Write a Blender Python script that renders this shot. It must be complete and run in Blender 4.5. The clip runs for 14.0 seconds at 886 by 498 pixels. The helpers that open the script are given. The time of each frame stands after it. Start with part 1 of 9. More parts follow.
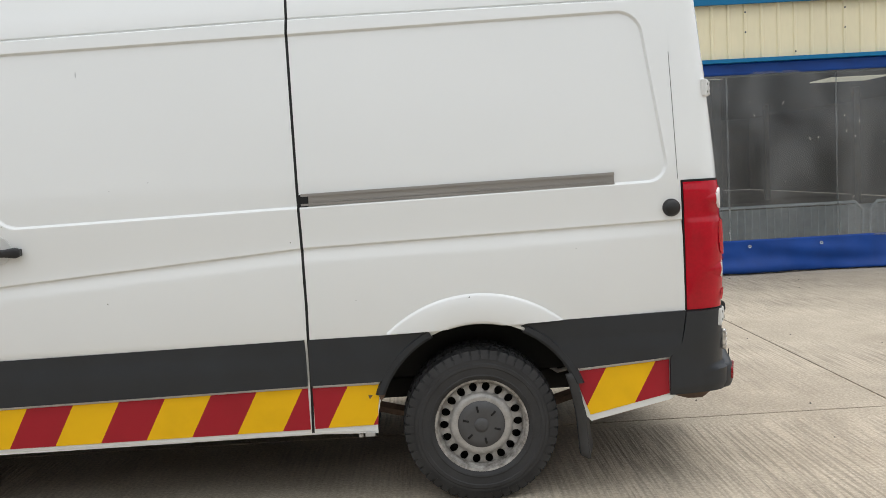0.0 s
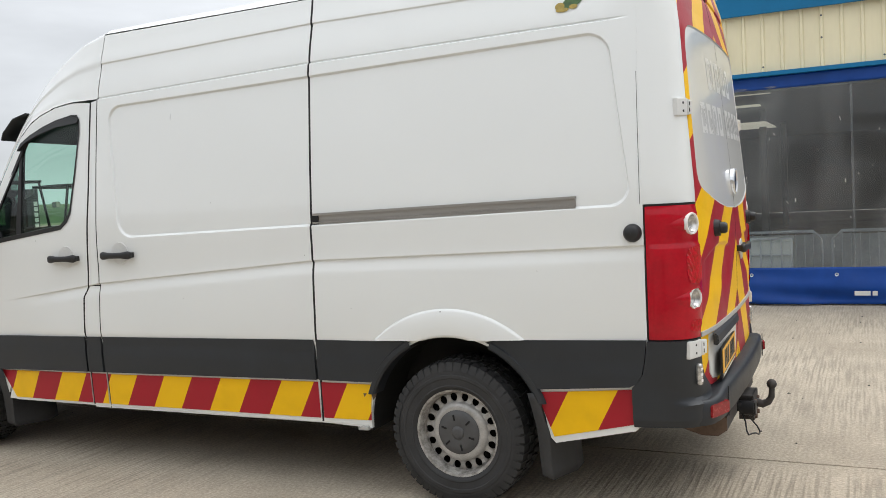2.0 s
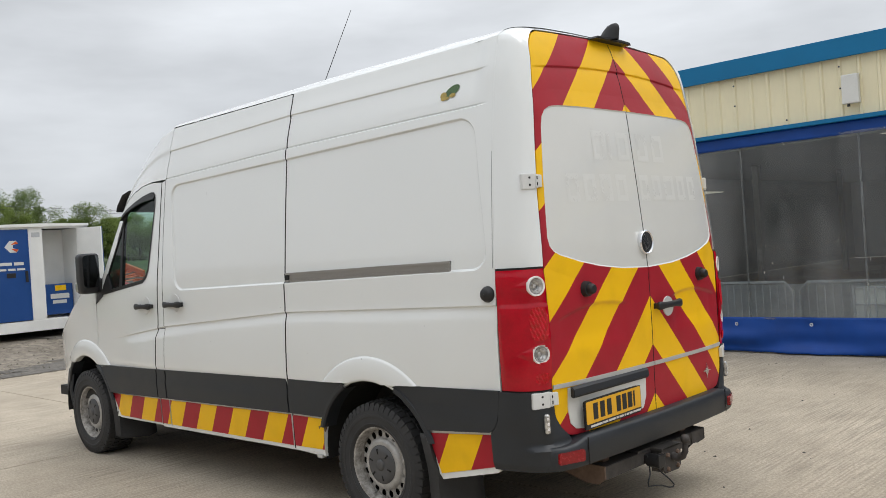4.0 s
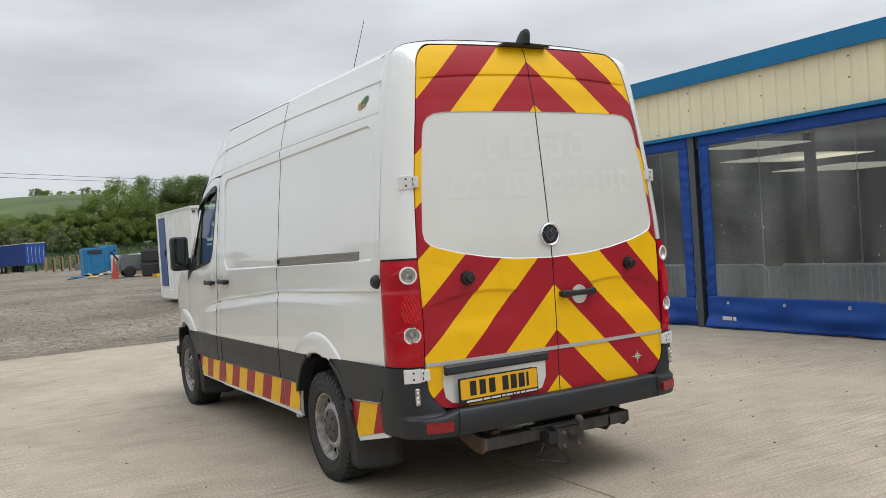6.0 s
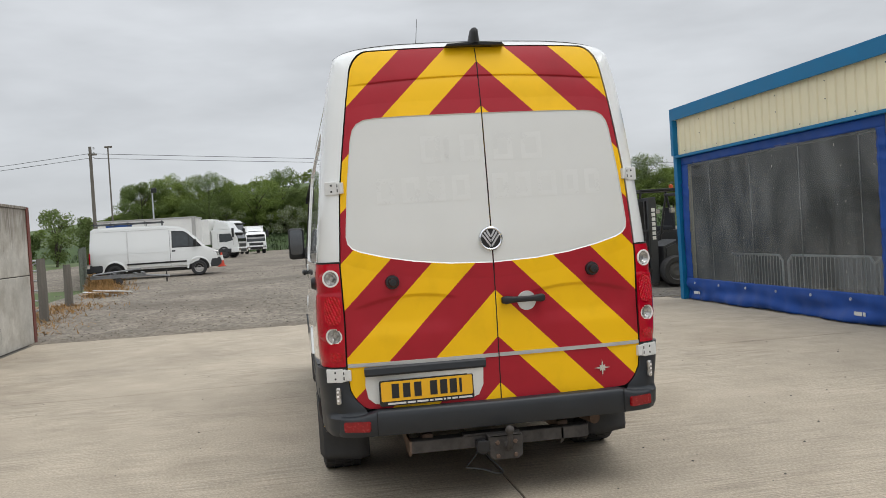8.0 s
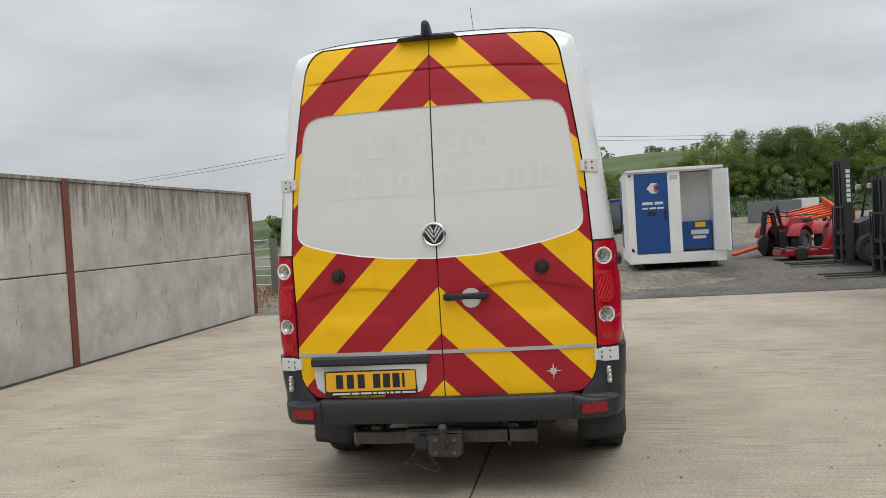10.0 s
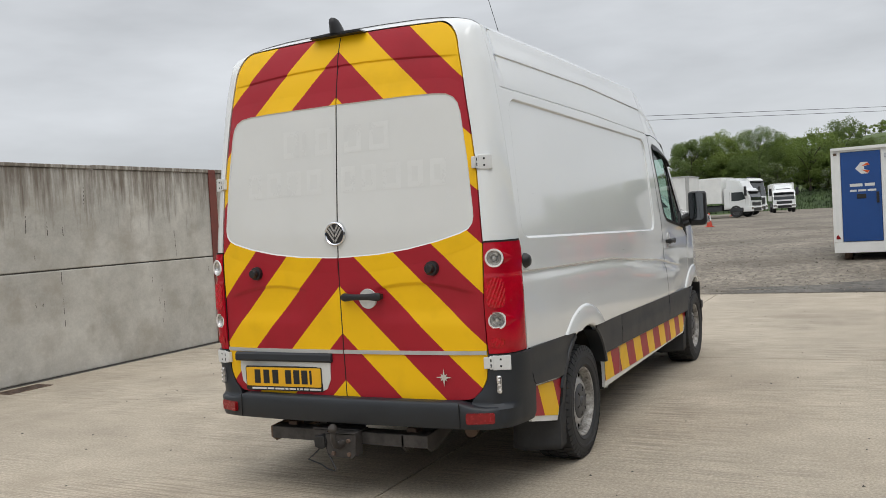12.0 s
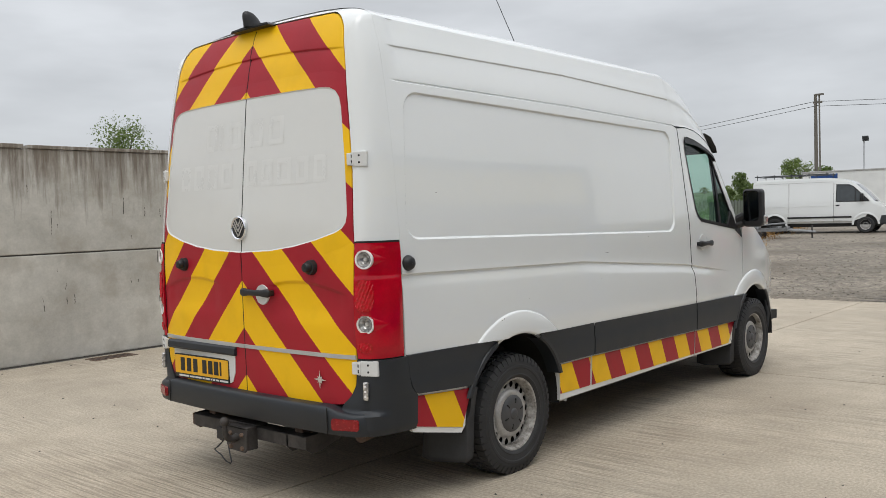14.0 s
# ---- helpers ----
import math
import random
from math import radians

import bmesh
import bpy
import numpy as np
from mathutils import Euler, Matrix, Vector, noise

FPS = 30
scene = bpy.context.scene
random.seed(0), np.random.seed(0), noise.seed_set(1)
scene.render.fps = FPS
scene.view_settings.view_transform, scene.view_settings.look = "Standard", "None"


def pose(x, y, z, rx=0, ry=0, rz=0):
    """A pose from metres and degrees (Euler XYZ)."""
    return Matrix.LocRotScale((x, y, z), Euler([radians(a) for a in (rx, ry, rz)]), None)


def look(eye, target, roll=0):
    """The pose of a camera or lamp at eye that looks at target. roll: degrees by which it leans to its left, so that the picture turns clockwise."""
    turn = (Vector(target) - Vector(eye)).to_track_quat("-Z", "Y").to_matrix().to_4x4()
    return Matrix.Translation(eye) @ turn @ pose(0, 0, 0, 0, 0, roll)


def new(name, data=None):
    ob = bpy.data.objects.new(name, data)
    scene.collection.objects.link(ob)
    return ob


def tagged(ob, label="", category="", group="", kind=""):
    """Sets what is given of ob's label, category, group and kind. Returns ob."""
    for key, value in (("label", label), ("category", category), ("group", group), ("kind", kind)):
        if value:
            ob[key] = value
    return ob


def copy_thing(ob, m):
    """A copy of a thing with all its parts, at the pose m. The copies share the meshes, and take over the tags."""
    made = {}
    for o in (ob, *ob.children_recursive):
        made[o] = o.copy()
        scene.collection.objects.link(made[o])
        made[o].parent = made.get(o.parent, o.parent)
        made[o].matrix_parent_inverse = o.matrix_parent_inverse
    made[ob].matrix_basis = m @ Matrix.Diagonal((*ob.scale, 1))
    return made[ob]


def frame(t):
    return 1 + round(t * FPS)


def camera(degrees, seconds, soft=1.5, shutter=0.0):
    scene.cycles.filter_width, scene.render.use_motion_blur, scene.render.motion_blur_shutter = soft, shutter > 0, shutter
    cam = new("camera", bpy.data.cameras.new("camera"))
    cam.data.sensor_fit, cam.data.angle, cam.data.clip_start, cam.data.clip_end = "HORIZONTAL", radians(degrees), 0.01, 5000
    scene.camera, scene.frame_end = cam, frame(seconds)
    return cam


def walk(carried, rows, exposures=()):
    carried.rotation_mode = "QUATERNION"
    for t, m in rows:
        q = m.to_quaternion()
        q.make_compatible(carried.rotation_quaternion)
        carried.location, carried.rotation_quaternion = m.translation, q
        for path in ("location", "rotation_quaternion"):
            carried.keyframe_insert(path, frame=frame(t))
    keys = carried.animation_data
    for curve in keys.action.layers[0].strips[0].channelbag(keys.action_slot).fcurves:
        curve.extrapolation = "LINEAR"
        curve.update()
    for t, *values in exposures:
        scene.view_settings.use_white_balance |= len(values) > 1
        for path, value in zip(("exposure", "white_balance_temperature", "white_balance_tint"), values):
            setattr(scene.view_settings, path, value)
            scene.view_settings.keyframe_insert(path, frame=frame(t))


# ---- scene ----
cam = camera(53.7, 14.0, soft=0.6)
PATH = [
    (0, (-1.36, -4.787, 1.474), (-1.324, -2.795, 1.3), -3.1),
    (0.5, (-0.814, -4.709, 1.451), (-1.046, -2.73, 1.278), -3.1),
    (1, (-0.32, -4.767, 1.449), (-0.782, -2.828, 1.28), -3.1),
    (1.5, (0.156, -4.754, 1.468), (-0.53, -2.882, 1.31), -3.05),
    (2, (0.61, -4.652, 1.471), (-0.262, -2.856, 1.348), -3.1),
    (2.5, (1.133, -4.661, 1.465), (0.101, -2.948, 1.397), -3.1),
    (3, (1.541, -4.455, 1.453), (0.377, -2.829, 1.424), -3.3),
    (3.2, (1.715, -4.36, 1.468), (0.499, -2.772, 1.452), -3.4),
    (5.3, (3.594, -3.571, 1.508), (1.979, -2.393, 1.477), -3.9),
    (5.5, (3.73, -3.417, 1.487), (2.079, -2.289, 1.454), -3.8),
    (6, (4.029, -3.007, 1.495), (2.292, -2.015, 1.464), -3.8),
    (6.5, (4.377, -2.549, 1.502), (2.559, -1.718, 1.477), -3.6),
    (7, (4.493, -2.048, 1.492), (2.608, -1.38, 1.468), -3.5),
    (7.5, (4.68, -1.565, 1.48), (2.744, -1.066, 1.454), -3.5),
    (7.7, (4.742, -1.365, 1.51), (2.79, -0.934, 1.479), -3.5),
    (9.8, (4.758, 0.606, 1.518), (2.776, 0.349, 1.467), -3.5),
    (10, (4.734, 0.815, 1.499), (2.761, 0.49, 1.449), -3.4),
    (10.5, (4.646, 1.32, 1.515), (2.707, 0.833, 1.462), -3.1),
    (11, (4.394, 1.749, 1.515), (2.498, 1.114, 1.456), -3.0),
    (11.5, (4.243, 2.256, 1.506), (2.401, 1.481, 1.446), -3.1),
    (12, (4.006, 2.662, 1.494), (2.222, 1.761, 1.432), -3.3),
    (12.5, (3.739, 3.006, 1.511), (2.018, 1.988, 1.448), -3.2),
    (13, (3.516, 3.435, 1.529), (1.867, 2.305, 1.464), -3.0),
    (13.5, (3.174, 3.691, 1.503), (1.595, 2.464, 1.433), -2.4),
    (14, (2.897, 3.96, 1.5), (1.387, 2.652, 1.423), -1.7),
]
walk(cam, [(t, look(eye, target, roll)) for t, eye, target, roll in PATH],
     exposures=[(0.0, 0.28), (1.2, 0.37), (2.2, 0.26), (3.0, 0.14), (5.5, 0.05), (7.5, 0.01), (10.0, -0.05), (12.0, -0.04), (14.0, 0.01)])

# ---- sky and light: flat overcast ----
world = bpy.data.worlds.new("overcast_sky")
scene.world = world
world.use_nodes = True
wn, wl = world.node_tree.nodes, world.node_tree.links
wn.clear()
w_out = wn.new("ShaderNodeOutputWorld")
w_bg = wn.new("ShaderNodeBackground")
w_bg.inputs["Strength"].default_value = 1.0
w_tc = wn.new("ShaderNodeTexCoord")
w_sep = wn.new("ShaderNodeSeparateXYZ")
wl.new(w_tc.outputs["Generated"], w_sep.inputs[0])
# brighter towards the zenith, as an overcast sky is
w_grad = wn.new("ShaderNodeMapRange")
for key, value in ((1, 0.0), (2, 1.0), (3, 0.68), (4, 1.72)):
    w_grad.inputs[key].default_value = value
w_pow = wn.new("ShaderNodeMath")
w_pow.operation = "POWER"
w_pow.inputs[1].default_value = 1.5
w_up = wn.new("ShaderNodeMath")
w_up.operation = "MAXIMUM"
w_up.inputs[1].default_value = 0.0
wl.new(w_sep.outputs[2], w_up.inputs[0])
wl.new(w_up.outputs[0], w_pow.inputs[0])
wl.new(w_pow.outputs[0], w_grad.inputs[0])
w_map = wn.new("ShaderNodeMapping")
w_map.inputs["Scale"].default_value = (1.6, 1.6, 6.0)
wl.new(w_tc.outputs["Generated"], w_map.inputs[0])
w_noise = wn.new("ShaderNodeTexNoise")
w_noise.inputs["Scale"].default_value = 1.7
w_noise.inputs["Detail"].default_value = 5.0
w_noise.inputs["Roughness"].default_value = 0.52
wl.new(w_map.outputs[0], w_noise.inputs["Vector"])
w_cloud = wn.new("ShaderNodeMapRange")
for key, value in ((1, 0.3), (2, 0.7), (3, 0.77), (4, 1.13)):
    w_cloud.inputs[key].default_value = value
wl.new(w_noise.outputs[0], w_cloud.inputs[0])
w_mul = wn.new("ShaderNodeMath")
w_mul.operation = "MULTIPLY"
wl.new(w_grad.outputs[0], w_mul.inputs[0])
wl.new(w_cloud.outputs[0], w_mul.inputs[1])
w_tint = wn.new("ShaderNodeVectorMath")
w_tint.operation = "SCALE"
w_tint.inputs[0].default_value = (0.95, 0.985, 1.03)
wl.new(w_mul.outputs[0], w_tint.inputs["Scale"])
w_sky = wn.new("ShaderNodeTexSky")
w_sky.sky_type = "NISHITA"
w_sky.sun_disc = False
w_sky.sun_elevation = radians(62)
w_sky.sun_rotation = radians(75)
w_dim = wn.new("ShaderNodeVectorMath")
w_dim.operation = "SCALE"
w_dim.inputs["Scale"].default_value = 0.06
wl.new(w_sky.outputs[0], w_dim.inputs[0])
w_mix = wn.new("ShaderNodeMix")
w_mix.data_type = "RGBA"
w_mix.inputs["Factor"].default_value = 0.9
wl.new(w_dim.outputs[0], w_mix.inputs[6])
wl.new(w_tint.outputs[0], w_mix.inputs[7])
wl.new(w_mix.outputs[2], w_bg.inputs["Color"])
wl.new(w_bg.outputs[0], w_out.inputs[0])

sun = new("sun", bpy.data.lights.new("sun", "SUN"))
sun.data.energy, sun.data.angle, sun.data.color = 0.8, radians(35), (1.0, 0.97, 0.93)
sun.matrix_world = look((0, 0, 30), (-12, -10, 0))


# ---- materials ----
def mat(name, base, rough=0.5, metal=0.0, var=0.12, scale=6.0, bump=0.0, bscale=80.0, coat=0.0, col2=None, spec=0.5, stretch=(1, 1, 1), fine=0.5, rvar=0.07, span=(0.3, 0.7)):
    """A plain surface with a coarse and a fine variation of colour, gloss and relief."""
    m = bpy.data.materials.new(name)
    m.use_nodes = True
    n, l = m.node_tree.nodes, m.node_tree.links
    b = n["Principled BSDF"]
    b.inputs["Metallic"].default_value = metal
    b.inputs["Specular IOR Level"].default_value = spec
    b.inputs["Coat Weight"].default_value = coat
    b.inputs["Coat Roughness"].default_value = 0.06
    tc = n.new("ShaderNodeTexCoord")
    mp = n.new("ShaderNodeMapping")
    mp.inputs["Scale"].default_value = stretch
    l.new(tc.outputs["Object"], mp.inputs[0])
    n1 = n.new("ShaderNodeTexNoise")
    n1.inputs["Scale"].default_value, n1.inputs["Detail"].default_value = scale, 6
    n2 = n.new("ShaderNodeTexNoise")
    n2.inputs["Scale"].default_value, n2.inputs["Detail"].default_value = bscale, 3
    for q in (n1, n2):
        l.new(mp.outputs[0], q.inputs["Vector"])
    mx = n.new("ShaderNodeMix")
    mx.inputs["Factor"].default_value = fine * 0.6
    l.new(n1.outputs[0], mx.inputs[2])
    l.new(n2.outputs[0], mx.inputs[3])
    rg = n.new("ShaderNodeMapRange")
    rg.inputs[1].default_value, rg.inputs[2].default_value = span
    l.new(mx.outputs[0], rg.inputs[0])
    cm = n.new("ShaderNodeMix")
    cm.data_type = "RGBA"
    lo = [c * (1 - var) for c in base]
    hi = [min(1, c * (1 + var)) for c in (col2 or base)]
    cm.inputs[6].default_value, cm.inputs[7].default_value = (*lo, 1), (*hi, 1)
    l.new(rg.outputs[0], cm.inputs["Factor"])
    l.new(cm.outputs[2], b.inputs["Base Color"])
    rr = n.new("ShaderNodeMapRange")
    rr.inputs[3].default_value, rr.inputs[4].default_value = max(0.02, rough - rvar), min(1, rough + rvar)
    l.new(rg.outputs[0], rr.inputs[0])
    l.new(rr.outputs[0], b.inputs["Roughness"])
    if bump:
        bp = n.new("ShaderNodeBump")
        bp.inputs["Strength"].default_value, bp.inputs["Distance"].default_value = 1.0, bump
        l.new(mx.outputs[0], bp.inputs["Height"])
        l.new(bp.outputs[0], b.inputs["Normal"])
    return m


def stripe_mat(name, kx, ky, kz, start, period, first, second, rough=0.42):
    """Retro-reflective vinyl in two colours, in slanting bands; kx, ky (of |y|) and kz give the slant."""
    m = mat(name, first, rough, var=0.05, spec=0.3)
    n, l = m.node_tree.nodes, m.node_tree.links
    tc = n.new("ShaderNodeTexCoord")
    sp = n.new("ShaderNodeSeparateXYZ")
    l.new(tc.outputs["Object"], sp.inputs[0])

    def math_node(op, a, c):
        q = n.new("ShaderNodeMath")
        q.operation = op
        for k, v in ((0, a), (1, c)):
            if isinstance(v, (int, float)):
                q.inputs[k].default_value = v
            elif v is not None:
                l.new(v, q.inputs[k])
        return q.outputs[0]
    ay = math_node("ABSOLUTE", sp.outputs[1], None)
    c = math_node("ADD", math_node("ADD", math_node("MULTIPLY", sp.outputs[0], kx), math_node("MULTIPLY", ay, ky)), math_node("MULTIPLY", sp.outputs[2], kz))
    f = math_node("FRACT", math_node("DIVIDE", math_node("SUBTRACT", c, start), period), None)
    pick = math_node("LESS_THAN", f, 0.5)
    dirt = n.new("ShaderNodeTexNoise")
    dirt.inputs["Scale"].default_value, dirt.inputs["Detail"].default_value = 5, 7
    l.new(tc.outputs["Object"], dirt.inputs["Vector"])
    cm = n.new("ShaderNodeMix")
    cm.data_type = "RGBA"
    cm.inputs[6].default_value, cm.inputs[7].default_value = (*second, 1), (*first, 1)
    l.new(pick, cm.inputs["Factor"])
    dm = n.new("ShaderNodeMix")
    dm.data_type = "RGBA"
    dm.blend_type = "MULTIPLY"
    dm.inputs[7].default_value = (0.80, 0.78, 0.74, 1)
    l.new(cm.outputs[2], dm.inputs[6])
    fr = n.new("ShaderNodeMapRange")
    fr.inputs[1].default_value, fr.inputs[2].default_value = 0.5, 0.95
    l.new(dirt.outputs[0], fr.inputs[0])
    l.new(fr.outputs[0], dm.inputs["Factor"])
    l.new(dm.outputs[2], n["Principled BSDF"].inputs["Base Color"])
    return m


def glass_mat(name, tint, gloss=0.06, rough=0.02, haze=0.0, graze=0.9):
    """A thin pane: tinted see-through, with a mirror-like skin that grows at grazing angles."""
    m = bpy.data.materials.new(name)
    m.use_nodes = True
    n, l = m.node_tree.nodes, m.node_tree.links
    n.clear()
    out = n.new("ShaderNodeOutputMaterial")
    tr = n.new("ShaderNodeBsdfTransparent")
    tr.inputs[0].default_value = (*tint, 1)
    gl = n.new("ShaderNodeBsdfGlossy")
    gl.inputs["Roughness"].default_value = rough
    fr = n.new("ShaderNodeLayerWeight")
    fr.inputs["Blend"].default_value = 0.5
    pw = n.new("ShaderNodeMath")
    pw.operation = "POWER"
    pw.inputs[1].default_value = 5.0
    l.new(fr.outputs["Facing"], pw.inputs[0])
    ad = n.new("ShaderNodeMath")
    ad.operation = "MULTIPLY_ADD"
    ad.inputs[1].default_value, ad.inputs[2].default_value = graze, gloss + 0.04
    l.new(pw.outputs[0], ad.inputs[0])
    mx = n.new("ShaderNodeMixShader")
    l.new(ad.outputs[0], mx.inputs[0])
    l.new(gl.outputs[0], mx.inputs[2])
    if haze:  # a milky, scuffed film
        df = n.new("ShaderNodeBsdfDiffuse")
        df.inputs[0].default_value = (0.55, 0.56, 0.56, 1)
        hz = n.new("ShaderNodeTexNoise")
        hz.inputs["Scale"].default_value, hz.inputs["Detail"].default_value = 1.6, 7
        tc = n.new("ShaderNodeTexCoord")
        sm = n.new("ShaderNodeMapping")  # wiped and creased downwards
        sm.inputs["Scale"].default_value = (1.3, 1, 0.55)
        l.new(tc.outputs["Object"], sm.inputs[0])
        l.new(sm.outputs[0], hz.inputs["Vector"])
        hr = n.new("ShaderNodeMapRange")
        hr.inputs[1].default_value, hr.inputs[2].default_value, hr.inputs[3].default_value, hr.inputs[4].default_value = 0.38, 0.72, haze * 0.6, haze * 2.2
        l.new(hz.outputs[0], hr.inputs[0])
        hm = n.new("ShaderNodeMixShader")
        l.new(hr.outputs[0], hm.inputs[0])
        l.new(tr.outputs[0], hm.inputs[1])
        l.new(df.outputs[0], hm.inputs[2])
        l.new(hm.outputs[0], mx.inputs[1])
    else:
        l.new(tr.outputs[0], mx.inputs[1])
    l.new(mx.outputs[0], out.inputs[0])
    return m


RED, YEL = (0.385, 0.014, 0.026), (0.94, 0.54, 0.004)
M = dict(
    white=mat("white_van_paint", (0.80, 0.812, 0.796), 0.20, var=0.02, scale=1.2, coat=1.0, fine=0.06, rvar=0.02, span=(0.1, 0.9)),
    white_dull=mat("dull_white_paint", (0.68, 0.68, 0.65), 0.45, var=0.06, scale=3),
    dish=mat("greyed_handle_recess", (0.66, 0.66, 0.64), 0.4, var=0.08, scale=12),
    hinge=mat("painted_hinge_white", (0.70, 0.70, 0.68), 0.4, var=0.05, scale=20),
    panel=mat("blanked_window_white", (0.70, 0.70, 0.67), 0.3, var=0.06, scale=2.2, coat=0.6, fine=0.1, rvar=0.03, span=(0.15, 0.85)),
    ghost=mat("faded_lettering_white", (0.716, 0.716, 0.688), 0.3, var=0.04),
    grey=mat("dark_grey_plastic", (0.019, 0.0225, 0.0275), 0.47, var=0.2, scale=5, bump=0.0006, bscale=300),
    black=mat("black_plastic", (0.014, 0.014, 0.015), 0.45, var=0.2, scale=12),
    gap=mat("gap_black", (0.006, 0.006, 0.006), 0.8, var=0.2),
    under=mat("underbody_black", (0.018, 0.017, 0.016), 0.75, var=0.4, scale=6, bump=0.003, bscale=40),
    rubber=mat("black_rubber", (0.032, 0.032, 0.033), 0.6, var=0.3, scale=9),
    tyre=mat("tyre_rubber", (0.030, 0.030, 0.031), 0.72, var=0.4, scale=9, bump=0.001, bscale=140),
    steel=mat("worn_silver_wheel", (0.44, 0.43, 0.415), 0.40, metal=0.3, var=0.30, scale=16, bump=0.0008, bscale=120),
    cap=mat("grey_hub_cap", (0.085, 0.085, 0.088), 0.5, metal=0.2, var=0.15, scale=12),
    rimlip=mat("brown_stained_rim", (0.13, 0.108, 0.085), 0.55, metal=0.2, var=0.45, scale=22, bump=0.001, col2=(0.42, 0.405, 0.38)),
    mirror=mat("mirror_glass", (0.16, 0.17, 0.18), 0.04, metal=1.0, var=0.03),
    rust=mat("rusty_steel", (0.13, 0.085, 0.06), 0.8, var=0.5, scale=10, bump=0.002, bscale=60),
    iron=mat("dark_worn_iron", (0.060, 0.054, 0.050), 0.65, metal=0.3, var=0.5, scale=12, bump=0.002, bscale=60),
    chrome=mat("chrome", (0.75, 0.76, 0.78), 0.12, metal=1.0, var=0.05),
    alu=mat("brushed_rail_metal", (0.36, 0.345, 0.325), 0.38, metal=0.6, var=0.1, scale=3, stretch=(1, 40, 40)),
    trim=mat("greyed_trim_strip", (0.45, 0.445, 0.43), 0.5, var=0.1, scale=8),
    yellow=mat("yellow_vinyl", YEL, 0.3, var=0.06, coat=0.25),
    plate=mat("yellow_plate", (0.82, 0.43, 0.012), 0.35, var=0.04, scale=5),
    lens=mat("red_lamp_lens", (0.44, 0.0012, 0.013), 0.05, var=0.22, scale=9, spec=0.4),
    lens_glow=mat("reflector_glow_red", (0.98, 0.014, 0.016), 0.05, var=0.6, scale=48, spec=0.4, col2=(0.36, 0.001, 0.010), span=(0.42, 0.58)),
    lens_ring=mat("pale_lens_ring", (0.80, 0.76, 0.74), 0.22, var=0.08, scale=30),
    reflector=mat("red_reflector", (0.26, 0.006, 0.009), 0.25, var=0.35, scale=60, coat=0.1),
    clear=mat("clear_lamp", (0.52, 0.51, 0.49), 0.14, metal=0.6, var=0.7, scale=55, coat=0.7),
    chev=stripe_mat("chevron_vinyl", 0, 1, 1, 0.66, 0.517, RED, YEL),
    side=stripe_mat("side_stripe_vinyl", 1, 0, -0.53, -4.04, 0.40, YEL, RED, rough=0.4),
    side_rear=stripe_mat("rear_side_stripe_vinyl", 1, 0, -0.53, -0.90, 0.43, YEL, RED, rough=0.4),
    glass=glass_mat("green_tinted_glass", (0.71, 0.885, 0.81), gloss=0.01),
    smoked=glass_mat("smoked_quarter_glass", (0.20, 0.25, 0.235), gloss=0.02),
    fabric=mat("dark_seat_cloth", (0.03, 0.033, 0.04), 0.9, var=0.2, scale=30),
    dash=mat("dashboard_grey", (0.05, 0.05, 0.052), 0.6, var=0.1),
)

M["white"].node_tree.nodes["Principled BSDF"].inputs["Coat Roughness"].default_value = 0.022


# ---- mesh helpers ----
def part(name, bm, material, parent=None, label="", smooth=False):
    """Links a bmesh as ONE mesh object, under a thing or a part if given."""
    me = bpy.data.meshes.new(name)
    bm.normal_update()
    if smooth:
        for f in bm.faces:
            f.smooth = True
    bm.to_mesh(me)
    bm.free()
    if smooth:
        me.set_sharp_from_angle(angle=radians(42))
    me.materials.append(material)
    ob = new(name, me)
    if parent is not None:
        ob.parent = parent
    if label:
        tagged(ob, label)
    return ob


def thing(name, at, label, category, group="", kind="", turn=0):
    """An Empty at the base of a thing, with its tags."""
    ob = new(name)
    ob.matrix_basis = pose(*at, 0, 0, turn)
    return tagged(ob, label, category, group, kind)


def box(bm, lo, hi, bevel=0.0, seg=2, m=None):
    """Adds a box between two corners, with rounded edges; m moves it."""
    r = bmesh.ops.create_cube(bm, size=1.0)
    vs = r["verts"]
    for v in vs:
        v.co = Vector([lo[k] + (v.co[k] + 0.5) * (hi[k] - lo[k]) for k in range(3)])
    if bevel:
        es = list({e for v in vs for e in v.link_edges})
        got = bmesh.ops.bevel(bm, geom=es, offset=bevel, segments=seg, affect="EDGES", profile=0.6)
        vs = list({v for f in got["faces"] for v in f.verts} | {v for v in vs if v.is_valid})
    if m is not None:
        bmesh.ops.transform(bm, matrix=m, verts=vs)
    return vs


def boxes(*items, bevel=0.0):
    bm = bmesh.new()
    for lo, hi in items:
        box(bm, lo, hi, bevel)
    return bm


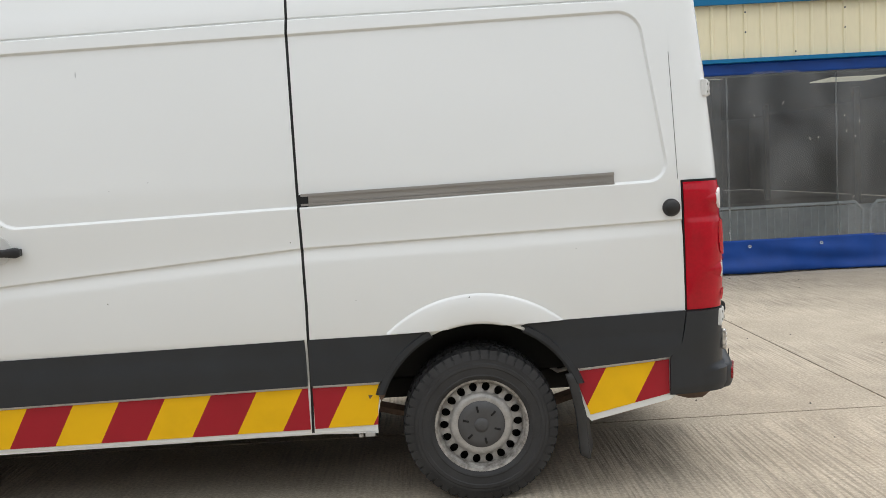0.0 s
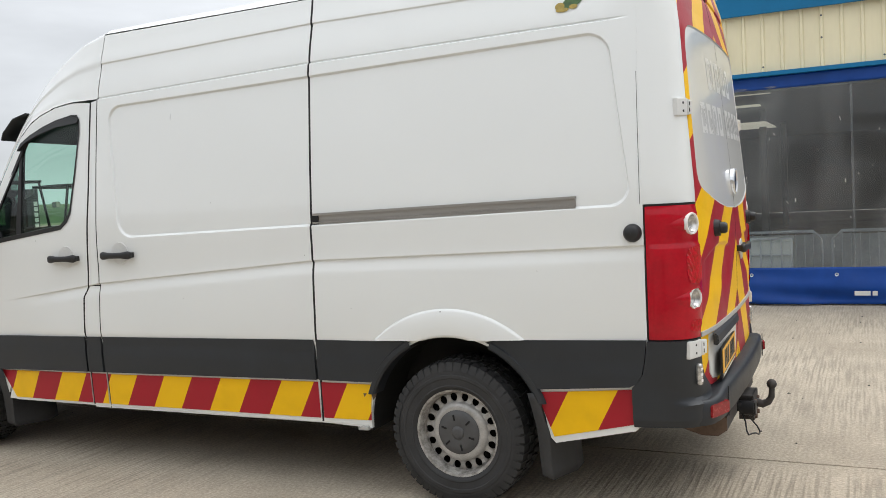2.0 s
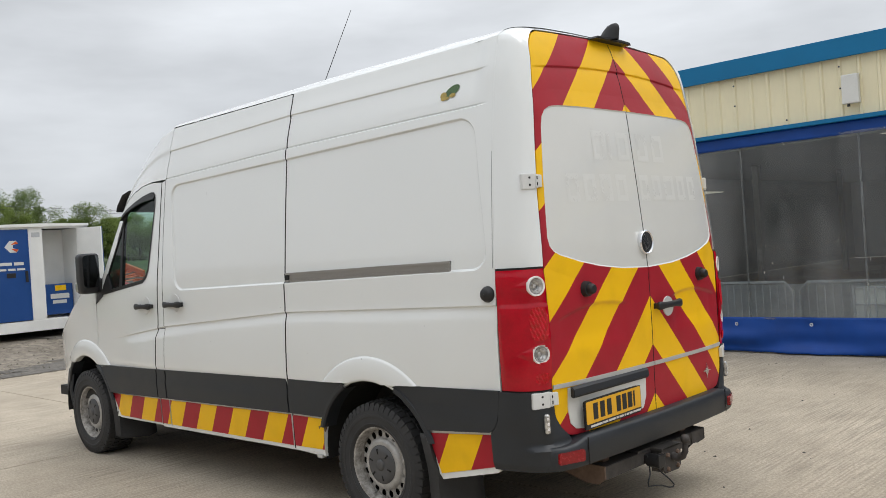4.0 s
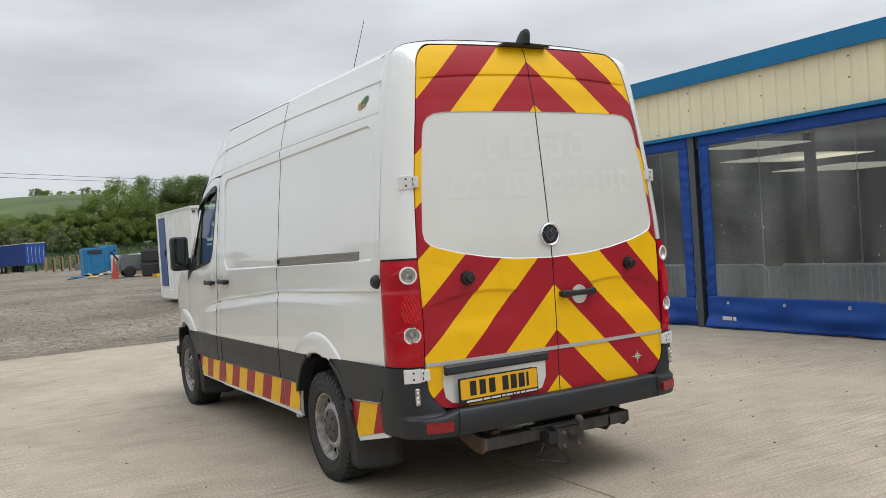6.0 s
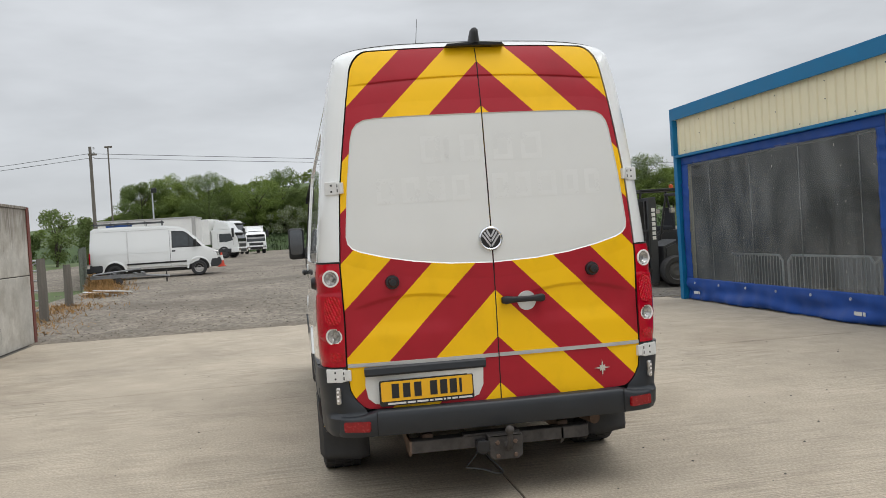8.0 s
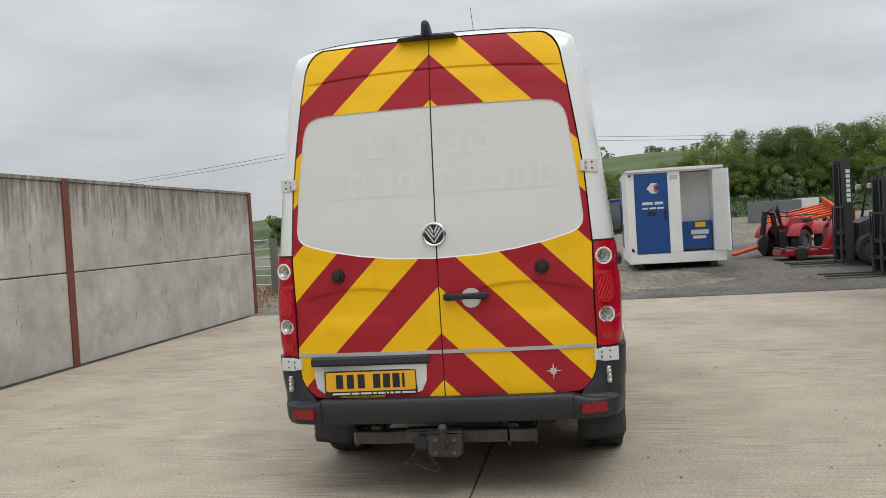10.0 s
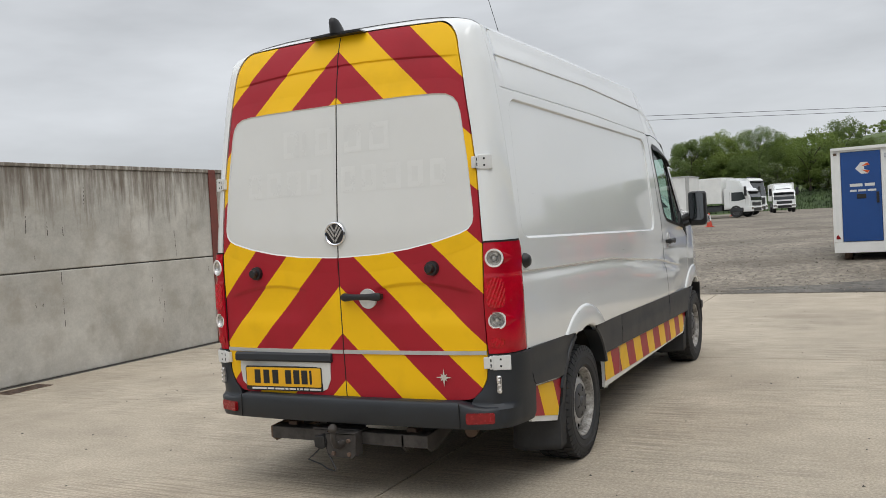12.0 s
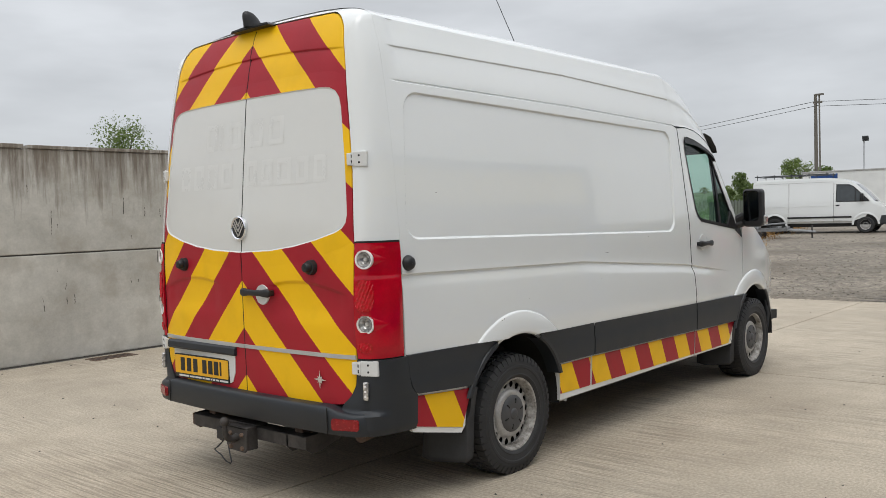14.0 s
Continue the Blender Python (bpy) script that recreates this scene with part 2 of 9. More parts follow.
def tube(bm, pts, r, n=8, caps=True):
    """Adds a round bar along a row of points; r may be one radius or one a point."""
    pts = [Vector(p) for p in pts]
    rs = r if isinstance(r, (list, tuple)) else [r] * len(pts)
    rings = []
    for i, p in enumerate(pts):
        d = (pts[min(i + 1, len(pts) - 1)] - pts[max(i - 1, 0)]).normalized()
        a = d.orthogonal().normalized() if i == 0 else (a - d * a.dot(d)).normalized()
        b = d.cross(a)
        rings.append([bm.verts.new(p + (a * math.cos(k * math.tau / n) + b * math.sin(k * math.tau / n)) * rs[i]) for k in range(n)])
    for s, t in zip(rings, rings[1:]):
        for k in range(n):
            bm.faces.new((s[k], s[(k + 1) % n], t[(k + 1) % n], t[k]))
    if caps:
        bm.faces.new(rings[0][::-1])
        bm.faces.new(rings[-1])
    return bm


def lathe(bm, prof, n=48, axis="y", at=(0, 0, 0)):
    """Turns a row of (radius, along) round an axis."""
    rings = []
    for r, h in prof:
        ring = []
        for k in range(n):
            a = k * math.tau / n
            c, s = r * math.cos(a), r * math.sin(a)
            p = (c, h, s) if axis == "y" else (c, s, h) if axis == "z" else (h, c, s)
            ring.append(bm.verts.new(Vector(p) + Vector(at)))
        rings.append(ring)
    for s, t in zip(rings, rings[1:]):
        for k in range(n):
            bm.faces.new((s[k], t[k], t[(k + 1) % n], s[(k + 1) % n]))
    bmesh.ops.recalc_face_normals(bm, faces=bm.faces)
    return bm


def prism(bm, outline, lo, hi, axis="y", bevel=0.0):
    """Adds a flat shape with thickness: an outline of (a, b) between lo and hi along an axis."""
    def at(a, b, h):
        return (a, h, b) if axis == "y" else (h, a, b) if axis == "x" else (a, b, h)
    s = [bm.verts.new(at(a, b, lo)) for a, b in outline]
    t = [bm.verts.new(at(a, b, hi)) for a, b in outline]
    k = len(outline)
    fs = [bm.faces.new(s), bm.faces.new(t[::-1])]
    fs += [bm.faces.new((s[i], t[i], t[(i + 1) % k], s[(i + 1) % k])) for i in range(k)]
    bmesh.ops.recalc_face_normals(bm, faces=fs)
    if bevel:
        es = [e for f in fs[:2] for e in f.edges]
        bmesh.ops.bevel(bm, geom=es, offset=bevel, segments=2, affect="EDGES")
    return bm


def rounded(x0, y0, x1, y1, r, n=6):
    """The outline of a rectangle with round corners."""
    pts = []
    for cx, cy, a0 in ((x1 - r, y1 - r, 0), (x0 + r, y1 - r, 90), (x0 + r, y0 + r, 180), (x1 - r, y0 + r, 270)):
        pts += [(cx + r * math.cos(radians(a0 + 90 * k / n)), cy + r * math.sin(radians(a0 + 90 * k / n))) for k in range(n + 1)]
    return pts


def sheet(outline, du, dv, place, lip=None, more_u=(), more_v=(), lines=()):
    """A pressed panel: an outline in (u, v), cut into a fine grid, bent by place(u, v); lip(u, v) gives its turned-in edge."""
    bm = bmesh.new()
    bm.faces.new([bm.verts.new((u, v, 0)) for u, v in outline])
    us, vs = [p[0] for p in outline], [p[1] for p in outline]
    for k, step, lo, hi, more in ((0, du, min(us), max(us), more_u), (1, dv, min(vs), max(vs), more_v)):
        cuts = [lo + step * i for i in range(1, int((hi - lo) / step) + 1)] + [c for c in more if lo < c < hi]
        for c in sorted(cuts):
            if hi - c < 1e-4:
                continue
            co, no = [0, 0, 0], [0, 0, 0]
            co[k], no[k] = c, 1
            bmesh.ops.bisect_plane(bm, geom=bm.verts[:] + bm.edges[:] + bm.faces[:], dist=2e-4, plane_co=co, plane_no=no)
    for (a, b), (na, nb) in lines:
        bmesh.ops.bisect_plane(bm, geom=bm.verts[:] + bm.edges[:] + bm.faces[:], dist=2e-4, plane_co=(a, b, 0), plane_no=(na, nb, 0))
    bmesh.ops.remove_doubles(bm, verts=bm.verts, dist=0.0009)
    bmesh.ops.dissolve_degenerate(bm, dist=0.0004, edges=bm.edges)
    flat = {v: (v.co.x, v.co.y) for v in bm.verts}
    rim = [e for e in bm.edges if e.is_boundary]
    for v, (u, w) in flat.items():
        v.co = place(u, w)
    if lip is not None:
        back = {}
        for e in rim:
            for v in e.verts:
                if v not in back:
                    back[v] = bm.verts.new(lip(*flat[v]))
        for e in rim:
            a, b = e.verts
            bm.faces.new((a, b, back[b], back[a]))
    return bm


def facing(bm, way):
    """Turns all faces so that most look along way."""
    bm.normal_update()
    if sum(f.normal.dot(Vector(way)) * f.calc_area() for f in bm.faces) < 0:
        bmesh.ops.reverse_faces(bm, faces=bm.faces)
    return bm


def smoothstep(a, b, x):
    t = min(1.0, max(0.0, (x - a) / (b - a))) if a != b else float(x > a)
    return t * t * (3 - 2 * t)


def curve(x, xs, ys):
    return float(np.interp(x, xs, ys))


# ---- ground ----
def stone_mat(name, base, col2, scale, bump, bscale, rough=0.9, patches=None, ridges=None, speck=55, grit=0.30, patch_size=0.9, patch_amt=1.0, band=(0.80, 1.14), fine=0.9):
    """Concrete or gravel: stains at a large scale, grain at a small one, and tamping ridges across if asked."""
    m = mat(name, base, rough, var=0.10, scale=scale, bump=bump, bscale=bscale, col2=col2, fine=fine)
    n, l = m.node_tree.nodes, m.node_tree.links
    b = n["Principled BSDF"]
    old = b.inputs["Base Color"].links[0].from_socket
    tc = n.new("ShaderNodeTexCoord")
    big = n.new("ShaderNodeTexNoise")
    big.inputs["Scale"].default_value, big.inputs["Detail"].default_value, big.inputs["Roughness"].default_value = 0.35, 8, 0.62
    l.new(tc.outputs["Object"], big.inputs["Vector"])
    rg = n.new("ShaderNodeMapRange")
    rg.inputs[1].default_value, rg.inputs[2].default_value, rg.inputs[3].default_value, rg.inputs[4].default_value = 0.35, 0.68, *band
    l.new(big.outputs[0], rg.inputs[0])
    sc = n.new("ShaderNodeVectorMath")
    sc.operation = "SCALE"
    l.new(old, sc.inputs[0])
    l.new(rg.outputs[0], sc.inputs["Scale"])
    last = sc.outputs[0]
    fn = n.new("ShaderNodeTexNoise")
    fn.inputs["Scale"].default_value, fn.inputs["Detail"].default_value, fn.inputs["Roughness"].default_value = speck, 4, 0.75
    l.new(tc.outputs["Object"], fn.inputs["Vector"])
    fr = n.new("ShaderNodeMapRange")
    fr.inputs[1].default_value, fr.inputs[2].default_value, fr.inputs[3].default_value, fr.inputs[4].default_value = 0.30, 0.70, 1 - grit, 1 + grit
    l.new(fn.outputs[0], fr.inputs[0])
    sf = n.new("ShaderNodeVectorMath")
    sf.operation = "SCALE"
    l.new(last, sf.inputs[0])
    l.new(fr.outputs[0], sf.inputs["Scale"])
    last = sf.outputs[0]
    if patches:
        pn = n.new("ShaderNodeTexNoise")
        pn.inputs["Scale"].default_value, pn.inputs["Detail"].default_value, pn.inputs["Roughness"].default_value = patch_size, 8, 0.6
        l.new(tc.outputs["Object"], pn.inputs["Vector"])
        pr = n.new("ShaderNodeMapRange")
        pr.inputs[1].default_value, pr.inputs[2].default_value, pr.inputs[4].default_value = 0.50, 0.68, patch_amt
        l.new(pn.outputs[0], pr.inputs[0])
        pm = n.new("ShaderNodeMix")
        pm.data_type = "RGBA"
        pm.inputs[7].default_value = (*patches, 1)
        l.new(pr.outputs[0], pm.inputs["Factor"])
        l.new(last, pm.inputs[6])
        last = pm.outputs[2]
    if ridges:
        mp = n.new("ShaderNodeMapping")
        mp.inputs["Scale"].default_value = (46, 2.0, 1)
        l.new(tc.outputs["Object"], mp.inputs[0])
        rn = n.new("ShaderNodeTexNoise")
        rn.inputs["Scale"].default_value, rn.inputs["Detail"].default_value = 1.0, 3
        l.new(mp.outputs[0], rn.inputs["Vector"])
        wv = n.new("ShaderNodeTexWave")
        wv.bands_direction = "X"
        wv.inputs["Scale"].default_value, wv.inputs["Distortion"].default_value = 12.5, 5.0
        wv.inputs["Detail"].default_value, wv.inputs["Detail Scale"].default_value = 2.0, 0.35
        wm_ = n.new("ShaderNodeMapping")
        wm_.inputs["Scale"].default_value = (1, 0.25, 1)
        l.new(tc.outputs["Object"], wm_.inputs[0])
        l.new(wm_.outputs[0], wv.inputs["Vector"])
        rk = n.new("ShaderNodeMapRange")
        rk.inputs[3].default_value, rk.inputs[4].default_value = 0.40, 0.58
        l.new(wv.outputs["Fac"], rk.inputs[0])
        rx_ = n.new("ShaderNodeMix")
        rx_.inputs["Factor"].default_value = 0.36
        l.new(rn.outputs[0], rx_.inputs[2])
        l.new(rk.outputs[0], rx_.inputs[3])
        rn = rx_
        # the ridges are worn off in places
        wn_ = n.new("ShaderNodeTexNoise")
        wn_.inputs["Scale"].default_value, wn_.inputs["Detail"].default_value = 0.6, 4
        l.new(tc.outputs["Object"], wn_.inputs["Vector"])
        wr = n.new("ShaderNodeMapRange")
        wr.inputs[1].default_value, wr.inputs[2].default_value, wr.inputs[3].default_value = 0.40, 0.60, 0.15
        l.new(wn_.outputs[0], wr.inputs[0])
        # no ridges on the trowelled margins along the joint
        gs = n.new("ShaderNodeSeparateXYZ")
        l.new(tc.outputs["Object"], gs.inputs[0])
        mg = n.new("ShaderNodeMath")
        mg.operation = "SUBTRACT"
        mg.inputs[1].default_value = 0.10
        l.new(gs.outputs[1], mg.inputs[0])
        ma = n.new("ShaderNodeMath")
        ma.operation = "ABSOLUTE"
        l.new(mg.outputs[0], ma.inputs[0])
        me_ = n.new("ShaderNodeMapRange")
        me_.inputs[1].default_value, me_.inputs[2].default_value = 0.10, 0.14
        l.new(ma.outputs[0], me_.inputs[0])
        mm = n.new("ShaderNodeMath")
        mm.operation = "MULTIPLY"
        l.new(wr.outputs[0], mm.inputs[0])
        l.new(me_.outputs[0], mm.inputs[1])
        wr = mm
        rr = n.new("ShaderNodeMapRange")
        rr.inputs[1].default_value, rr.inputs[2].default_value, rr.inputs[3].default_value, rr.inputs[4].default_value = 0.42, 0.54, -0.26, 0.08
        l.new(rn.outputs[0], rr.inputs[0])
        mu = n.new("ShaderNodeMath")
        mu.operation = "MULTIPLY_ADD"
        mu.inputs[2].default_value = 1.0
        l.new(rr.outputs[0], mu.inputs[0])
        l.new(wr.outputs[0], mu.inputs[1])
        s2 = n.new("ShaderNodeVectorMath")
        s2.operation = "SCALE"
        l.new(last, s2.inputs[0])
        l.new(mu.outputs[0], s2.inputs["Scale"])
        last = s2.outputs[0]
        bp = n.new("ShaderNodeBump")
        bp.inputs["Strength"].default_value, bp.inputs["Distance"].default_value = 1.0, ridges
        l.new(mu.outputs[0], bp.inputs["Height"])
        l.new(b.inputs["Normal"].links[0].from_socket, bp.inputs["Normal"])
        l.new(bp.outputs[0], b.inputs["Normal"])
    l.new(last, b.inputs["Base Color"])
    return m


M.update(
    concrete=stone_mat("tamped_concrete", (0.405, 0.344, 0.261), (0.492, 0.425, 0.334), 3.0, 0.004, 70, ridges=0.006, patches=(0.215, 0.165, 0.112), patch_size=0.42, patch_amt=0.34, band=(0.84, 1.12)),
    gravel=stone_mat("grey_gravel", (0.165, 0.141, 0.110), (0.262, 0.227, 0.181), 1.3, 0.02, 26, patches=(0.115, 0.092, 0.070), patch_size=0.3, patch_amt=0.85, speck=7, grit=0.55),
    joint=mat("joint_filler", (0.10, 0.092, 0.08), 0.9, var=0.4, scale=4),
    wallc=None,
    grass=mat("field_grass", (0.055, 0.085, 0.022), 0.9, var=0.35, scale=0.08, bscale=2.5, col2=(0.085, 0.120, 0.036)),
    weeds=mat("dry_weeds", (0.30, 0.17, 0.06), 0.9, var=0.5, scale=4),
)


def ground_z(x, y):
    """The yard rises gently beyond the slab; a hill stands behind it."""
    h = curve(-x, (11.3, 13, 15.3, 20, 30, 45, 60, 85, 105, 131, 150), (0, 0.05, 0.25, 0.34, 0.48, 0.60, 0.72, 0.62, 0.38, 0.25, 0.4)) if x < -11.3 else 0.0
    if x < -131:
        h += 2.6 * smoothstep(131, 141, -x) + smoothstep(146, 290, -x) * (16.0 * math.exp(-((y - 29) / 90) ** 2) + 2.4)
    return h


bm = bmesh.new()
xs = sorted({-700, -560, -450, -380, *range(-330, -144, 8), *range(-144, -129, 2), -122, -112, -100, -90, -75, *range(-60, -30, 6), *range(-30, -11, 1), -11.34, -11.3, 0, 15, 40, 100, 300, 700})
ys = sorted({-700, -450, -300, -220, -160, *range(-120, 125, 8), -7.4, -7.0, 160, 220, 300, 450, 700})
grid = [[bm.verts.new((x, y, ground_z(x, y) - (0.03 if x >= -11.3 else 0.0))) for y in ys] for x in xs]
for i in range(len(xs) - 1):
    for j in range(len(ys) - 1):
        bm.faces.new((grid[i][j], grid[i + 1][j], grid[i + 1][j + 1], grid[i][j + 1]))
ground = part("ground", bm, M["gravel"], smooth=True)
tagged(ground, "rough grey gravel yard rising to a grassy hill", "ground", kind="structure")
ground.data.materials.append(M["grass"])
M["bank_grass"] = mat("rank_bank_grass", (0.036, 0.062, 0.020), 0.9, var=0.4, scale=0.5, bscale=4, col2=(0.060, 0.092, 0.032))
ground.data.materials.append(M["bank_grass"])
for f in ground.data.polygons:
    if f.center.x < -131 or -24 < f.center.x < -11.4 and f.center.y < -7.3 or f.center.x < -11 and (f.center.y < -13 or f.center.y > 45):
        f.material_index = 2 if -147 < f.center.x < -131 else 1

# rank grass on the bank behind the yard
rng = random.Random(77)
verts, faces = [], []
for _ in range(9000):
    x, y = -131.5 - 12 * rng.random(), rng.uniform(-34, 62)
    z, h, a, w = ground_z(x, y), rng.uniform(0.25, 0.75), rng.uniform(0, 6.3), rng.uniform(0.05, 0.13)
    lean = Vector((rng.gauss(0, 0.15), rng.gauss(0, 0.15), h))
    p, side = Vector((x, y, z - 0.03)), Vector((math.cos(a) * w, math.sin(a) * w, 0))
    i = len(verts)
    verts += [tuple(p - side), tuple(p + side), tuple(p + lean)]
    faces.append((i, i + 1, i + 2))
me = bpy.data.meshes.new("bank_grass")
me.from_pydata(verts, [], faces)
me.materials.append(M["bank_grass"])
tagged(new("bank_grass", me), "rank dark green grass on the bank", "grass", kind="stuff")

# dark, oily ground before the machines
M["tarmac"] = stone_mat("dark_oily_gravel", (0.105, 0.096, 0.082), (0.165, 0.15, 0.13), 2.0, 0.01, 30, patches=(0.065, 0.058, 0.05), patch_size=0.6, speck=9, grit=0.5)
rng = random.Random(14)
bm = bmesh.new()
g = []
for i in range(84):
    x = -11.34 - 0.16 * i
    lo_y = 3.0 + 0.7 * math.sin(i * 0.14) + rng.gauss(0, 0.22) - (3.0 + rng.gauss(0, 0.5)) * smoothstep(16, 0, i)
    g.append([bm.verts.new((x, lo_y + (9.5 - lo_y) * (j / 8), ground_z(x, 0) + 0.006)) for j in range(9)])
for a_, b_ in zip(g, g[1:]):
    for j in range(8):
        bm.faces.new((a_[j], a_[j + 1], b_[j + 1], b_[j]))
tagged(part("ground_patch", facing(bm, (0, 0, 1)), M["tarmac"]), "dark oily gravel before the parked machines", "ground", kind="structure")

# loose stones strewn over the yard
rng = random.Random(4)
bm = bmesh.new()
for _ in range(9500):
    d = 11.20 + 26 * rng.random() ** 1.9
    x, y = -d, rng.uniform(-9.5, 8)
    r = rng.uniform(0.008, 0.032) * (1.5 if rng.random() < 0.05 else 1) * (1.0 if d > 11.5 else 0.6)
    z = ground_z(x, y)
    a = rng.uniform(0, 6.3)
    p = [bm.verts.new((x + r * math.cos(a + k * 1.57) * rng.uniform(0.7, 1.3), y + r * math.sin(a + k * 1.57) * rng.uniform(0.7, 1.3), z - 0.003)) for k in range(4)]
    t = bm.verts.new((x, y, z + r * rng.uniform(0.3, 0.75)))
    for k in range(4):
        bm.faces.new((p[k], p[(k + 1) % 4], t))
M["stone"] = mat("loose_stone", (0.22, 0.19, 0.15), 0.9, var=0.2, scale=9, bump=0.004, bscale=60)
n, l = M["stone"].node_tree.nodes, M["stone"].node_tree.links
geo, tone, dye = n.new("ShaderNodeNewGeometry"), n.new("ShaderNodeMapRange"), n.new("ShaderNodeVectorMath")
tone.inputs[3].default_value, tone.inputs[4].default_value = 0.30, 1.35
dye.operation = "SCALE"
l.new(geo.outputs["Random Per Island"], tone.inputs[0])
l.new(n["Principled BSDF"].inputs["Base Color"].links[0].from_socket, dye.inputs[0])
l.new(tone.outputs[0], dye.inputs["Scale"])
l.new(dye.outputs[0], n["Principled BSDF"].inputs["Base Color"])
stones = part("loose_stones", bm, M["stone"])
tagged(stones, "loose grey stones scattered over the gravel yard", "gravel", kind="stuff")

# the slab: bays of concrete with joints between them
X_J, Y_J = (-11.3, -4.87, 1.31, 7.5, 13.7), (-5.62, 0.10, 5.95)
pavement = thing("pavement", (0, 0, 0), "pale tamped concrete slab with dark joints, worn and stained", "pavement", kind="structure")
part("joint_bed", boxes(((-11.29, -5.9, -0.25), (13.7, 6.2, -0.012))), M["joint"], pavement)
for i in range(4):
    for j in range(2):
        bm = boxes(((X_J[i] + 0.006, Y_J[j] + 0.006, -0.2), (X_J[i + 1] - 0.006, Y_J[j + 1] - 0.006, 0.0)), bevel=0.006)
        part("slab", bm, M["concrete"], pavement)
bm = boxes(((-10.9, 5.956, -0.2), (13.7, 12.6, -0.004)))
part("slab", bm, M["concrete"], pavement)

# ---- concrete panel wall with steel posts ----
wm = stone_mat("weathered_panel_concrete", (0.49, 0.465, 0.41), (0.59, 0.565, 0.51), 2.2, 0.0006, 45, fine=0.35, grit=0.09, speck=9, patches=(0.33, 0.295, 0.24), patch_size=2.4, patch_amt=0.6, band=(0.80, 1.08))
n, l = wm.node_tree.nodes, wm.node_tree.links
b = wm.node_tree.nodes["Principled BSDF"]
src = b.inputs["Base Color"].links[0].from_socket
tc = n.new("ShaderNodeTexCoord")
mp = n.new("ShaderNodeMapping")
mp.inputs["Scale"].default_value = (15, 1, 1.3)
l.new(tc.outputs["Object"], mp.inputs[0])
sn = n.new("ShaderNodeTexNoise")
sn.inputs["Scale"].default_value, sn.inputs["Detail"].default_value, sn.inputs["Roughness"].default_value = 1.0, 9, 0.66
l.new(mp.outputs[0], sn.inputs["Vector"])
sp = n.new("ShaderNodeSeparateXYZ")
l.new(tc.outputs["Object"], sp.inputs[0])
zr = n.new("ShaderNodeMapRange")  # rain streaks run down from the top edge
zr.inputs[1].default_value, zr.inputs[2].default_value, zr.inputs[3].default_value, zr.inputs[4].default_value = 1.2, 2.4, 0.78, 0.34
l.new(sp.outputs[2], zr.inputs[0])
st = n.new("ShaderNodeMath")
st.operation = "SUBTRACT"
l.new(sn.outputs[0], st.inputs[0])
l.new(zr.outputs[0], st.inputs[1])
sr = n.new("ShaderNodeMapRange")
sr.inputs[1].default_value, sr.inputs[2].default_value, sr.inputs[4].default_value = -0.05, 0.22, 0.85
l.new(st.outputs[0], sr.inputs[0])
mx = n.new("ShaderNodeMix")
mx.data_type = "RGBA"
mx.inputs[7].default_value = (0.135, 0.105, 0.078, 1)
l.new(sr.outputs[0], mx.inputs["Factor"])
l.new(src, mx.inputs[6])
l.new(mx.outputs[2], b.inputs["Base Color"])
M["wallc"] = wm
M["redsteel"] = mat("red_oxide_steel", (0.17, 0.045, 0.033), 0.65, var=0.25, scale=7, bump=0.001)

wall = thing("wall_south", (0, 0, 0), "grey weathered concrete panel wall between red-oxide steel posts", "wall", kind="structure")
POSTS = (-11.72, -5.52, 0.68, 6.88, 13.08)
for x0, x1 in zip(POSTS, POSTS[1:]):
    for k, (z0, z1) in enumerate(((0.004, 1.191), (1.207, 2.36))):
        part("panel", boxes(((x0 + 0.02, -5.86, z0), (x1 - 0.02, -5.715 - 0.004 * k, z1)), bevel=0.012), M["wallc"], wall)
    for s in range(3):
        w = (x1 - x0) / 3
        part("coping", boxes(((x0 + s * w + 0.03, -5.87, 2.362), (x0 + s * w + w - 0.02, -5.70, 2.41 - 0.008 * (s == 1))), bevel=0.008), M["wallc"], wall)
for x in POSTS:
    bm = boxes(((x - 0.07, -5.712, -0.02), (x + 0.07, -5.698, 2.40)), ((x - 0.006, -5.9, -0.02), (x + 0.006, -5.712, 2.40)), ((x - 0.07, -5.9, -0.02), (x + 0.07, -5.888, 2.40)))
    part("steel_post", bm, M["redsteel"], wall)
bm = boxes(((POSTS[0], -5.86, -0.05), (13, -5.72, 0.03)))
part("footing", bm, M["joint"], wall)
part("joint_filler", boxes(((POSTS[0], -5.85, 1.18), (13, -5.738, 1.22))), M["joint"], wall)
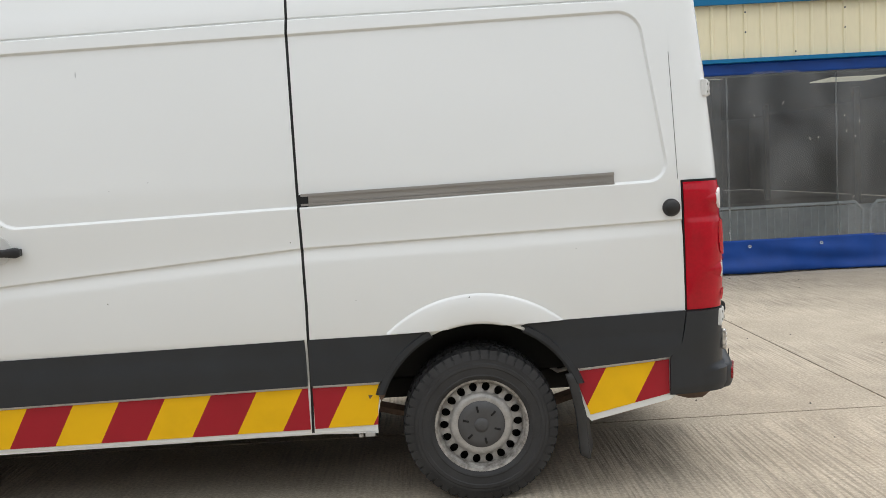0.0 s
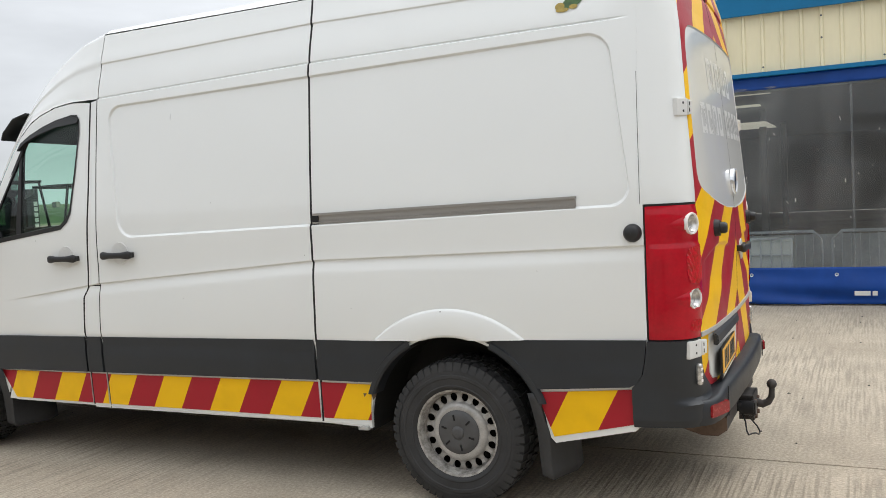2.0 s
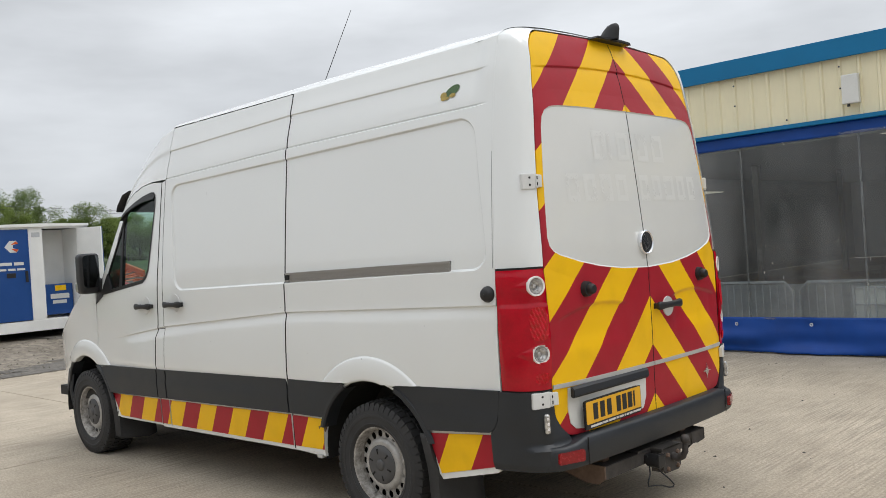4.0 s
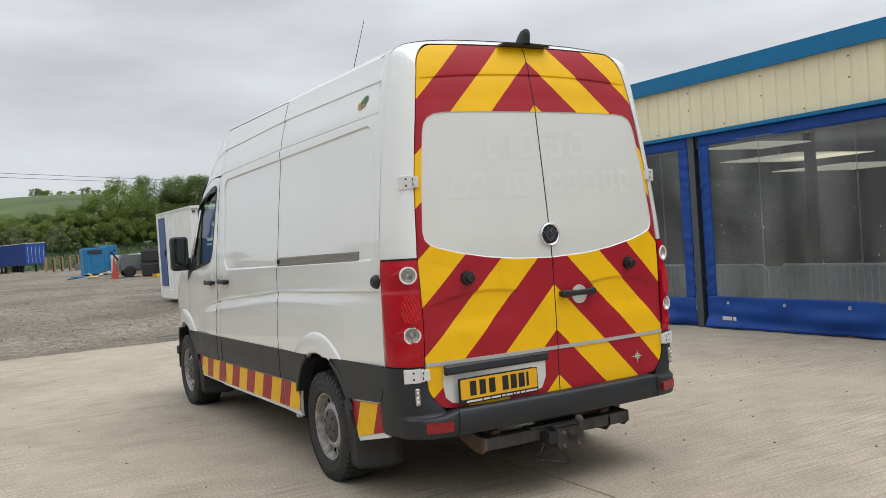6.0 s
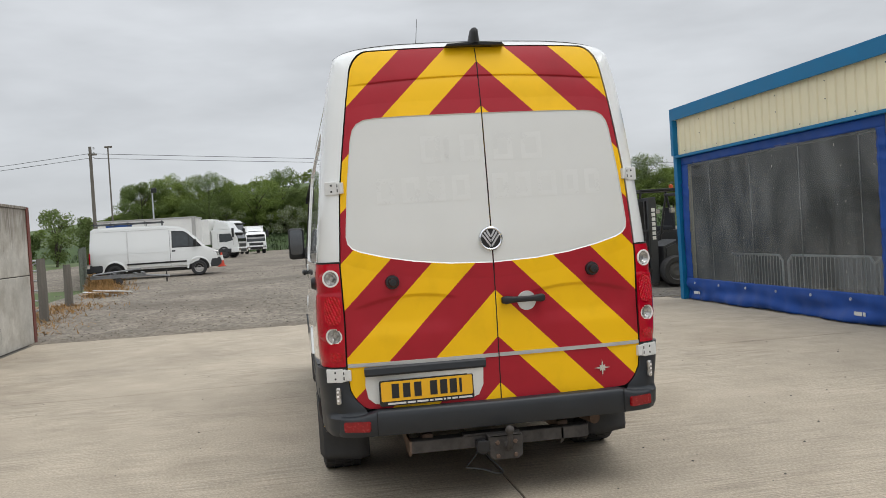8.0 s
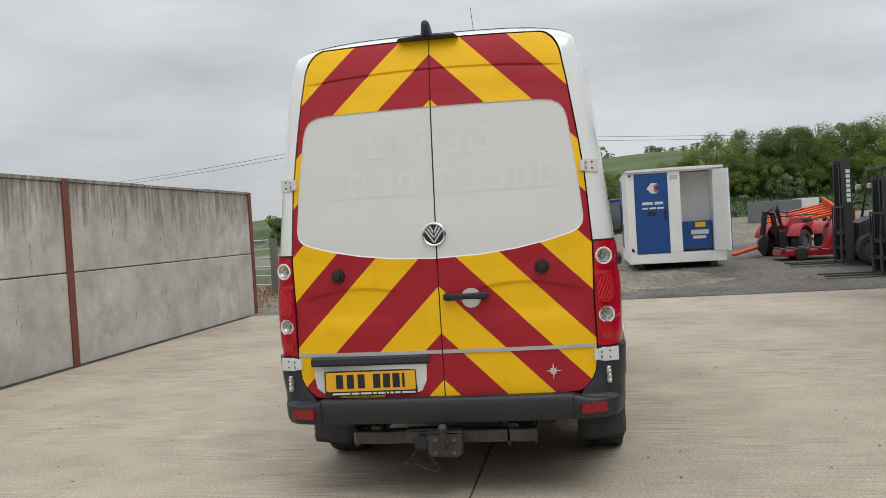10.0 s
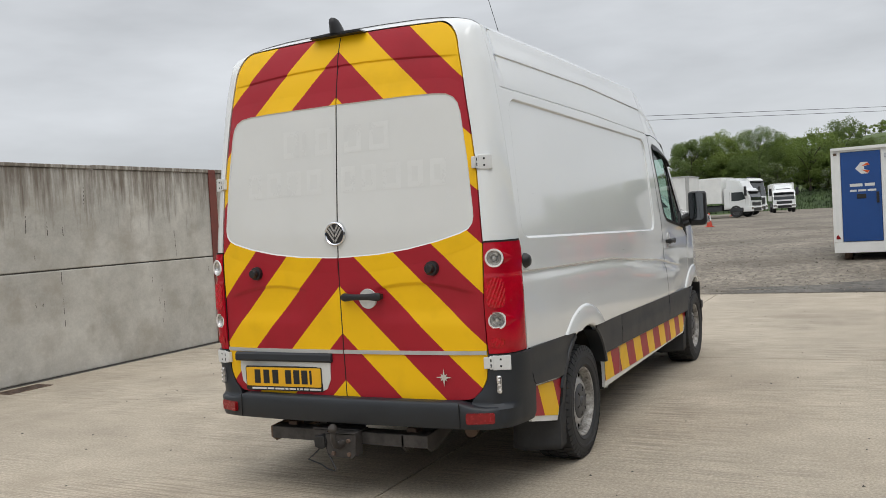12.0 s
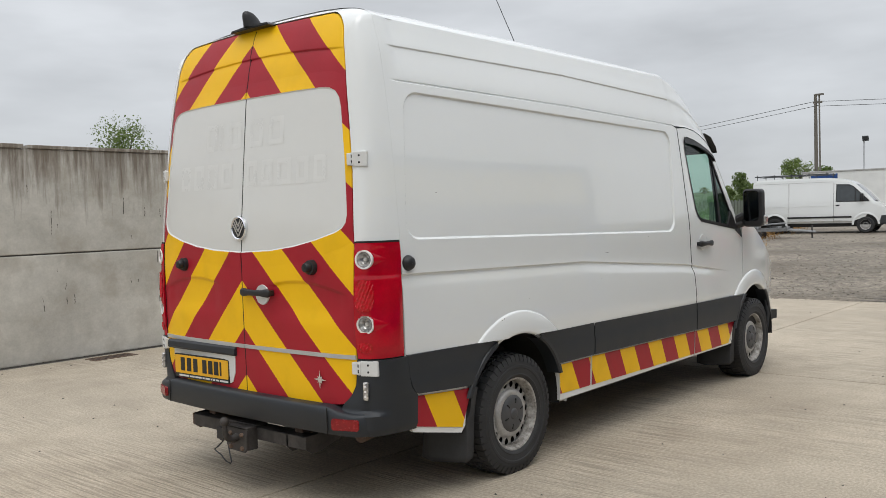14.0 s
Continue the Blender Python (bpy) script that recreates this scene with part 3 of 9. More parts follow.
# hairline cracks and black scuffs
rng = random.Random(11)
bm = bmesh.new()
for x, z, h in ((-2.92, 1.17, 0.62), (-2.77, 1.75, 0.2), (-1.63, 1.68, 0.14), (-1.69, 1.53, 0.04), (-2.58, 1.38, 0.05), (-2.98, 1.70, 0.12), (-1.77, 0.86, 0.07), (-1.85, 0.74, 0.12), (-1.76, 0.72, 0.10), (-2.55, 0.86, 0.06), (-2.65, 0.84, 0.03), (-1.67, 1.02, 0.03), (-4.45, 0.90, 0.10), (-6.6, 2.1, 0.45), (-7.98, 2.05, 0.5), (-8.1, 1.95, 0.4), (-9.13, 2.2, 0.55), (-9.24, 1.95, 0.4), (-8.03, 1.0, 0.7), (-8.1, 0.7, 0.3), (-9.07, 0.95, 0.5), (-9.18, 0.85, 0.55), *[(rng.uniform(-11, 6), rng.choice((rng.uniform(0.4, 1.1), rng.uniform(1.5, 2.2))), rng.uniform(0.05, 0.4)) for _ in range(26)]):
    px = x
    for s in range(9):
        z0 = z - h * s / 9
        nx = px + rng.uniform(-0.004, 0.004)
        w = rng.uniform(0.001, 0.006)
        f = [bm.verts.new(p) for p in ((px - w, -5.713, z0), (px + w, -5.713, z0), (nx + w, -5.713, z0 - h / 9), (nx - w, -5.713, z0 - h / 9))]
        if rng.random() < 0.8:
            bm.faces.new(f)
        px = nx
part("crack", bm, M["joint"], wall)

# drain grating at the foot of the wall
drain = thing("drain_grating", (-2.1, -5.40, 0.0), "rusty slotted drain grating set in the concrete", "drain")
part("frame", boxes(((-0.26, -0.12, -0.03), (0.26, -0.10, 0.006)), ((-0.26, 0.10, -0.03), (0.26, 0.12, 0.006)), ((-0.26, -0.1, -0.03), (-0.24, 0.1, 0.006)), ((0.24, -0.1, -0.03), (0.26, 0.1, 0.006))), M["rust"], drain)
part("sump", boxes(((-0.24, -0.1, -0.03), (0.24, 0.1, 0.0015))), M["gap"], drain)
for k in range(11):
    part("bar", boxes(((-0.225 + k * 0.043, -0.1, -0.02), (-0.209 + k * 0.043, 0.1, 0.005))), M["rust"], drain)

# ---- workshop with curtain front ----
M.update(
    cream=mat("cream_cladding", (0.82, 0.75, 0.525), 0.4, var=0.06, scale=1.5, stretch=(1, 1, 0.3), bscale=20),
    blue_trim=mat("teal_blue_flashing", (0.004, 0.155, 0.34), 0.5, var=0.1, scale=2, spec=0.3),
    tarp=mat("blue_pvc_tarpaulin", (0.006, 0.055, 0.275), 0.5, spec=0.3, var=0.2, scale=2.5, bump=0.004, bscale=9),
    post=mat("dark_slate_post", (0.06, 0.072, 0.085), 0.5, var=0.1),
    film=glass_mat("clear_pvc_window", (0.74, 0.79, 0.80), gloss=0.01, rough=0.16, haze=0.11, graze=0.25),
    film_seam=glass_mat("milky_pvc_weld", (0.70, 0.74, 0.75), gloss=0.01, rough=0.3, haze=0.13, graze=0.2),
    dark=mat("dim_interior_tone", (0.125, 0.145, 0.16), 0.8, var=0.2, scale=2),
    galv=mat("galvanised_steel", (0.50, 0.51, 0.52), 0.5, metal=0.3, var=0.15, scale=8),
    skylight=mat("translucent_roof_sheet", (0.75, 0.75, 0.65), 0.6, var=0.05),
)
glow = M["skylight"].node_tree.nodes["Principled BSDF"]
glow.inputs["Emission Color"].default_value, glow.inputs["Emission Strength"].default_value = (1.0, 0.92, 0.74, 1), 0.36

shop = thing("workshop", (0, 6.03, 0), "cream metal-clad workshop with teal trim and blue curtain fronts", "building", kind="structure")
X0, X1, DEEP = -10.63, 13.2, 28.0
# cladding: trapezoid ribs
prof, x = [], X0
while x < X1:
    prof += [(x, 0.0), (x + 0.155, 0.0), (x + 0.168, -0.022), (x + 0.192, -0.022), (x + 0.205, 0.0)]
    x += 0.205
bm = bmesh.new()
lo = [bm.verts.new((min(a, X1), q, 2.655)) for a, q in prof]
hi = [bm.verts.new((min(a, X1), q, 3.34)) for a, q in prof]
for k in range(len(prof) - 1):
    bm.faces.new((lo[k], lo[k + 1], hi[k + 1], hi[k]))
part("cladding", bm, M["cream"], shop)
bm = bmesh.new()
for k in range(1, 116, 3):
    for z in (2.72, 3.22, 2.98):
        if (k + int(z * 50)) % 2:
            lathe(bm, [(0.001, -0.028), (0.011, -0.026), (0.012, -0.020)], n=6, at=(X0 + k * 0.205 + 0.18, 0, z))
part("cladding_screws", bm, M["post"], shop)
part("eaves_flashing", boxes(((X0 - 0.05, -0.09, 3.31), (X1, -0.055, 3.53)), ((X0 - 0.05, -0.055, 3.50), (X1, 0.3, 3.53)), bevel=0.006), M["blue_trim"], shop)
part("drip_flashing", boxes(((X0, -0.075, 2.615), (X1, -0.035, 2.662)), ((X0, -0.035, 2.615), (X1, 0.05, 2.64)), bevel=0.004), M["blue_trim"], shop)
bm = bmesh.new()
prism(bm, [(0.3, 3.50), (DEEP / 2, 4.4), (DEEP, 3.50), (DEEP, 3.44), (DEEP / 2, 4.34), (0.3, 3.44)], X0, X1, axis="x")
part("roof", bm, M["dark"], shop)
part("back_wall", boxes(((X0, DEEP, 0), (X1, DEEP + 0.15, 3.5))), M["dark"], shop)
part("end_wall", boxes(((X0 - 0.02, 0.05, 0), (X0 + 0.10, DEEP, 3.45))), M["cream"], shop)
# dark sheets added inside the cream end walls to stand in for shade
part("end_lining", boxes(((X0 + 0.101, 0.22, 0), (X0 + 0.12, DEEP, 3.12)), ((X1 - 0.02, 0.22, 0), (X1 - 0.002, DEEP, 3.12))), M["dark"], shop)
part("end_wall", boxes(((X1, 0, 0), (X1 + 0.12, DEEP, 3.45))), M["cream"], shop)
part("corner_trim", boxes(((X0 - 0.05, -0.09, 2.66), (X0 + 0.06, 0.10, 3.31)), bevel=0.006), M["blue_trim"], shop)
part("corner_post", boxes(((X0 - 0.04, -0.06, 0), (X0 + 0.10, 0.10, 2.62)), bevel=0.006), M["blue_trim"], shop)
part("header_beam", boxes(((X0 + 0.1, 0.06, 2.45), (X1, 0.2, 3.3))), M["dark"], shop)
SHOP_POSTS = (-4.72, 1.275, 7.2)
for x in SHOP_POSTS:
    part("steel_post", boxes(((x - 0.055, -0.02, 0), (x + 0.055, 0.0, 2.62)), ((x - 0.006, 0.0, 0), (x + 0.006, 0.14, 2.62)), ((x - 0.055, 0.14, 0), (x + 0.055, 0.155, 2.62)), bevel=0.003), M["post"], shop)
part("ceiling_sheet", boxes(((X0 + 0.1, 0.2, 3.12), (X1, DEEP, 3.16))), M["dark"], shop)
for x0, x1, y0, y1, z in ((-1.55, -0.62, 2.35, 3.15, 2.70), (-1.85, -0.98, 5.15, 5.45, 2.70), (-2.85, -1.35, 10.1, 12.7, 2.70), (-7.1, -6.0, 2.5, 4.2, 2.70), (-9.9, -7.9, 6.2, 8.8, 2.70), (-9.5, -7.5, 7.4, 10.3, 2.43),
                          (2.7, 3.45, 2.7, 3.1, 2.70), (2.7, 3.75, 5.0, 5.3, 2.70), (2.55, 3.6, 7.0, 7.4, 2.70), (2.9, 4.2, 10.0, 11.2, 2.70), (5.6, 6.6, 4.0, 4.8, 2.70)):
    part("roof_light", boxes(((x0, y0, z), (x1, y1, z + 0.02))), M["skylight"], shop)
for x in (-7.4, -1.6, 4.3, 10.0):
    for y in (6.0, 12.0, 18.0):
        part("inner_post", boxes(((x - 0.08, y - 0.08, 0.0), (x + 0.08, y + 0.08, 3.12)), bevel=0.006), M["post"], shop)
# added sheet that gives the paler band low behind the clear windows
low = part("low_partition", boxes(((X0 + 0.3, 2.9, 0.0), (X1, 2.96, 0.62))), M["galv"], shop, "low dull metal sheet added for the paler band")


def curtain(name, x0, x1, seed, win):
    """A blue tarpaulin curtain with a clear window, hanging between posts, ruffled along its hem."""
    th = thing(name, (0, 6.03, 0), "blue tarpaulin curtain with a large scuffed clear window", "curtain", "workshop curtains")
    rr = random.Random(seed)
    ph = [rr.uniform(0, 6.3) for _ in range(6)]

    def ruffle(x, z):
        low = smoothstep(0.5, 0.0, z)
        side = max(smoothstep(0.34, 0.0, x - x0), smoothstep(0.34, 0.0, x1 - x))
        fold = side * 0.009 * math.sin(z * 38 + 2.2 * math.sin(x * 9 + ph[1]) + 2.5 * math.sin(z * 3.1 + ph[0])) * (0.55 + 0.45 * math.sin(z * 5.3 + ph[5]))
        return fold + 0.0045 * math.sin(x * 17 + z * 9 + ph[2]) * math.sin(z * 6.5 + ph[3] + x) + 0.003 * math.sin(z * 31 + x * 5 + ph[4]) + 0.012 * math.sin(x * 2.1 + ph[0]) * math.sin(z * 2 + ph[1]) + low * (0.040 * math.sin(x * 3.3 + ph[2]) * math.sin(z * 11 + 1.4 * math.sin(x * 1.1 + ph[3])) + 0.02 * math.sin(z * 24 + ph[4] + math.sin(x * 1.7)) + 0.012 * math.sin(x * 14 + ph[5])) - 0.02 * low
    a, b_, zl, zh = win

    def crease(u, v):
        near = max(smoothstep(1.1, 0.0, u - a), smoothstep(1.1, 0.0, b_ - u))
        slack = smoothstep(0.8, 0.0, zh - v) + smoothstep(0.5, 0.0, v - zl)
        wave = math.sin(v * 15 + 3.0 * math.sin(u * 1.3 + ph[2]) + 1.2 * math.sin(v * 4 + ph[4]))
        held = smoothstep(0.0, 0.10, min(u - a, b_ - u, v - zl, zh - v))
        return held * (0.004 * math.sin(u * 5 + ph[1]) * math.sin(v * 4) + 0.005 * near * wave + 0.003 * slack * math.sin(u * 6.5 + v * 7 + 2 * math.sin(v * 3 + ph[5])))
    for nm, (u0, v0, u1, v1) in (("top_band", (x0, zh, x1, 2.62)), ("bottom_band", (x0, 0.015, x1, zl)), ("side_band", (x0, zl, a, zh)), ("side_band", (b_, zl, x1, zh))):
        bm = sheet([(u0, v0), (u1, v0), (u1, v1), (u0, v1)], 0.05, 0.030, lambda u, v: Vector((u, ruffle(u, v), v)))
        ob = part(nm, bm, M["tarp"], th, smooth=True)
        ob.modifiers.new("cloth", "SOLIDIFY").thickness = 0.004
    bm = sheet([(a - 0.03, zl - 0.03), (b_ + 0.03, zl - 0.03), (b_ + 0.03, zh + 0.03), (a - 0.03, zh + 0.03)], 0.06, 0.04, lambda u, v: Vector((u, 0.35 * ruffle(u, v) + 0.006 + 0.35 * crease(u, v), v)))
    pane = part("clear_window", bm, M["film"], th, smooth=True)
    pane.visible_shadow = False
    # eyelets and scuffs
    bm = bmesh.new()
    for k in range(int((x1 - x0) / 0.9)):
        lathe(bm, [(0.008, -0.045), (0.02, -0.05), (0.022, -0.04)], n=8, at=(x0 + 0.4 + k * 0.9, 0, zl - 0.08))
    tagged(part("eyelets", bm, M["galv"], th), "small metal eyelets", kind="stuff")
    bm = bmesh.new()
    for _ in range(46):
        x, z = rr.uniform(a, b_), rr.uniform(zl, zh)
        an, ln, w = rr.uniform(1.0, 2.2), rr.uniform(0.008, 0.05), rr.uniform(0.0015, 0.004)
        dx, dz = math.cos(an) * ln, math.sin(an) * ln
        y = ruffle(x, z) - 0.004
        bm.faces.new([bm.verts.new(p) for p in ((x - w, y, z), (x + w, y, z), (x + dx + w, y, z + dz), (x + dx - w, y, z + dz))])
    tagged(part("scuffs", bm, M["white_dull"], th), "pale scuff marks", kind="stuff")
    for lab, k_, w_ in [(q, *c) for q in (x0 + 0.28, x1 - 0.72) for c in ((0.0, 0.16), (0.18, 0.05))]:
        part("label_bar", boxes(((lab + k_, ruffle(lab + 0.1, 0.14) - 0.030, 0.115), (lab + k_ + w_, ruffle(lab + 0.1, 0.14) - 0.027, 0.165))), M["white_dull"], th, "small white label")
    for k in range(4):
        x = a + 0.83 + k * 1.36
        if x < b_ - 0.15:
            bm = sheet([(x - 0.013, zl), (x + 0.013, zl), (x + 0.013, zh), (x - 0.013, zh)], 0.03, 0.05, lambda u, v: Vector((u, 0.35 * ruffle(u, v) - 0.004, v)))
            strip = part("weld_seam", bm, M["film_seam"], th, "milky welded seam", smooth=True)
            strip.visible_shadow = False
    return th


curtain("shop_curtain", X0 + 0.14, -4.80, 1, (X0 + 0.4, -4.98, 0.40, 2.47))
curtain("shop_curtain", -4.60, 1.195, 2, (-4.42, 0.955, 0.43, 2.47))
curtain("shop_curtain", 1.355, 7.1, 3, (1.595, 6.9, 0.43, 2.47))
curtain("shop_curtain", 7.3, 13.1, 4, (7.5, 12.9, 0.43, 2.47))

# small white sensor box on the cladding
wb = thing("wall_box", (-0.895, 6.0, 2.95), "small white plastic box fixed to the cladding", "wall box")
part("case", boxes(((-0.09, -0.07, -0.16), (0.09, -0.005, 0.16)), bevel=0.012), M["white_dull"], wb)
bm = bmesh.new()
tube(bm, [(-0.03, -0.04, -0.16), (-0.03, -0.04, -0.19)], 0.016, 10)
part("cable_gland", bm, M["black"], wb)


def barrier(x, y, turn=0):
    """A galvanised crowd barrier."""
    th = thing("crowd_barrier", (x, y, 0), "galvanised steel crowd barrier inside the workshop", "barrier", "crowd barriers", turn=turn)
    bm = bmesh.new()
    out = [(-1.05, 0, 0.12), (-1.05, 0, 0.68), (-0.95, 0, 0.78), (0.95, 0, 0.78), (1.05, 0, 0.68), (1.05, 0, 0.12), (-1.05, 0, 0.12)]
    tube(bm, out, 0.021, 8)
    part("frame", bm, M["galv"], th, smooth=True)
    for k in range(20):
        bm = bmesh.new()
        tube(bm, [(-0.95 + k * 0.1, 0, 0.12), (-0.95 + k * 0.1, 0, 0.77)], 0.007, 5)
        part("bar", bm, M["galv"], th)
    for s in (-0.75, 0.75):
        part("foot", boxes(((s - 0.02, -0.28, 0.0), (s + 0.02, 0.28, 0.012)), ((s - 0.02, -0.02, 0.0), (s + 0.02, 0.02, 0.16))), M["galv"], th)
    return th


for k in range(9):
    barrier(-9.81 + k * 2.22, 6.96 + 0.05 * (k % 2), turn=(-1, 2, 0)[k % 3])
# pale crate against the barrier
cr = thing("ibc_crate", (-0.63, 6.52, 0), "white ribbed low crate standing in the workshop", "container")
part("tank", boxes(((-0.46, -0.28, 0.1), (0.46, 0.3, 0.74)), bevel=0.03), M["white_dull"], cr)
part("pallet", boxes(((-0.48, -0.32, 0.0), (0.48, 0.34, 0.1))), M["post"], cr)
for k in range(9):
    part("cage_bar", boxes(((-0.468 + 0.1145 * k, -0.325, 0.10), (-0.448 + 0.1145 * k, -0.305, 0.765)), bevel=0.004), M["galv"], cr)
for z in (0.14, 0.34, 0.56, 0.75):
    part("cage_bar", boxes(((-0.47, -0.304, z - 0.011), (0.47, -0.286, z + 0.011)), bevel=0.004), M["galv"], cr)


# ---- the white high-roof panel van: nose towards -x, tail at x = 0 ----
def soft_table(xs, ys, width):
    """A smooth curve through a few stations."""
    g = np.linspace(xs[0] - 0.4, xs[-1] + 0.4, 2000)
    v = np.interp(g, xs, ys)
    k = max(3, int(width / (g[1] - g[0])) | 1)
    w = np.hanning(k + 2)[1:-1]
    v = np.convolve(np.pad(v, k // 2, mode="edge"), w / w.sum(), mode="valid")
    return g, v


T_SIDE = soft_table((0.2, 0.36, 0.57, 0.80, 1.05, 1.27, 1.40, 1.75, 2.10, 2.35, 2.52, 2.60), (0.950, 0.957, 0.966, 0.978, 0.979, 0.979, 0.974, 0.938, 0.896, 0.860, 0.813, 0.787), 0.16)
T_REAR = soft_table((0.4, 0.70, 1.00, 1.25, 1.46, 1.78, 2.14, 2.40, 2.52, 2.62), (0.0, 0.004, 0.010, 0.010, 0.0, -0.028, -0.062, -0.098, -0.135, -0.185), 0.12)
T_DOOR = soft_table((0.50, 0.58, 0.62, 0.68, 0.80, 1.06, 1.36, 1.75, 1.99, 2.27, 2.50, 2.60), (0.72, 0.755, 0.80, 0.832, 0.842, 0.838, 0.845, 0.822, 0.792, 0.752, 0.712, 0.69), 0.05)
WHEEL_R, WHEEL_F, HUB_Z = -1.16, -4.735, 0.338


def belt_z(x):
    return curve(x, (-4.3, -3.38, -1.9, -0.23), (0.955, 1.073, 1.181, 1.217))


def rounded_box_sd(x, z, x0, z0, x1, z1, r):
    qx, qz = abs(x - (x0 + x1) / 2) - (x1 - x0) / 2 + r, abs(z - (z0 + z1) / 2) - (z1 - z0) / 2 + r
    return math.hypot(max(qx, 0), max(qz, 0)) + min(max(qx, qz), 0) - r


def side_w(x, z, relief=True):
    """Half the body's width at a place along and up its flank, pressings included."""
    w = float(np.interp(z, *T_SIDE))
    if x > -0.8:
        w -= 0.010 * ((x + 0.8) / 0.6) ** 2
    if x < -4.3:
        w -= 0.15 * (max(0.0, -4.3 - x) / 1.25) ** 3.0
    if not relief:
        return w
    zb = belt_z(x)
    fade_b = smoothstep(-4.25, -3.7, x)
    # the belt: a lip that overhangs a fine step, then a slope that leans outwards below it
    d = z - zb
    w += fade_b * (0.005 * math.exp(-max(0.0, d) / 0.03) * smoothstep(-0.010, 0.0, d) - 0.007 * smoothstep(0.0, -0.010, d) * smoothstep(-0.08, -0.010, d))
    t = min(1.0, max(0.0, -d / 0.36))
    w += fade_b * (0.45 + 0.55 * smoothstep(-0.24, -0.75, x)) * 0.025 * (1 - (1 - t) ** 1.8) * (1 - 0.6 * smoothstep(0.79, 0.71, z))
    d = rounded_box_sd(x + 0.13 * (z - 1.75), z - 0.02 * (x + 1.9), -3.275, 1.35, -0.325, 2.112, 0.10)
    w -= 0.013 * smoothstep(0.0, -0.012, d)
    fade = smoothstep(-0.28, -0.40, x)
    z2 = curve(x, (-3.39, -1.93, -0.285), (2.136, 2.174, 2.189))
    z1 = curve(x, (-3.39, -1.93, -0.30), (2.338, 2.378, 2.370))
    if x > -3.5:
        # a narrow groove, a band that draws in upwards, and a ledge that overhangs it
        w -= fade * (0.007 * smoothstep(z2 - 0.003, z2 + 0.003, z) + 0.006 * math.exp(-((z - z2 - 0.003) / 0.0035) ** 2))
        w -= fade * (0.017 * smoothstep(z2 + 0.02, z1, z) * smoothstep(z1 + 0.008, z1 - 0.001, z) + 0.010 * smoothstep(z1 - 0.001, z1 + 0.008, z) + 0.004 * smoothstep(z1 + 0.01, z1 + 0.10, z))
    return w


def rear_x(y, z):
    """Where the rear face lies, bowed across and leaning in at the top."""
    a = abs(y)
    x = float(np.interp(z, *T_REAR)) - 0.02 * (a / 0.7) ** 2 - 0.30 * max(0.0, a - 0.6) ** 2
    zc = 2.385 - 0.035 * (a / 0.7) ** 2
    inner = smoothstep(0.76, 0.62, a)
    x -= inner * (0.013 * math.exp(-max(0.0, zc - z) / 0.05) * smoothstep(zc + 0.006, zc - 0.002, z) + 0.004 * smoothstep(zc - 0.002, zc + 0.006, z))
    zc = 1.185 - 0.05 * ((a - 0.45) / 0.3) ** 2
    x -= 0.012 * smoothstep(zc + 0.004, zc - 0.016, z) * smoothstep(0.95, 1.05, z) * smoothstep(0.2, 0.3, a) * smoothstep(0.8, 0.72, a)
    return x


van = thing("panel_van", (0, 0, 0), "white high-roof panel van with red and yellow chevrons, parked on concrete", "van")
X_A = -0.232  # where the flanks end and the rear corners begin


def flank(s, out=0.0):
    return lambda u, v: Vector((u, s * (side_w(u, v) + out), v))


def flank_lip(s, depth, out=0.0):
    return lambda u, v: Vector((u, s * (side_w(u, v) + out - depth), v))


def arc(cx, cz, r, a0, a1, n=20):
    return [(cx + r * math.cos(radians(a0 + (a1 - a0) * k / n)), cz + r * math.sin(radians(a0 + (a1 - a0) * k / n))) for k in range(n + 1)]


def band_top(x):
    return curve(x, (-4.4, -3.52, -1.9, -1.52, -0.8, -0.23), (0.747, 0.757, 0.778, 0.779, 0.804, 0.811))


def band_low(x):
    return curve(x, (-4.4, -1.92, -0.8, -0.3), (0.537, 0.571, 0.574, 0.607))




def line(x0, z0, x1, z1, *shifts):
    """Cuts along a slanting line, and beside it."""
    n = Vector((z0 - z1, x1 - x0)).normalized()
    if n.y < 0:
        n = -n
    return [((x0 + n.x * d, z0 + n.y * d), (n.x, n.y)) for d in shifts]


STEP = (-0.006, -0.003, 0.0, 0.003, 0.006)
CREASES = line(-3.39, 2.136, -1.93, 2.174, *STEP) + line(-1.93, 2.174, -0.285, 2.189, *STEP) + line(-3.39, 2.338, -1.93, 2.378, *STEP) + line(-1.93, 2.378, -0.30, 2.370, *STEP)
CREASES += line(-3.39, 2.136, -1.93, 2.174, 0.0015, 0.0045, 0.009, 0.012) + line(-1.93, 2.174, -0.285, 2.189, 0.0015, 0.0045, 0.009, 0.012) + line(-3.39, 2.338, -1.93, 2.378, 0.009, 0.012) + line(-1.93, 2.378, -0.30, 2.370, 0.009, 0.012)
CREASES += line(-3.38, 1.073, -1.9, 1.181, -0.03, -0.018, -0.0105, -0.0075, -0.004, -0.001, 0.001, 0.005, 0.012) + line(-1.9, 1.181, -0.23, 1.217, -0.03, -0.018, -0.0105, -0.0075, -0.004, -0.001, 0.001, 0.005, 0.012) + line(-4.3, 0.955, -3.38, 1.073, -0.03, -0.018, -0.0105, -0.0075, -0.004, -0.001, 0.001, 0.005, 0.012)
EDGE_IN = (0.001, -0.003, -0.006, -0.009, -0.013)
CREASES += line(-3.3, 2.084, -0.3, 2.144, *EDGE_IN) + line(-3.3, 1.322, -0.3, 1.382, *[-d for d in EDGE_IN])
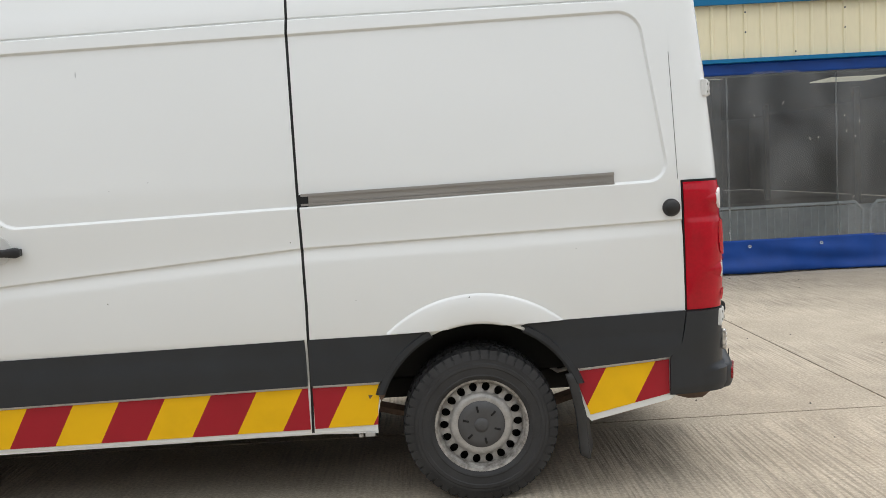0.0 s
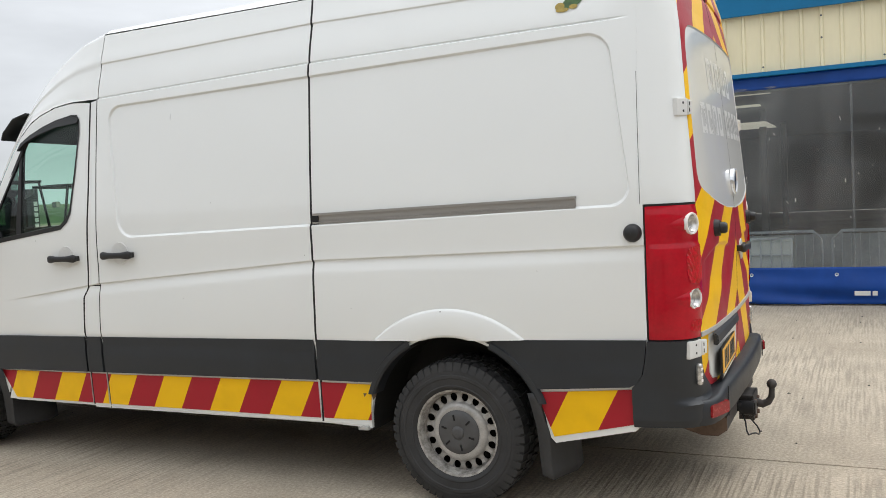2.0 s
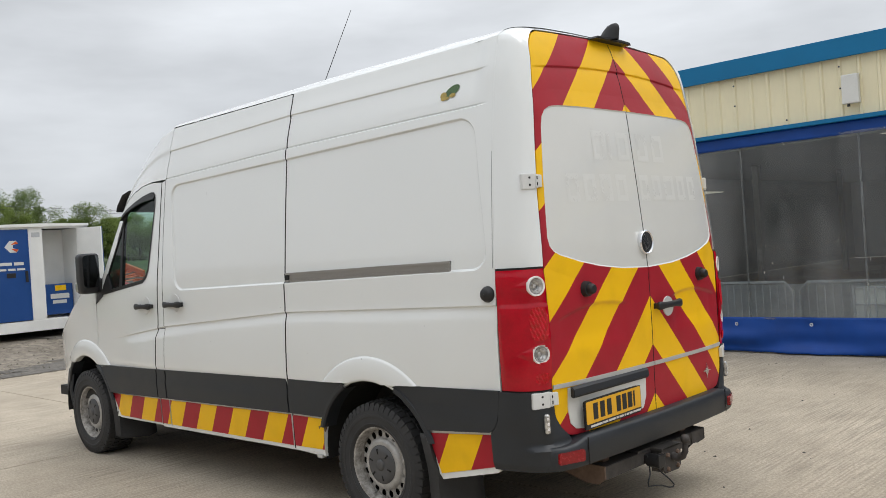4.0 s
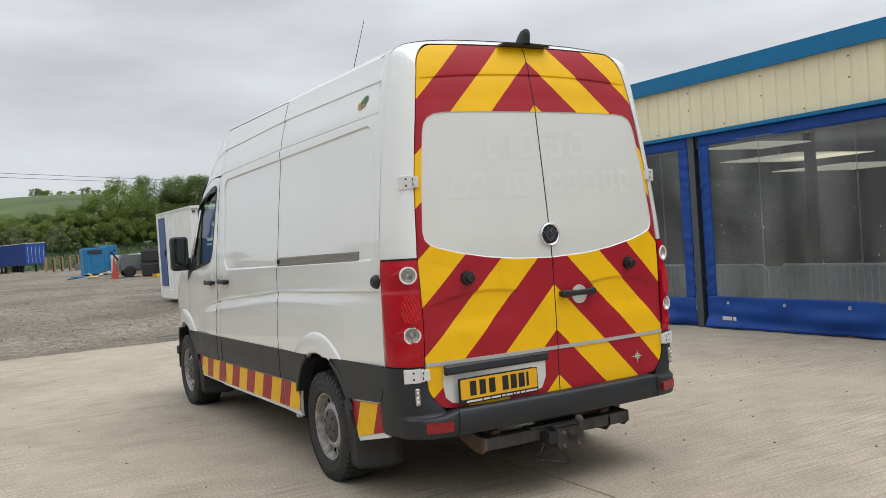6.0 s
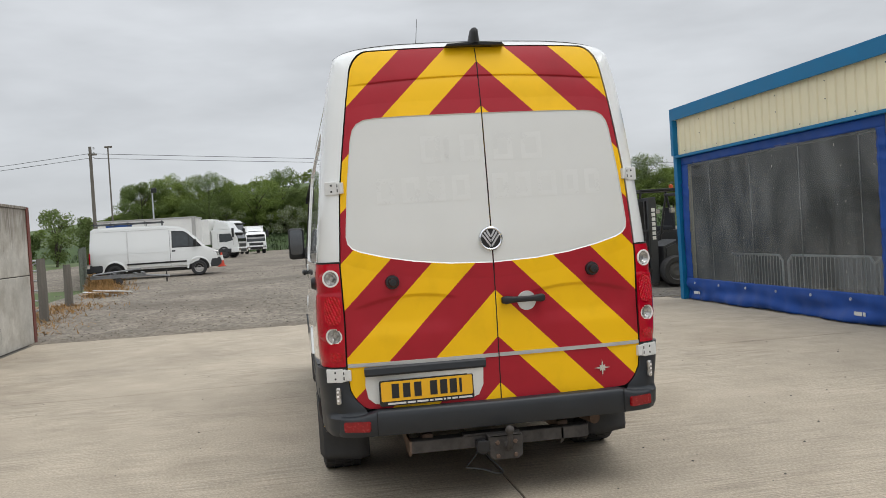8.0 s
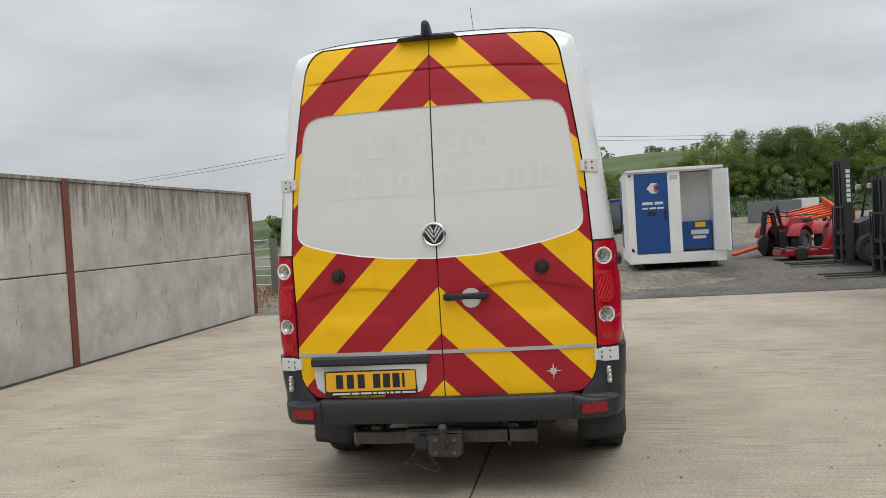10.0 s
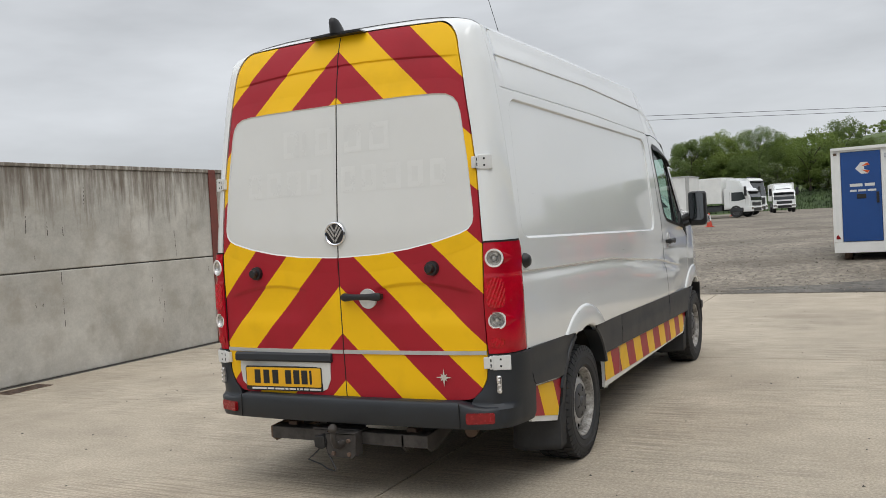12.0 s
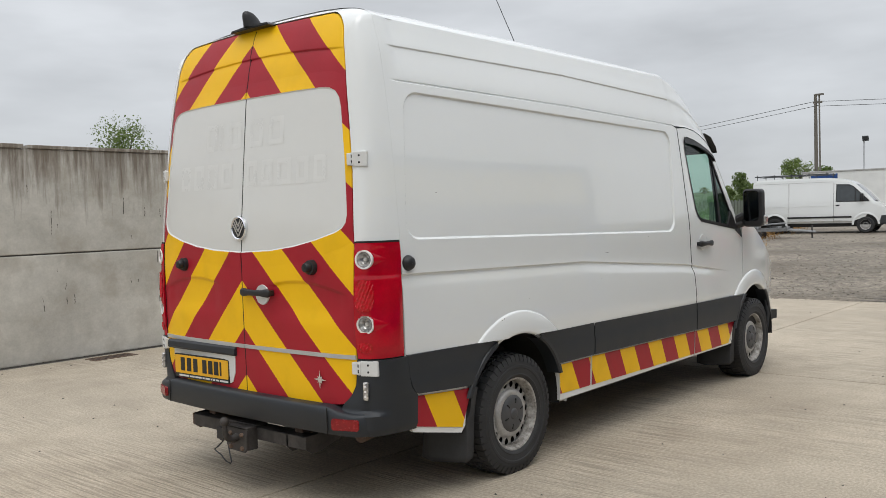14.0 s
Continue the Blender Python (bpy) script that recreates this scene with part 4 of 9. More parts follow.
CREASES += line(-3.275 - 0.13 * 0.35, 2.1, -3.275 + 0.13 * 0.4, 1.35, 0.0, 0.004, 0.008, 0.012) + line(-0.325 - 0.13 * 0.35, 2.1, -0.325 + 0.13 * 0.4, 1.35, 0.0, -0.004, -0.008, -0.012)
ARCH_R = arc(WHEEL_R, 0.35, 0.462, 178, 2, 36)
ARCH_F = arc(WHEEL_F, 0.35, 0.462, 178, 2, 36)


CORNER_U = [*np.arange(-3.345, -3.165, 0.006), *np.arange(-0.46, -0.27, 0.006)]
CORNER_V = [*np.arange(1.315, 1.44, 0.006), *np.arange(2.03, 2.15, 0.006)]


def white_panel(name, outline, s, parent, label=""):
    bm = sheet(outline, 0.02, 0.02, flank(s), flank_lip(s, 0.02), more_u=CORNER_U, more_v=CORNER_V, lines=CREASES)
    facing(bm, (0, s, 0))
    ob = part(name, bm, M["white"], parent, label, smooth=True)
    # true normals of the pressed surface
    me, e = ob.data, 0.0015
    true_n, inner = [], [abs(abs(v.co.y) - side_w(v.co.x, v.co.z)) > 0.006 for v in me.vertices]
    for v in me.vertices:
        x, z = v.co.x, v.co.z
        n = Vector((-(side_w(x + e, z) - side_w(x - e, z)) / (2 * e), 1.0, -(side_w(x, z + e) - side_w(x, z - e)) / (2 * e))).normalized()
        true_n.append(Vector((n.x, n.y * s, n.z)))
    out = [None] * len(me.loops)
    for p in me.polygons:
        turned = any(inner[i] for i in p.vertices)
        for li in p.loop_indices:
            n = true_n[me.loops[li].vertex_index]
            out[li] = p.normal.copy() if turned else n
    me.normals_split_custom_set(out)
    return ob


QUARTER_END = [(-0.668, 0.332), (-0.305, 0.408), (X_A - 0.004, 0.47), (X_A - 0.004, 1.36), (X_A - 0.02, 1.95), (X_A - 0.02, 2.52)]
DOOR_REAR = [(-3.522, 0.345), (-3.521, 0.765), (-3.520, 0.99), (-3.482, 1.06), (-3.472, 1.27), (-3.456, 1.64), (-3.449, 2.118)]
DOOR_TOP = [(-3.60, 2.128), (-3.74, 2.112), (-3.86, 2.075), (-3.95, 2.03), (-4.03, 1.955), (-4.10, 1.85), (-4.40, 1.36), (-4.47, 1.23), (-4.478, 0.876)]
WINDOW = [(-4.362, 1.317), (-3.985, 1.925), (-3.93, 1.965), (-3.84, 2.002), (-3.72, 2.034), (-3.60, 2.052), (-3.556, 2.048), (-3.536, 2.02), (-3.532, 1.95), (-3.56, 1.72), (-3.598, 1.49), (-3.625, 1.44), (-3.68, 1.40)]


def pull_handle(half):
    """A bone-shaped pull handle along x, bowed out along y, on two feet."""
    bm = bmesh.new()
    g = []
    for t, hz, hy in ((-1.0, 0.004, 0.004), (-0.99, 0.012, 0.010), (-0.94, 0.019, 0.013), (-0.82, 0.023, 0.014), (-0.66, 0.021, 0.014), (-0.45, 0.017, 0.013), (0.0, 0.016, 0.013), (0.45, 0.017, 0.013), (0.66, 0.021, 0.014), (0.82, 0.023, 0.014), (0.94, 0.019, 0.013), (0.99, 0.012, 0.010), (1.0, 0.004, 0.004)):
        ring = []
        for k in range(16):
            a = k * math.tau / 16
            c, d = math.cos(a), math.sin(a)
            ring.append(bm.verts.new((half * t, 0.010 * (1 - t * t) + hy * math.copysign(abs(c) ** 0.7, c), hz * math.copysign(abs(d) ** 0.7, d))))
        g.append(ring)
    for a_, b_ in zip(g, g[1:]):
        for k in range(16):
            bm.faces.new((a_[k], b_[k], b_[(k + 1) % 16], a_[(k + 1) % 16]))
    bm.faces.new(g[0]), bm.faces.new(g[-1])
    for t in (-0.80, 0.80):
        box(bm, (half * t - 0.020, -0.03, -0.015), (half * t + 0.020, 0.0, 0.015), 0.004)
    return bm


def off(pts, dx):
    return [(x + dx, z) for x, z in pts]


for s in (-1, 1):
    left = s < 0
    # flank behind the cab
    if left:
        sd = [(-3.385, 0.335), (-1.917, 0.345), (-1.910, 0.57), (-1.905, 0.93), (-1.912, 1.25), (-1.918, 1.43), (-1.930, 2.10), (-1.926, 2.18), (-1.928, 2.36), (-1.938, 2.515), (-3.392, 2.512), (-3.388, 1.06)]
        slider = white_panel("sliding_door", sd, s, van, "white sliding side door")
        q = [(-1.905, 0.345), (-1.622, 0.335), *ARCH_R, *QUARTER_END, (-1.926, 2.52), (-1.916, 2.36), (-1.914, 2.18), (-1.918, 2.10), (-1.906, 1.43), (-1.900, 1.25), (-1.893, 0.93), (-1.898, 0.57)]
        white_panel("rear_quarter_panel", q, s, van)
        bp = [(-3.515, 0.335), (-3.393, 0.335), (-3.396, 1.06), (-3.398, 2.128), (-3.441, 2.118), (-3.448, 1.64), (-3.464, 1.27), (-3.474, 1.055), (-3.512, 0.985)]
        white_panel("door_pillar", bp, s, van)
        w_ = side_w(-3.43, 1.056)
        part("pillar_joint", boxes(((-3.474, -w_ - 0.0012, 1.053), (-3.394, -w_ + 0.004, 1.059))), M["gap"], van)
    else:
        q = [*off(DOOR_REAR[:1], 0.007), (-1.622, 0.335), *ARCH_R, *QUARTER_END, (-3.397, 2.52), (-3.3975, 2.13), *off(DOOR_REAR[:0:-1], 0.007)]
        white_panel("side_panel", q, s, van)
    # cab door, with the window's opening reached by a hair-fine slit
    lowfront = [(p[0] + 0.008, p[1]) for p in arc(WHEEL_F, 0.35, 0.60, 62, 22, 8)]
    lowfront = [(-4.475, 0.86)] + [p for p in lowfront if p[0] > -4.47] + [(-4.265, 0.345)]
    outer = DOOR_REAR + DOOR_TOP[:-3]
    d = outer + [(-4.4, 1.361)] + [WINDOW[0]] + WINDOW[1:] + [(-4.361, 1.3163), (-4.4008, 1.359)] + DOOR_TOP[-2:] + lowfront
    cab_door = white_panel("cab_door", d, s, van, "white cab door")
    fender = [(-4.483, 1.355), (-4.486, 0.87)] + [(x - 0.004, z) for x, z in lowfront[1:-1]] + [(-4.283, 0.345)] + ARCH_F[::-1] + [(-5.2, 0.34), (-5.45, 0.36), (-5.52, 0.72), (-5.50, 0.93), (-5.30, 1.03), (-5.148, 1.105), (-4.95, 1.22), (-4.776, 1.31), (-4.60, 1.352)]
    white_panel("front_wing", fender, s, van)

    # raised lips round the wheel arches
    for cx in (WHEEL_R, WHEEL_F):
        bm = bmesh.new()
        g = []
        for k in range(49):
            a = radians(14 + 152 * k / 48)
            row_ = []
            for r, o in ((0.458, -0.03), (0.458, 0.013), (0.464, 0.020), (0.474, 0.022), (0.520, 0.019), (0.578, 0.012), (0.585, 0.009), (0.589, 0.004), (0.593, -0.002), (0.600, -0.0065)):
                px, pz = cx + r * math.cos(a), 0.35 + r * math.sin(a)
                row_.append(bm.verts.new((px, s * (side_w(px, max(pz, 0.80)) + o), pz)))
            g.append(row_)
        for a_, b_ in zip(g, g[1:]):
            for k in range(len(a_) - 1):
                bm.faces.new((a_[k], b_[k], b_[k + 1], a_[k + 1]))
        bmesh.ops.bisect_plane(bm, geom=bm.verts[:] + bm.edges[:] + bm.faces[:], plane_co=(cx, 0, (band_top(cx - 0.55) + band_top(cx + 0.55)) / 2 + 0.001), plane_no=(-(band_top(cx + 0.55) - band_top(cx - 0.55)) / 1.1, 0, 1), clear_inner=True)
        bmesh.ops.recalc_face_normals(bm, faces=bm.faces)
        part("arch_lip", bm, M["white"], van, smooth=True)

    for cx in (WHEEL_R, WHEEL_F):
        for a0, a1 in ((-2, 64), (116, 182)):
            bm = bmesh.new()
            g = []
            for k in range(25):
                a = radians(a0 + (a1 - a0) * k / 24)
                row_ = []
                for r, o in ((0.452, -0.06), (0.452, 0.028), (0.462, 0.036), (0.484, 0.034), (0.492, 0.02)):
                    px, pz = cx + r * math.cos(a), 0.35 + r * math.sin(a)
                    row_.append(bm.verts.new((px, s * (side_w(px, pz, False) + o), pz)))
                g.append(row_)
            for a_, b_ in zip(g, g[1:]):
                for k in range(4):
                    bm.faces.new((a_[k], b_[k], b_[k + 1], a_[k + 1]))
            bmesh.ops.bisect_plane(bm, geom=bm.verts[:] + bm.edges[:] + bm.faces[:], plane_co=(cx, 0, (band_top(cx - 0.55) + band_top(cx + 0.55)) / 2 - 0.003), plane_no=(-(band_top(cx + 0.55) - band_top(cx - 0.55)) / 1.1, 0, 1), clear_outer=True)
            bmesh.ops.bisect_plane(bm, geom=bm.verts[:] + bm.edges[:] + bm.faces[:], plane_co=(cx, 0, band_low(cx) - 0.06), plane_no=(0, 0, 1), clear_inner=True)
            bmesh.ops.recalc_face_normals(bm, faces=bm.faces)
            part("arch_trim", bm, M["grey"], van, smooth=True)

    # grey cladding along the flank
    def clad(name, outline, parent):
        bm = sheet(outline, 0.05, 0.03, lambda u, v: Vector((u, s * (side_w(u, v, False) + 0.026 + 0.006 * smoothstep(0.70, 0.68, v)), v)), flank_lip(s, 0.01))
        facing(bm, (0, s, 0))
        return part(name, bm, M["grey"], parent, "dark grey plastic cladding" if name == "cladding" else "", smooth=True)

    def band(x0, x1, start=(), end=()):
        n = max(2, int((x1 - x0) / 0.25))
        xs_ = [x0 + (x1 - x0) * k / n for k in range(n + 1)]
        return [(x, band_low(x)) for x in xs_] + list(end) + [(x, band_top(x)) for x in xs_[::-1]] + list(start)
    fa = [p for p in arc(WHEEL_F, 0.35, 0.475, 60, 20, 12) if band_low(p[0]) + 0.004 < p[1] < band_top(p[0]) - 0.004]
    clad("cladding", band(-4.30, -3.526, start=fa), cab_door)
    if left:
        clad("cladding", band(-3.512, -3.398), van)
        clad("cladding", band(-3.380, -1.918), slider)
    else:
        clad("cladding", band(-3.512, -2.0), van)
    edge = [p for p in arc(WHEEL_R, 0.35, 0.475, 179, 100, 30) if band_low(p[0]) + 0.004 < p[1] < band_top(p[0]) - 0.004]
    clad("cladding", [(-1.903 if left else -1.988, band_low(-1.9)), (-1.60, band_low(-1.6))] + edge + [(-1.40, band_top(-1.4)), (-1.55, band_top(-1.55)), (-1.903 if left else -1.988, band_top(-1.9))], van)
    edge = [p for p in arc(WHEEL_R, 0.35, 0.475, 80, 1, 30) if band_low(p[0]) + 0.004 < p[1] < band_top(p[0]) - 0.004]
    clad("cladding", [(-0.92, band_top(-0.9))] + edge + [(-0.72, band_low(-0.7)), (-0.315, band_low(-0.3)), (-0.285, 0.625), (-0.262, 0.66), (-0.25, 0.72), (X_A - 0.006, 0.811), (-0.6, band_top(-0.6))], van)

    # striped vinyl along the sill, and its white edge strip
    def vinyl(outline, material, parent):
        bm = sheet(outline, 0.08, 0.06, flank(s, 0.0045))
        facing(bm, (0, s, 0))
        return part("striped_vinyl", bm, material, parent, "red and yellow striped reflective vinyl", smooth=True)
    vinyl([(-4.195, 0.358), (-3.527, 0.360), (-3.527, band_low(-3.5) - 0.012), (-4.305, band_low(-4.3) - 0.012)], M["side"], cab_door)
    x_s = -1.92 if left else -1.99
    if left:
        vinyl([(-3.512, 0.360), (-3.397, 0.360), (-3.397, band_low(-3.4) - 0.012), (-3.512, band_low(-3.5) - 0.012)], M["side"], van)
    vinyl([(-3.381 if left else -3.512, 0.360), (x_s, 0.370), (x_s, band_low(-1.92) - 0.013), (-3.381 if left else -3.512, band_low(-3.4) - 0.013)], M["side"], slider if left else van)
    vinyl([(x_s + 0.02, 0.371), (-1.620, 0.375), (-1.616, 0.45), (-1.60, band_low(-1.6) - 0.014), (x_s + 0.02, band_low(-1.9) - 0.014)], M["side"], van)
    vinyl([(-0.672, 0.362), (-0.312, 0.437), (-0.312, band_low(-0.31) - 0.014), (-0.745, band_low(-0.75) - 0.014)], M["side_rear"], van)

    # window: black surround, pane, division and rain deflector
    g = [(x, z) for x, z in WINDOW]
    cx, cz = sum(p[0] for p in g) / len(g), sum(p[1] for p in g) / len(g)
    bm = bmesh.new()
    ring = []
    for k_, dy in ((1.03, 0.004), (0.965, 0.004), (0.955, -0.012)):
        ring.append([bm.verts.new((cx + (x - cx) * k_, s * (side_w(x, z, False) + dy), cz + (z - cz) * k_)) for x, z in g])
    for a_, b_ in zip(ring, ring[1:]):
        for k in range(len(g)):
            bm.faces.new((a_[k], a_[(k + 1) % len(g)], b_[(k + 1) % len(g)], b_[k]))
    part("window_seal", bm, M["black"], cab_door)
    inner = [(cx + (x - cx) * 0.97, cz + (z - cz) * 0.97) for x, z in g]
    bm = sheet(inner, 0.1, 0.1, lambda u, v: Vector((u, s * (side_w(u, v, False) - 0.010), v)))
    part("window_pane", facing(bm, (0, s, 0)), M["glass"], cab_door, smooth=True).visible_shadow = False
    bm = sheet([(-4.338, 1.334), (-4.075, 1.358), (-4.046, 1.85), (-4.062, 1.815)], 0.1, 0.1, lambda u, v: Vector((u, s * (side_w(u, v, False) - 0.006), v)))
    part("quarter_pane", facing(bm, (0, s, 0)), M["smoked"], cab_door, "dark front quarter light", smooth=True).visible_shadow = False
    bm = sheet([(-4.372, 1.312), (-4.18, 1.330), (-4.20, 1.37), (-4.262, 1.47)], 0.05, 0.05, lambda u, v: Vector((u, s * (side_w(u, v, False) + 0.006), v)), lambda u, v: Vector((u, s * (side_w(u, v, False) - 0.012), v)))
    part("sail_panel", facing(bm, (0, s, 0)), M["black"], cab_door)
    bm = sheet([(-4.072, 1.352), (-4.028, 1.356), (-4.022, 1.895), (-4.040, 1.868)], 0.05, 0.1, lambda u, v: Vector((u, s * (side_w(u, v, False) - 0.004), v)), lambda u, v: Vector((u, s * (side_w(u, v, False) - 0.03), v)))
    part("window_division", bm, M["black"], cab_door)
    dfl = [(-4.03, 1.875), (-3.95, 1.928), (-3.85, 1.965), (-3.72, 1.996), (-3.545, 2.008), (-3.535, 2.03), (-3.60, 2.052), (-3.72, 2.034), (-3.84, 2.002), (-3.93, 1.965), (-4.0, 1.92)]
    bm = sheet(dfl, 0.06, 0.03, lambda u, v: Vector((u, s * (side_w(u, v, False) + 0.008 + 0.02 * smoothstep(2.05, 1.90, v)), v)), flank_lip(s, -0.002))
    part("rain_deflector", bm, M["black"], cab_door, "smoked rain deflector", smooth=True)

    # black mirror-foot triangle and mirror
    bm = sheet([(-4.47, 1.235), (-4.34, 1.30), (-4.385, 1.40), (-4.41, 1.36)], 0.05, 0.04, flank(s, 0.006), flank_lip(s, 0.01))
    part("mirror_foot", bm, M["black"], cab_door)
    mir = part("wing_mirror", bmesh.new(), M["black"], van, "black wing mirror on a short arm")
    my, mx_ = (1.065, 0.0) if left else (1.105, -0.03)
    bm = bmesh.new()
    box(bm, (-4.46, -0.080, 1.325), (-4.34, 0.080, 1.645), 0.04, 4, pose(mx_, s * my, 0))
    part("mirror_shell", bm, M["black"], mir, smooth=True)
    bm = bmesh.new()
    prism(bm, [(y + s * my, z) for y, z in rounded(-0.063, 1.375, 0.063, 1.63, 0.03)], -4.3395 + mx_, -4.336 + mx_, axis="x")
    part("mirror_glass", bm, M["mirror"], mir)
    bm = bmesh.new()
    tube(bm, [(-4.38, s * 0.93, 1.37), (-4.39, s * (my - 0.075), 1.42)], 0.035, 8)
    tube(bm, [(-4.38, s * 0.93, 1.33), (-4.39, s * (my - 0.075), 1.36)], 0.03, 8)
    part("mirror_arm", bm, M["black"], mir, smooth=True)
    bm = bmesh.new()
    box(bm, (-4.47 + mx_, s * (my + 0.06) - 0.02, 1.345), (-4.40 + mx_, s * (my + 0.06) + 0.035, 1.42), 0.012, 2)
    part("indicator_lens", bm, M["clear"], mir)

    # grips
    for gx, gz, hold in ((-3.65 if left else -3.695, 1.216, cab_door), (-3.22, 1.229, slider if left else None)):
        if hold is None:
            continue
        yy = side_w(gx, gz)
        bm = bmesh.new()
        lathe(bm, [(0.001, 0.002), (0.045, 0.0025), (0.062, 0.003), (0.064, -0.004)], n=28, at=(0, 0, 0))
        bmesh.ops.transform(bm, matrix=Matrix.Translation((gx + 0.005, s * (yy + 0.001), gz + 0.01)) @ Matrix.Diagonal((1, s, 1, 1)), verts=bm.verts)
        part("handle_dish", bm, M["dish"], hold, smooth=True)
        bm = pull_handle(0.115)
        bmesh.ops.transform(bm, matrix=Matrix.Translation((gx, s * (yy + 0.028), gz)) @ Matrix.Diagonal((1, s, 1, 1)), verts=bm.verts)
        bmesh.ops.recalc_face_normals(bm, faces=bm.faces)
        part("door_handle", bm, M["black"], hold, "black pull handle", smooth=True)
    # rubber door stop on the flank
    bm = bmesh.new()
    lathe(bm, [(0.001, 0.034), (0.024, 0.033), (0.031, 0.027), (0.034, 0.018), (0.038, 0.014), (0.040, 0.0)], n=24)
    bmesh.ops.transform(bm, matrix=Matrix.Translation((-0.282, s * (side_w(-0.282, 1.267) - 0.003), 1.267)) @ Matrix.Diagonal((1, s, 1, 1)), verts=bm.verts)
    bmesh.ops.recalc_face_normals(bm, faces=bm.faces)
    part("door_stop", bm, M["black"], van, smooth=True)

def gap_strip(pts, width, sink, name="door_seal", s=-1):
    """A dark strip in a joint of a flank, standing in for the gap's shade; follows points (x, z)."""
    xs, zs = [p[0] for p in pts], [p[1] for p in pts]
    bm = bmesh.new()
    g = []
    for z in sorted(set(list(np.arange(min(zs), max(zs), 0.02)) + zs)):
        x = curve(z, zs, xs)
        g.append([bm.verts.new((x + q, s * (side_w(x + q, z) - sink), z)) for q in (-width / 2, width / 2)])
    for a_, b_ in zip(g, g[1:]):
        bm.faces.new((a_[0], a_[1], b_[1], b_[0]))
    return part(name, bm, M["gap"], van)


SLIDER_REAR = [(-1.911, 0.345), (-1.904, 0.57), (-1.899, 0.93), (-1.906, 1.25), (-1.912, 1.43), (-1.924, 2.10), (-1.920, 2.18), (-1.922, 2.36), (-1.932, 2.515)]
gap_strip(SLIDER_REAR, 0.012, 0.0)
gap_strip([(-3.389, 0.335), (-3.392, 1.06), (-3.395, 2.128)], 0.009, 0.0015)
for s in (-1, 1):
    gap_strip([(x + 0.0035, z) for x, z in DOOR_REAR], 0.012, -0.0005, s=s)
gap_strip([(X_A - 0.016, 1.39), (X_A - 0.024, 1.95)], 0.0020, -0.0008, "panel_joint")

# sliding-door track and sticker on the left flank
bm = bmesh.new()
for z0, z1, dy in ((0.0, 0.052, 0.004), (0.040, 0.052, 0.011), (0.0, 0.009, 0.013), (0.012, 0.015, 0.008)):
    bm2 = [(-1.897, -side_w(-1.9, 1.40) - dy, 1.361 + z0), (-0.527, -side_w(-0.6, 1.42) - dy, 1.383 + z0)]
    h = z1 - z0
    vs = [bm.verts.new(p) for p in (bm2[0], bm2[1], (bm2[1][0], bm2[1][1], bm2[1][2] + h), (bm2[0][0], bm2[0][1], bm2[0][2] + h))]
    vb = [bm.verts.new((v.co.x, v.co.y + 0.02, v.co.z)) for v in vs]
    bm.faces.new(vs), bm.faces.new(vb[::-1])
    for k in range(4):
        bm.faces.new((vs[k], vb[k], vb[(k + 1) % 4], vs[(k + 1) % 4]))
bmesh.ops.recalc_face_normals(bm, faces=bm.faces)
part("door_track", bm, M["alu"], van, "grey metal sliding-door track")
part("track_stop", boxes(((-1.905, -side_w(-1.9, 1.39) - 0.010, 1.358), (-1.865, -side_w(-1.9, 1.39) + 0.01, 1.41))), M["gap"], van)


def blob(bm, cx, cz, rx, rz, dy, n=20, turn=0.0):
    """A flat oval patch on the left flank."""
    vs = []
    for k in range(n):
        a = k * math.tau / n
        x, z = rx * math.cos(a), rz * math.sin(a)
        x, z = cx + x * math.cos(turn) - z * math.sin(turn), cz + x * math.sin(turn) + z * math.cos(turn)
        vs.append(bm.verts.new((x, -side_w(x, z) - dy, z)))
    bm.faces.new(vs)


M["sticker_green"] = mat("green_sticker", (0.05, 0.11, 0.03), 0.4, var=0.4, scale=60)
M["sticker_yellow"] = mat("ochre_sticker", (0.36, 0.26, 0.05), 0.4, var=0.3, scale=60)
bm = bmesh.new()
blob(bm, -0.535, 2.292, 0.050, 0.026, 0.003, turn=0.35)
patch = part("sticker", bm, M["sticker_green"], van, "small green and ochre sticker")
bm = bmesh.new()
blob(bm, -0.592, 2.275, 0.022, 0.018, 0.004)
blob(bm, -0.580, 2.258, 0.030, 0.010, 0.0045)
blob(bm, -0.530, 2.268, 0.020, 0.011, 0.005)
part("sticker_spot", bm, M["sticker_yellow"], patch)

# ---- roof, cab cap, windscreen, bonnet ----
RP = [(0.0, 0.0), (0.028, 0.22), (0.075, 0.43), (0.150, 0.61), (0.27, 0.78), (0.45, 0.91), (0.72, 0.98), (1.0, 1.0)]
T_RP = [np.array([p[0] for p in RP]), np.array([p[1] for p in RP])]
_len = np.concatenate([[0], np.cumsum(np.hypot(np.diff(T_RP[0]) * 0.79, np.diff(T_RP[1]) * 0.145))])
_len /= _len[-1]
RY = np.convolve(np.pad(np.interp(np.linspace(0, 1, 200), _len, T_RP[0]), 12, mode="reflect", reflect_type="odd"), np.hanning(27)[1:-1] / np.hanning(27).sum(), mode="valid")
RZ = np.convolve(np.pad(np.interp(np.linspace(0, 1, 200), _len, T_RP[1]), 12, mode="reflect", reflect_type="odd"), np.hanning(27)[1:-1] / np.hanning(27).sum(), mode="valid")
RS = np.linspace(0, 1, 200)


def roof_top(x):
    return curve(x, (-3.4, -2.9, -1.6, -0.6, X_A), (2.588, 2.600, 2.617, 2.630, 2.610))


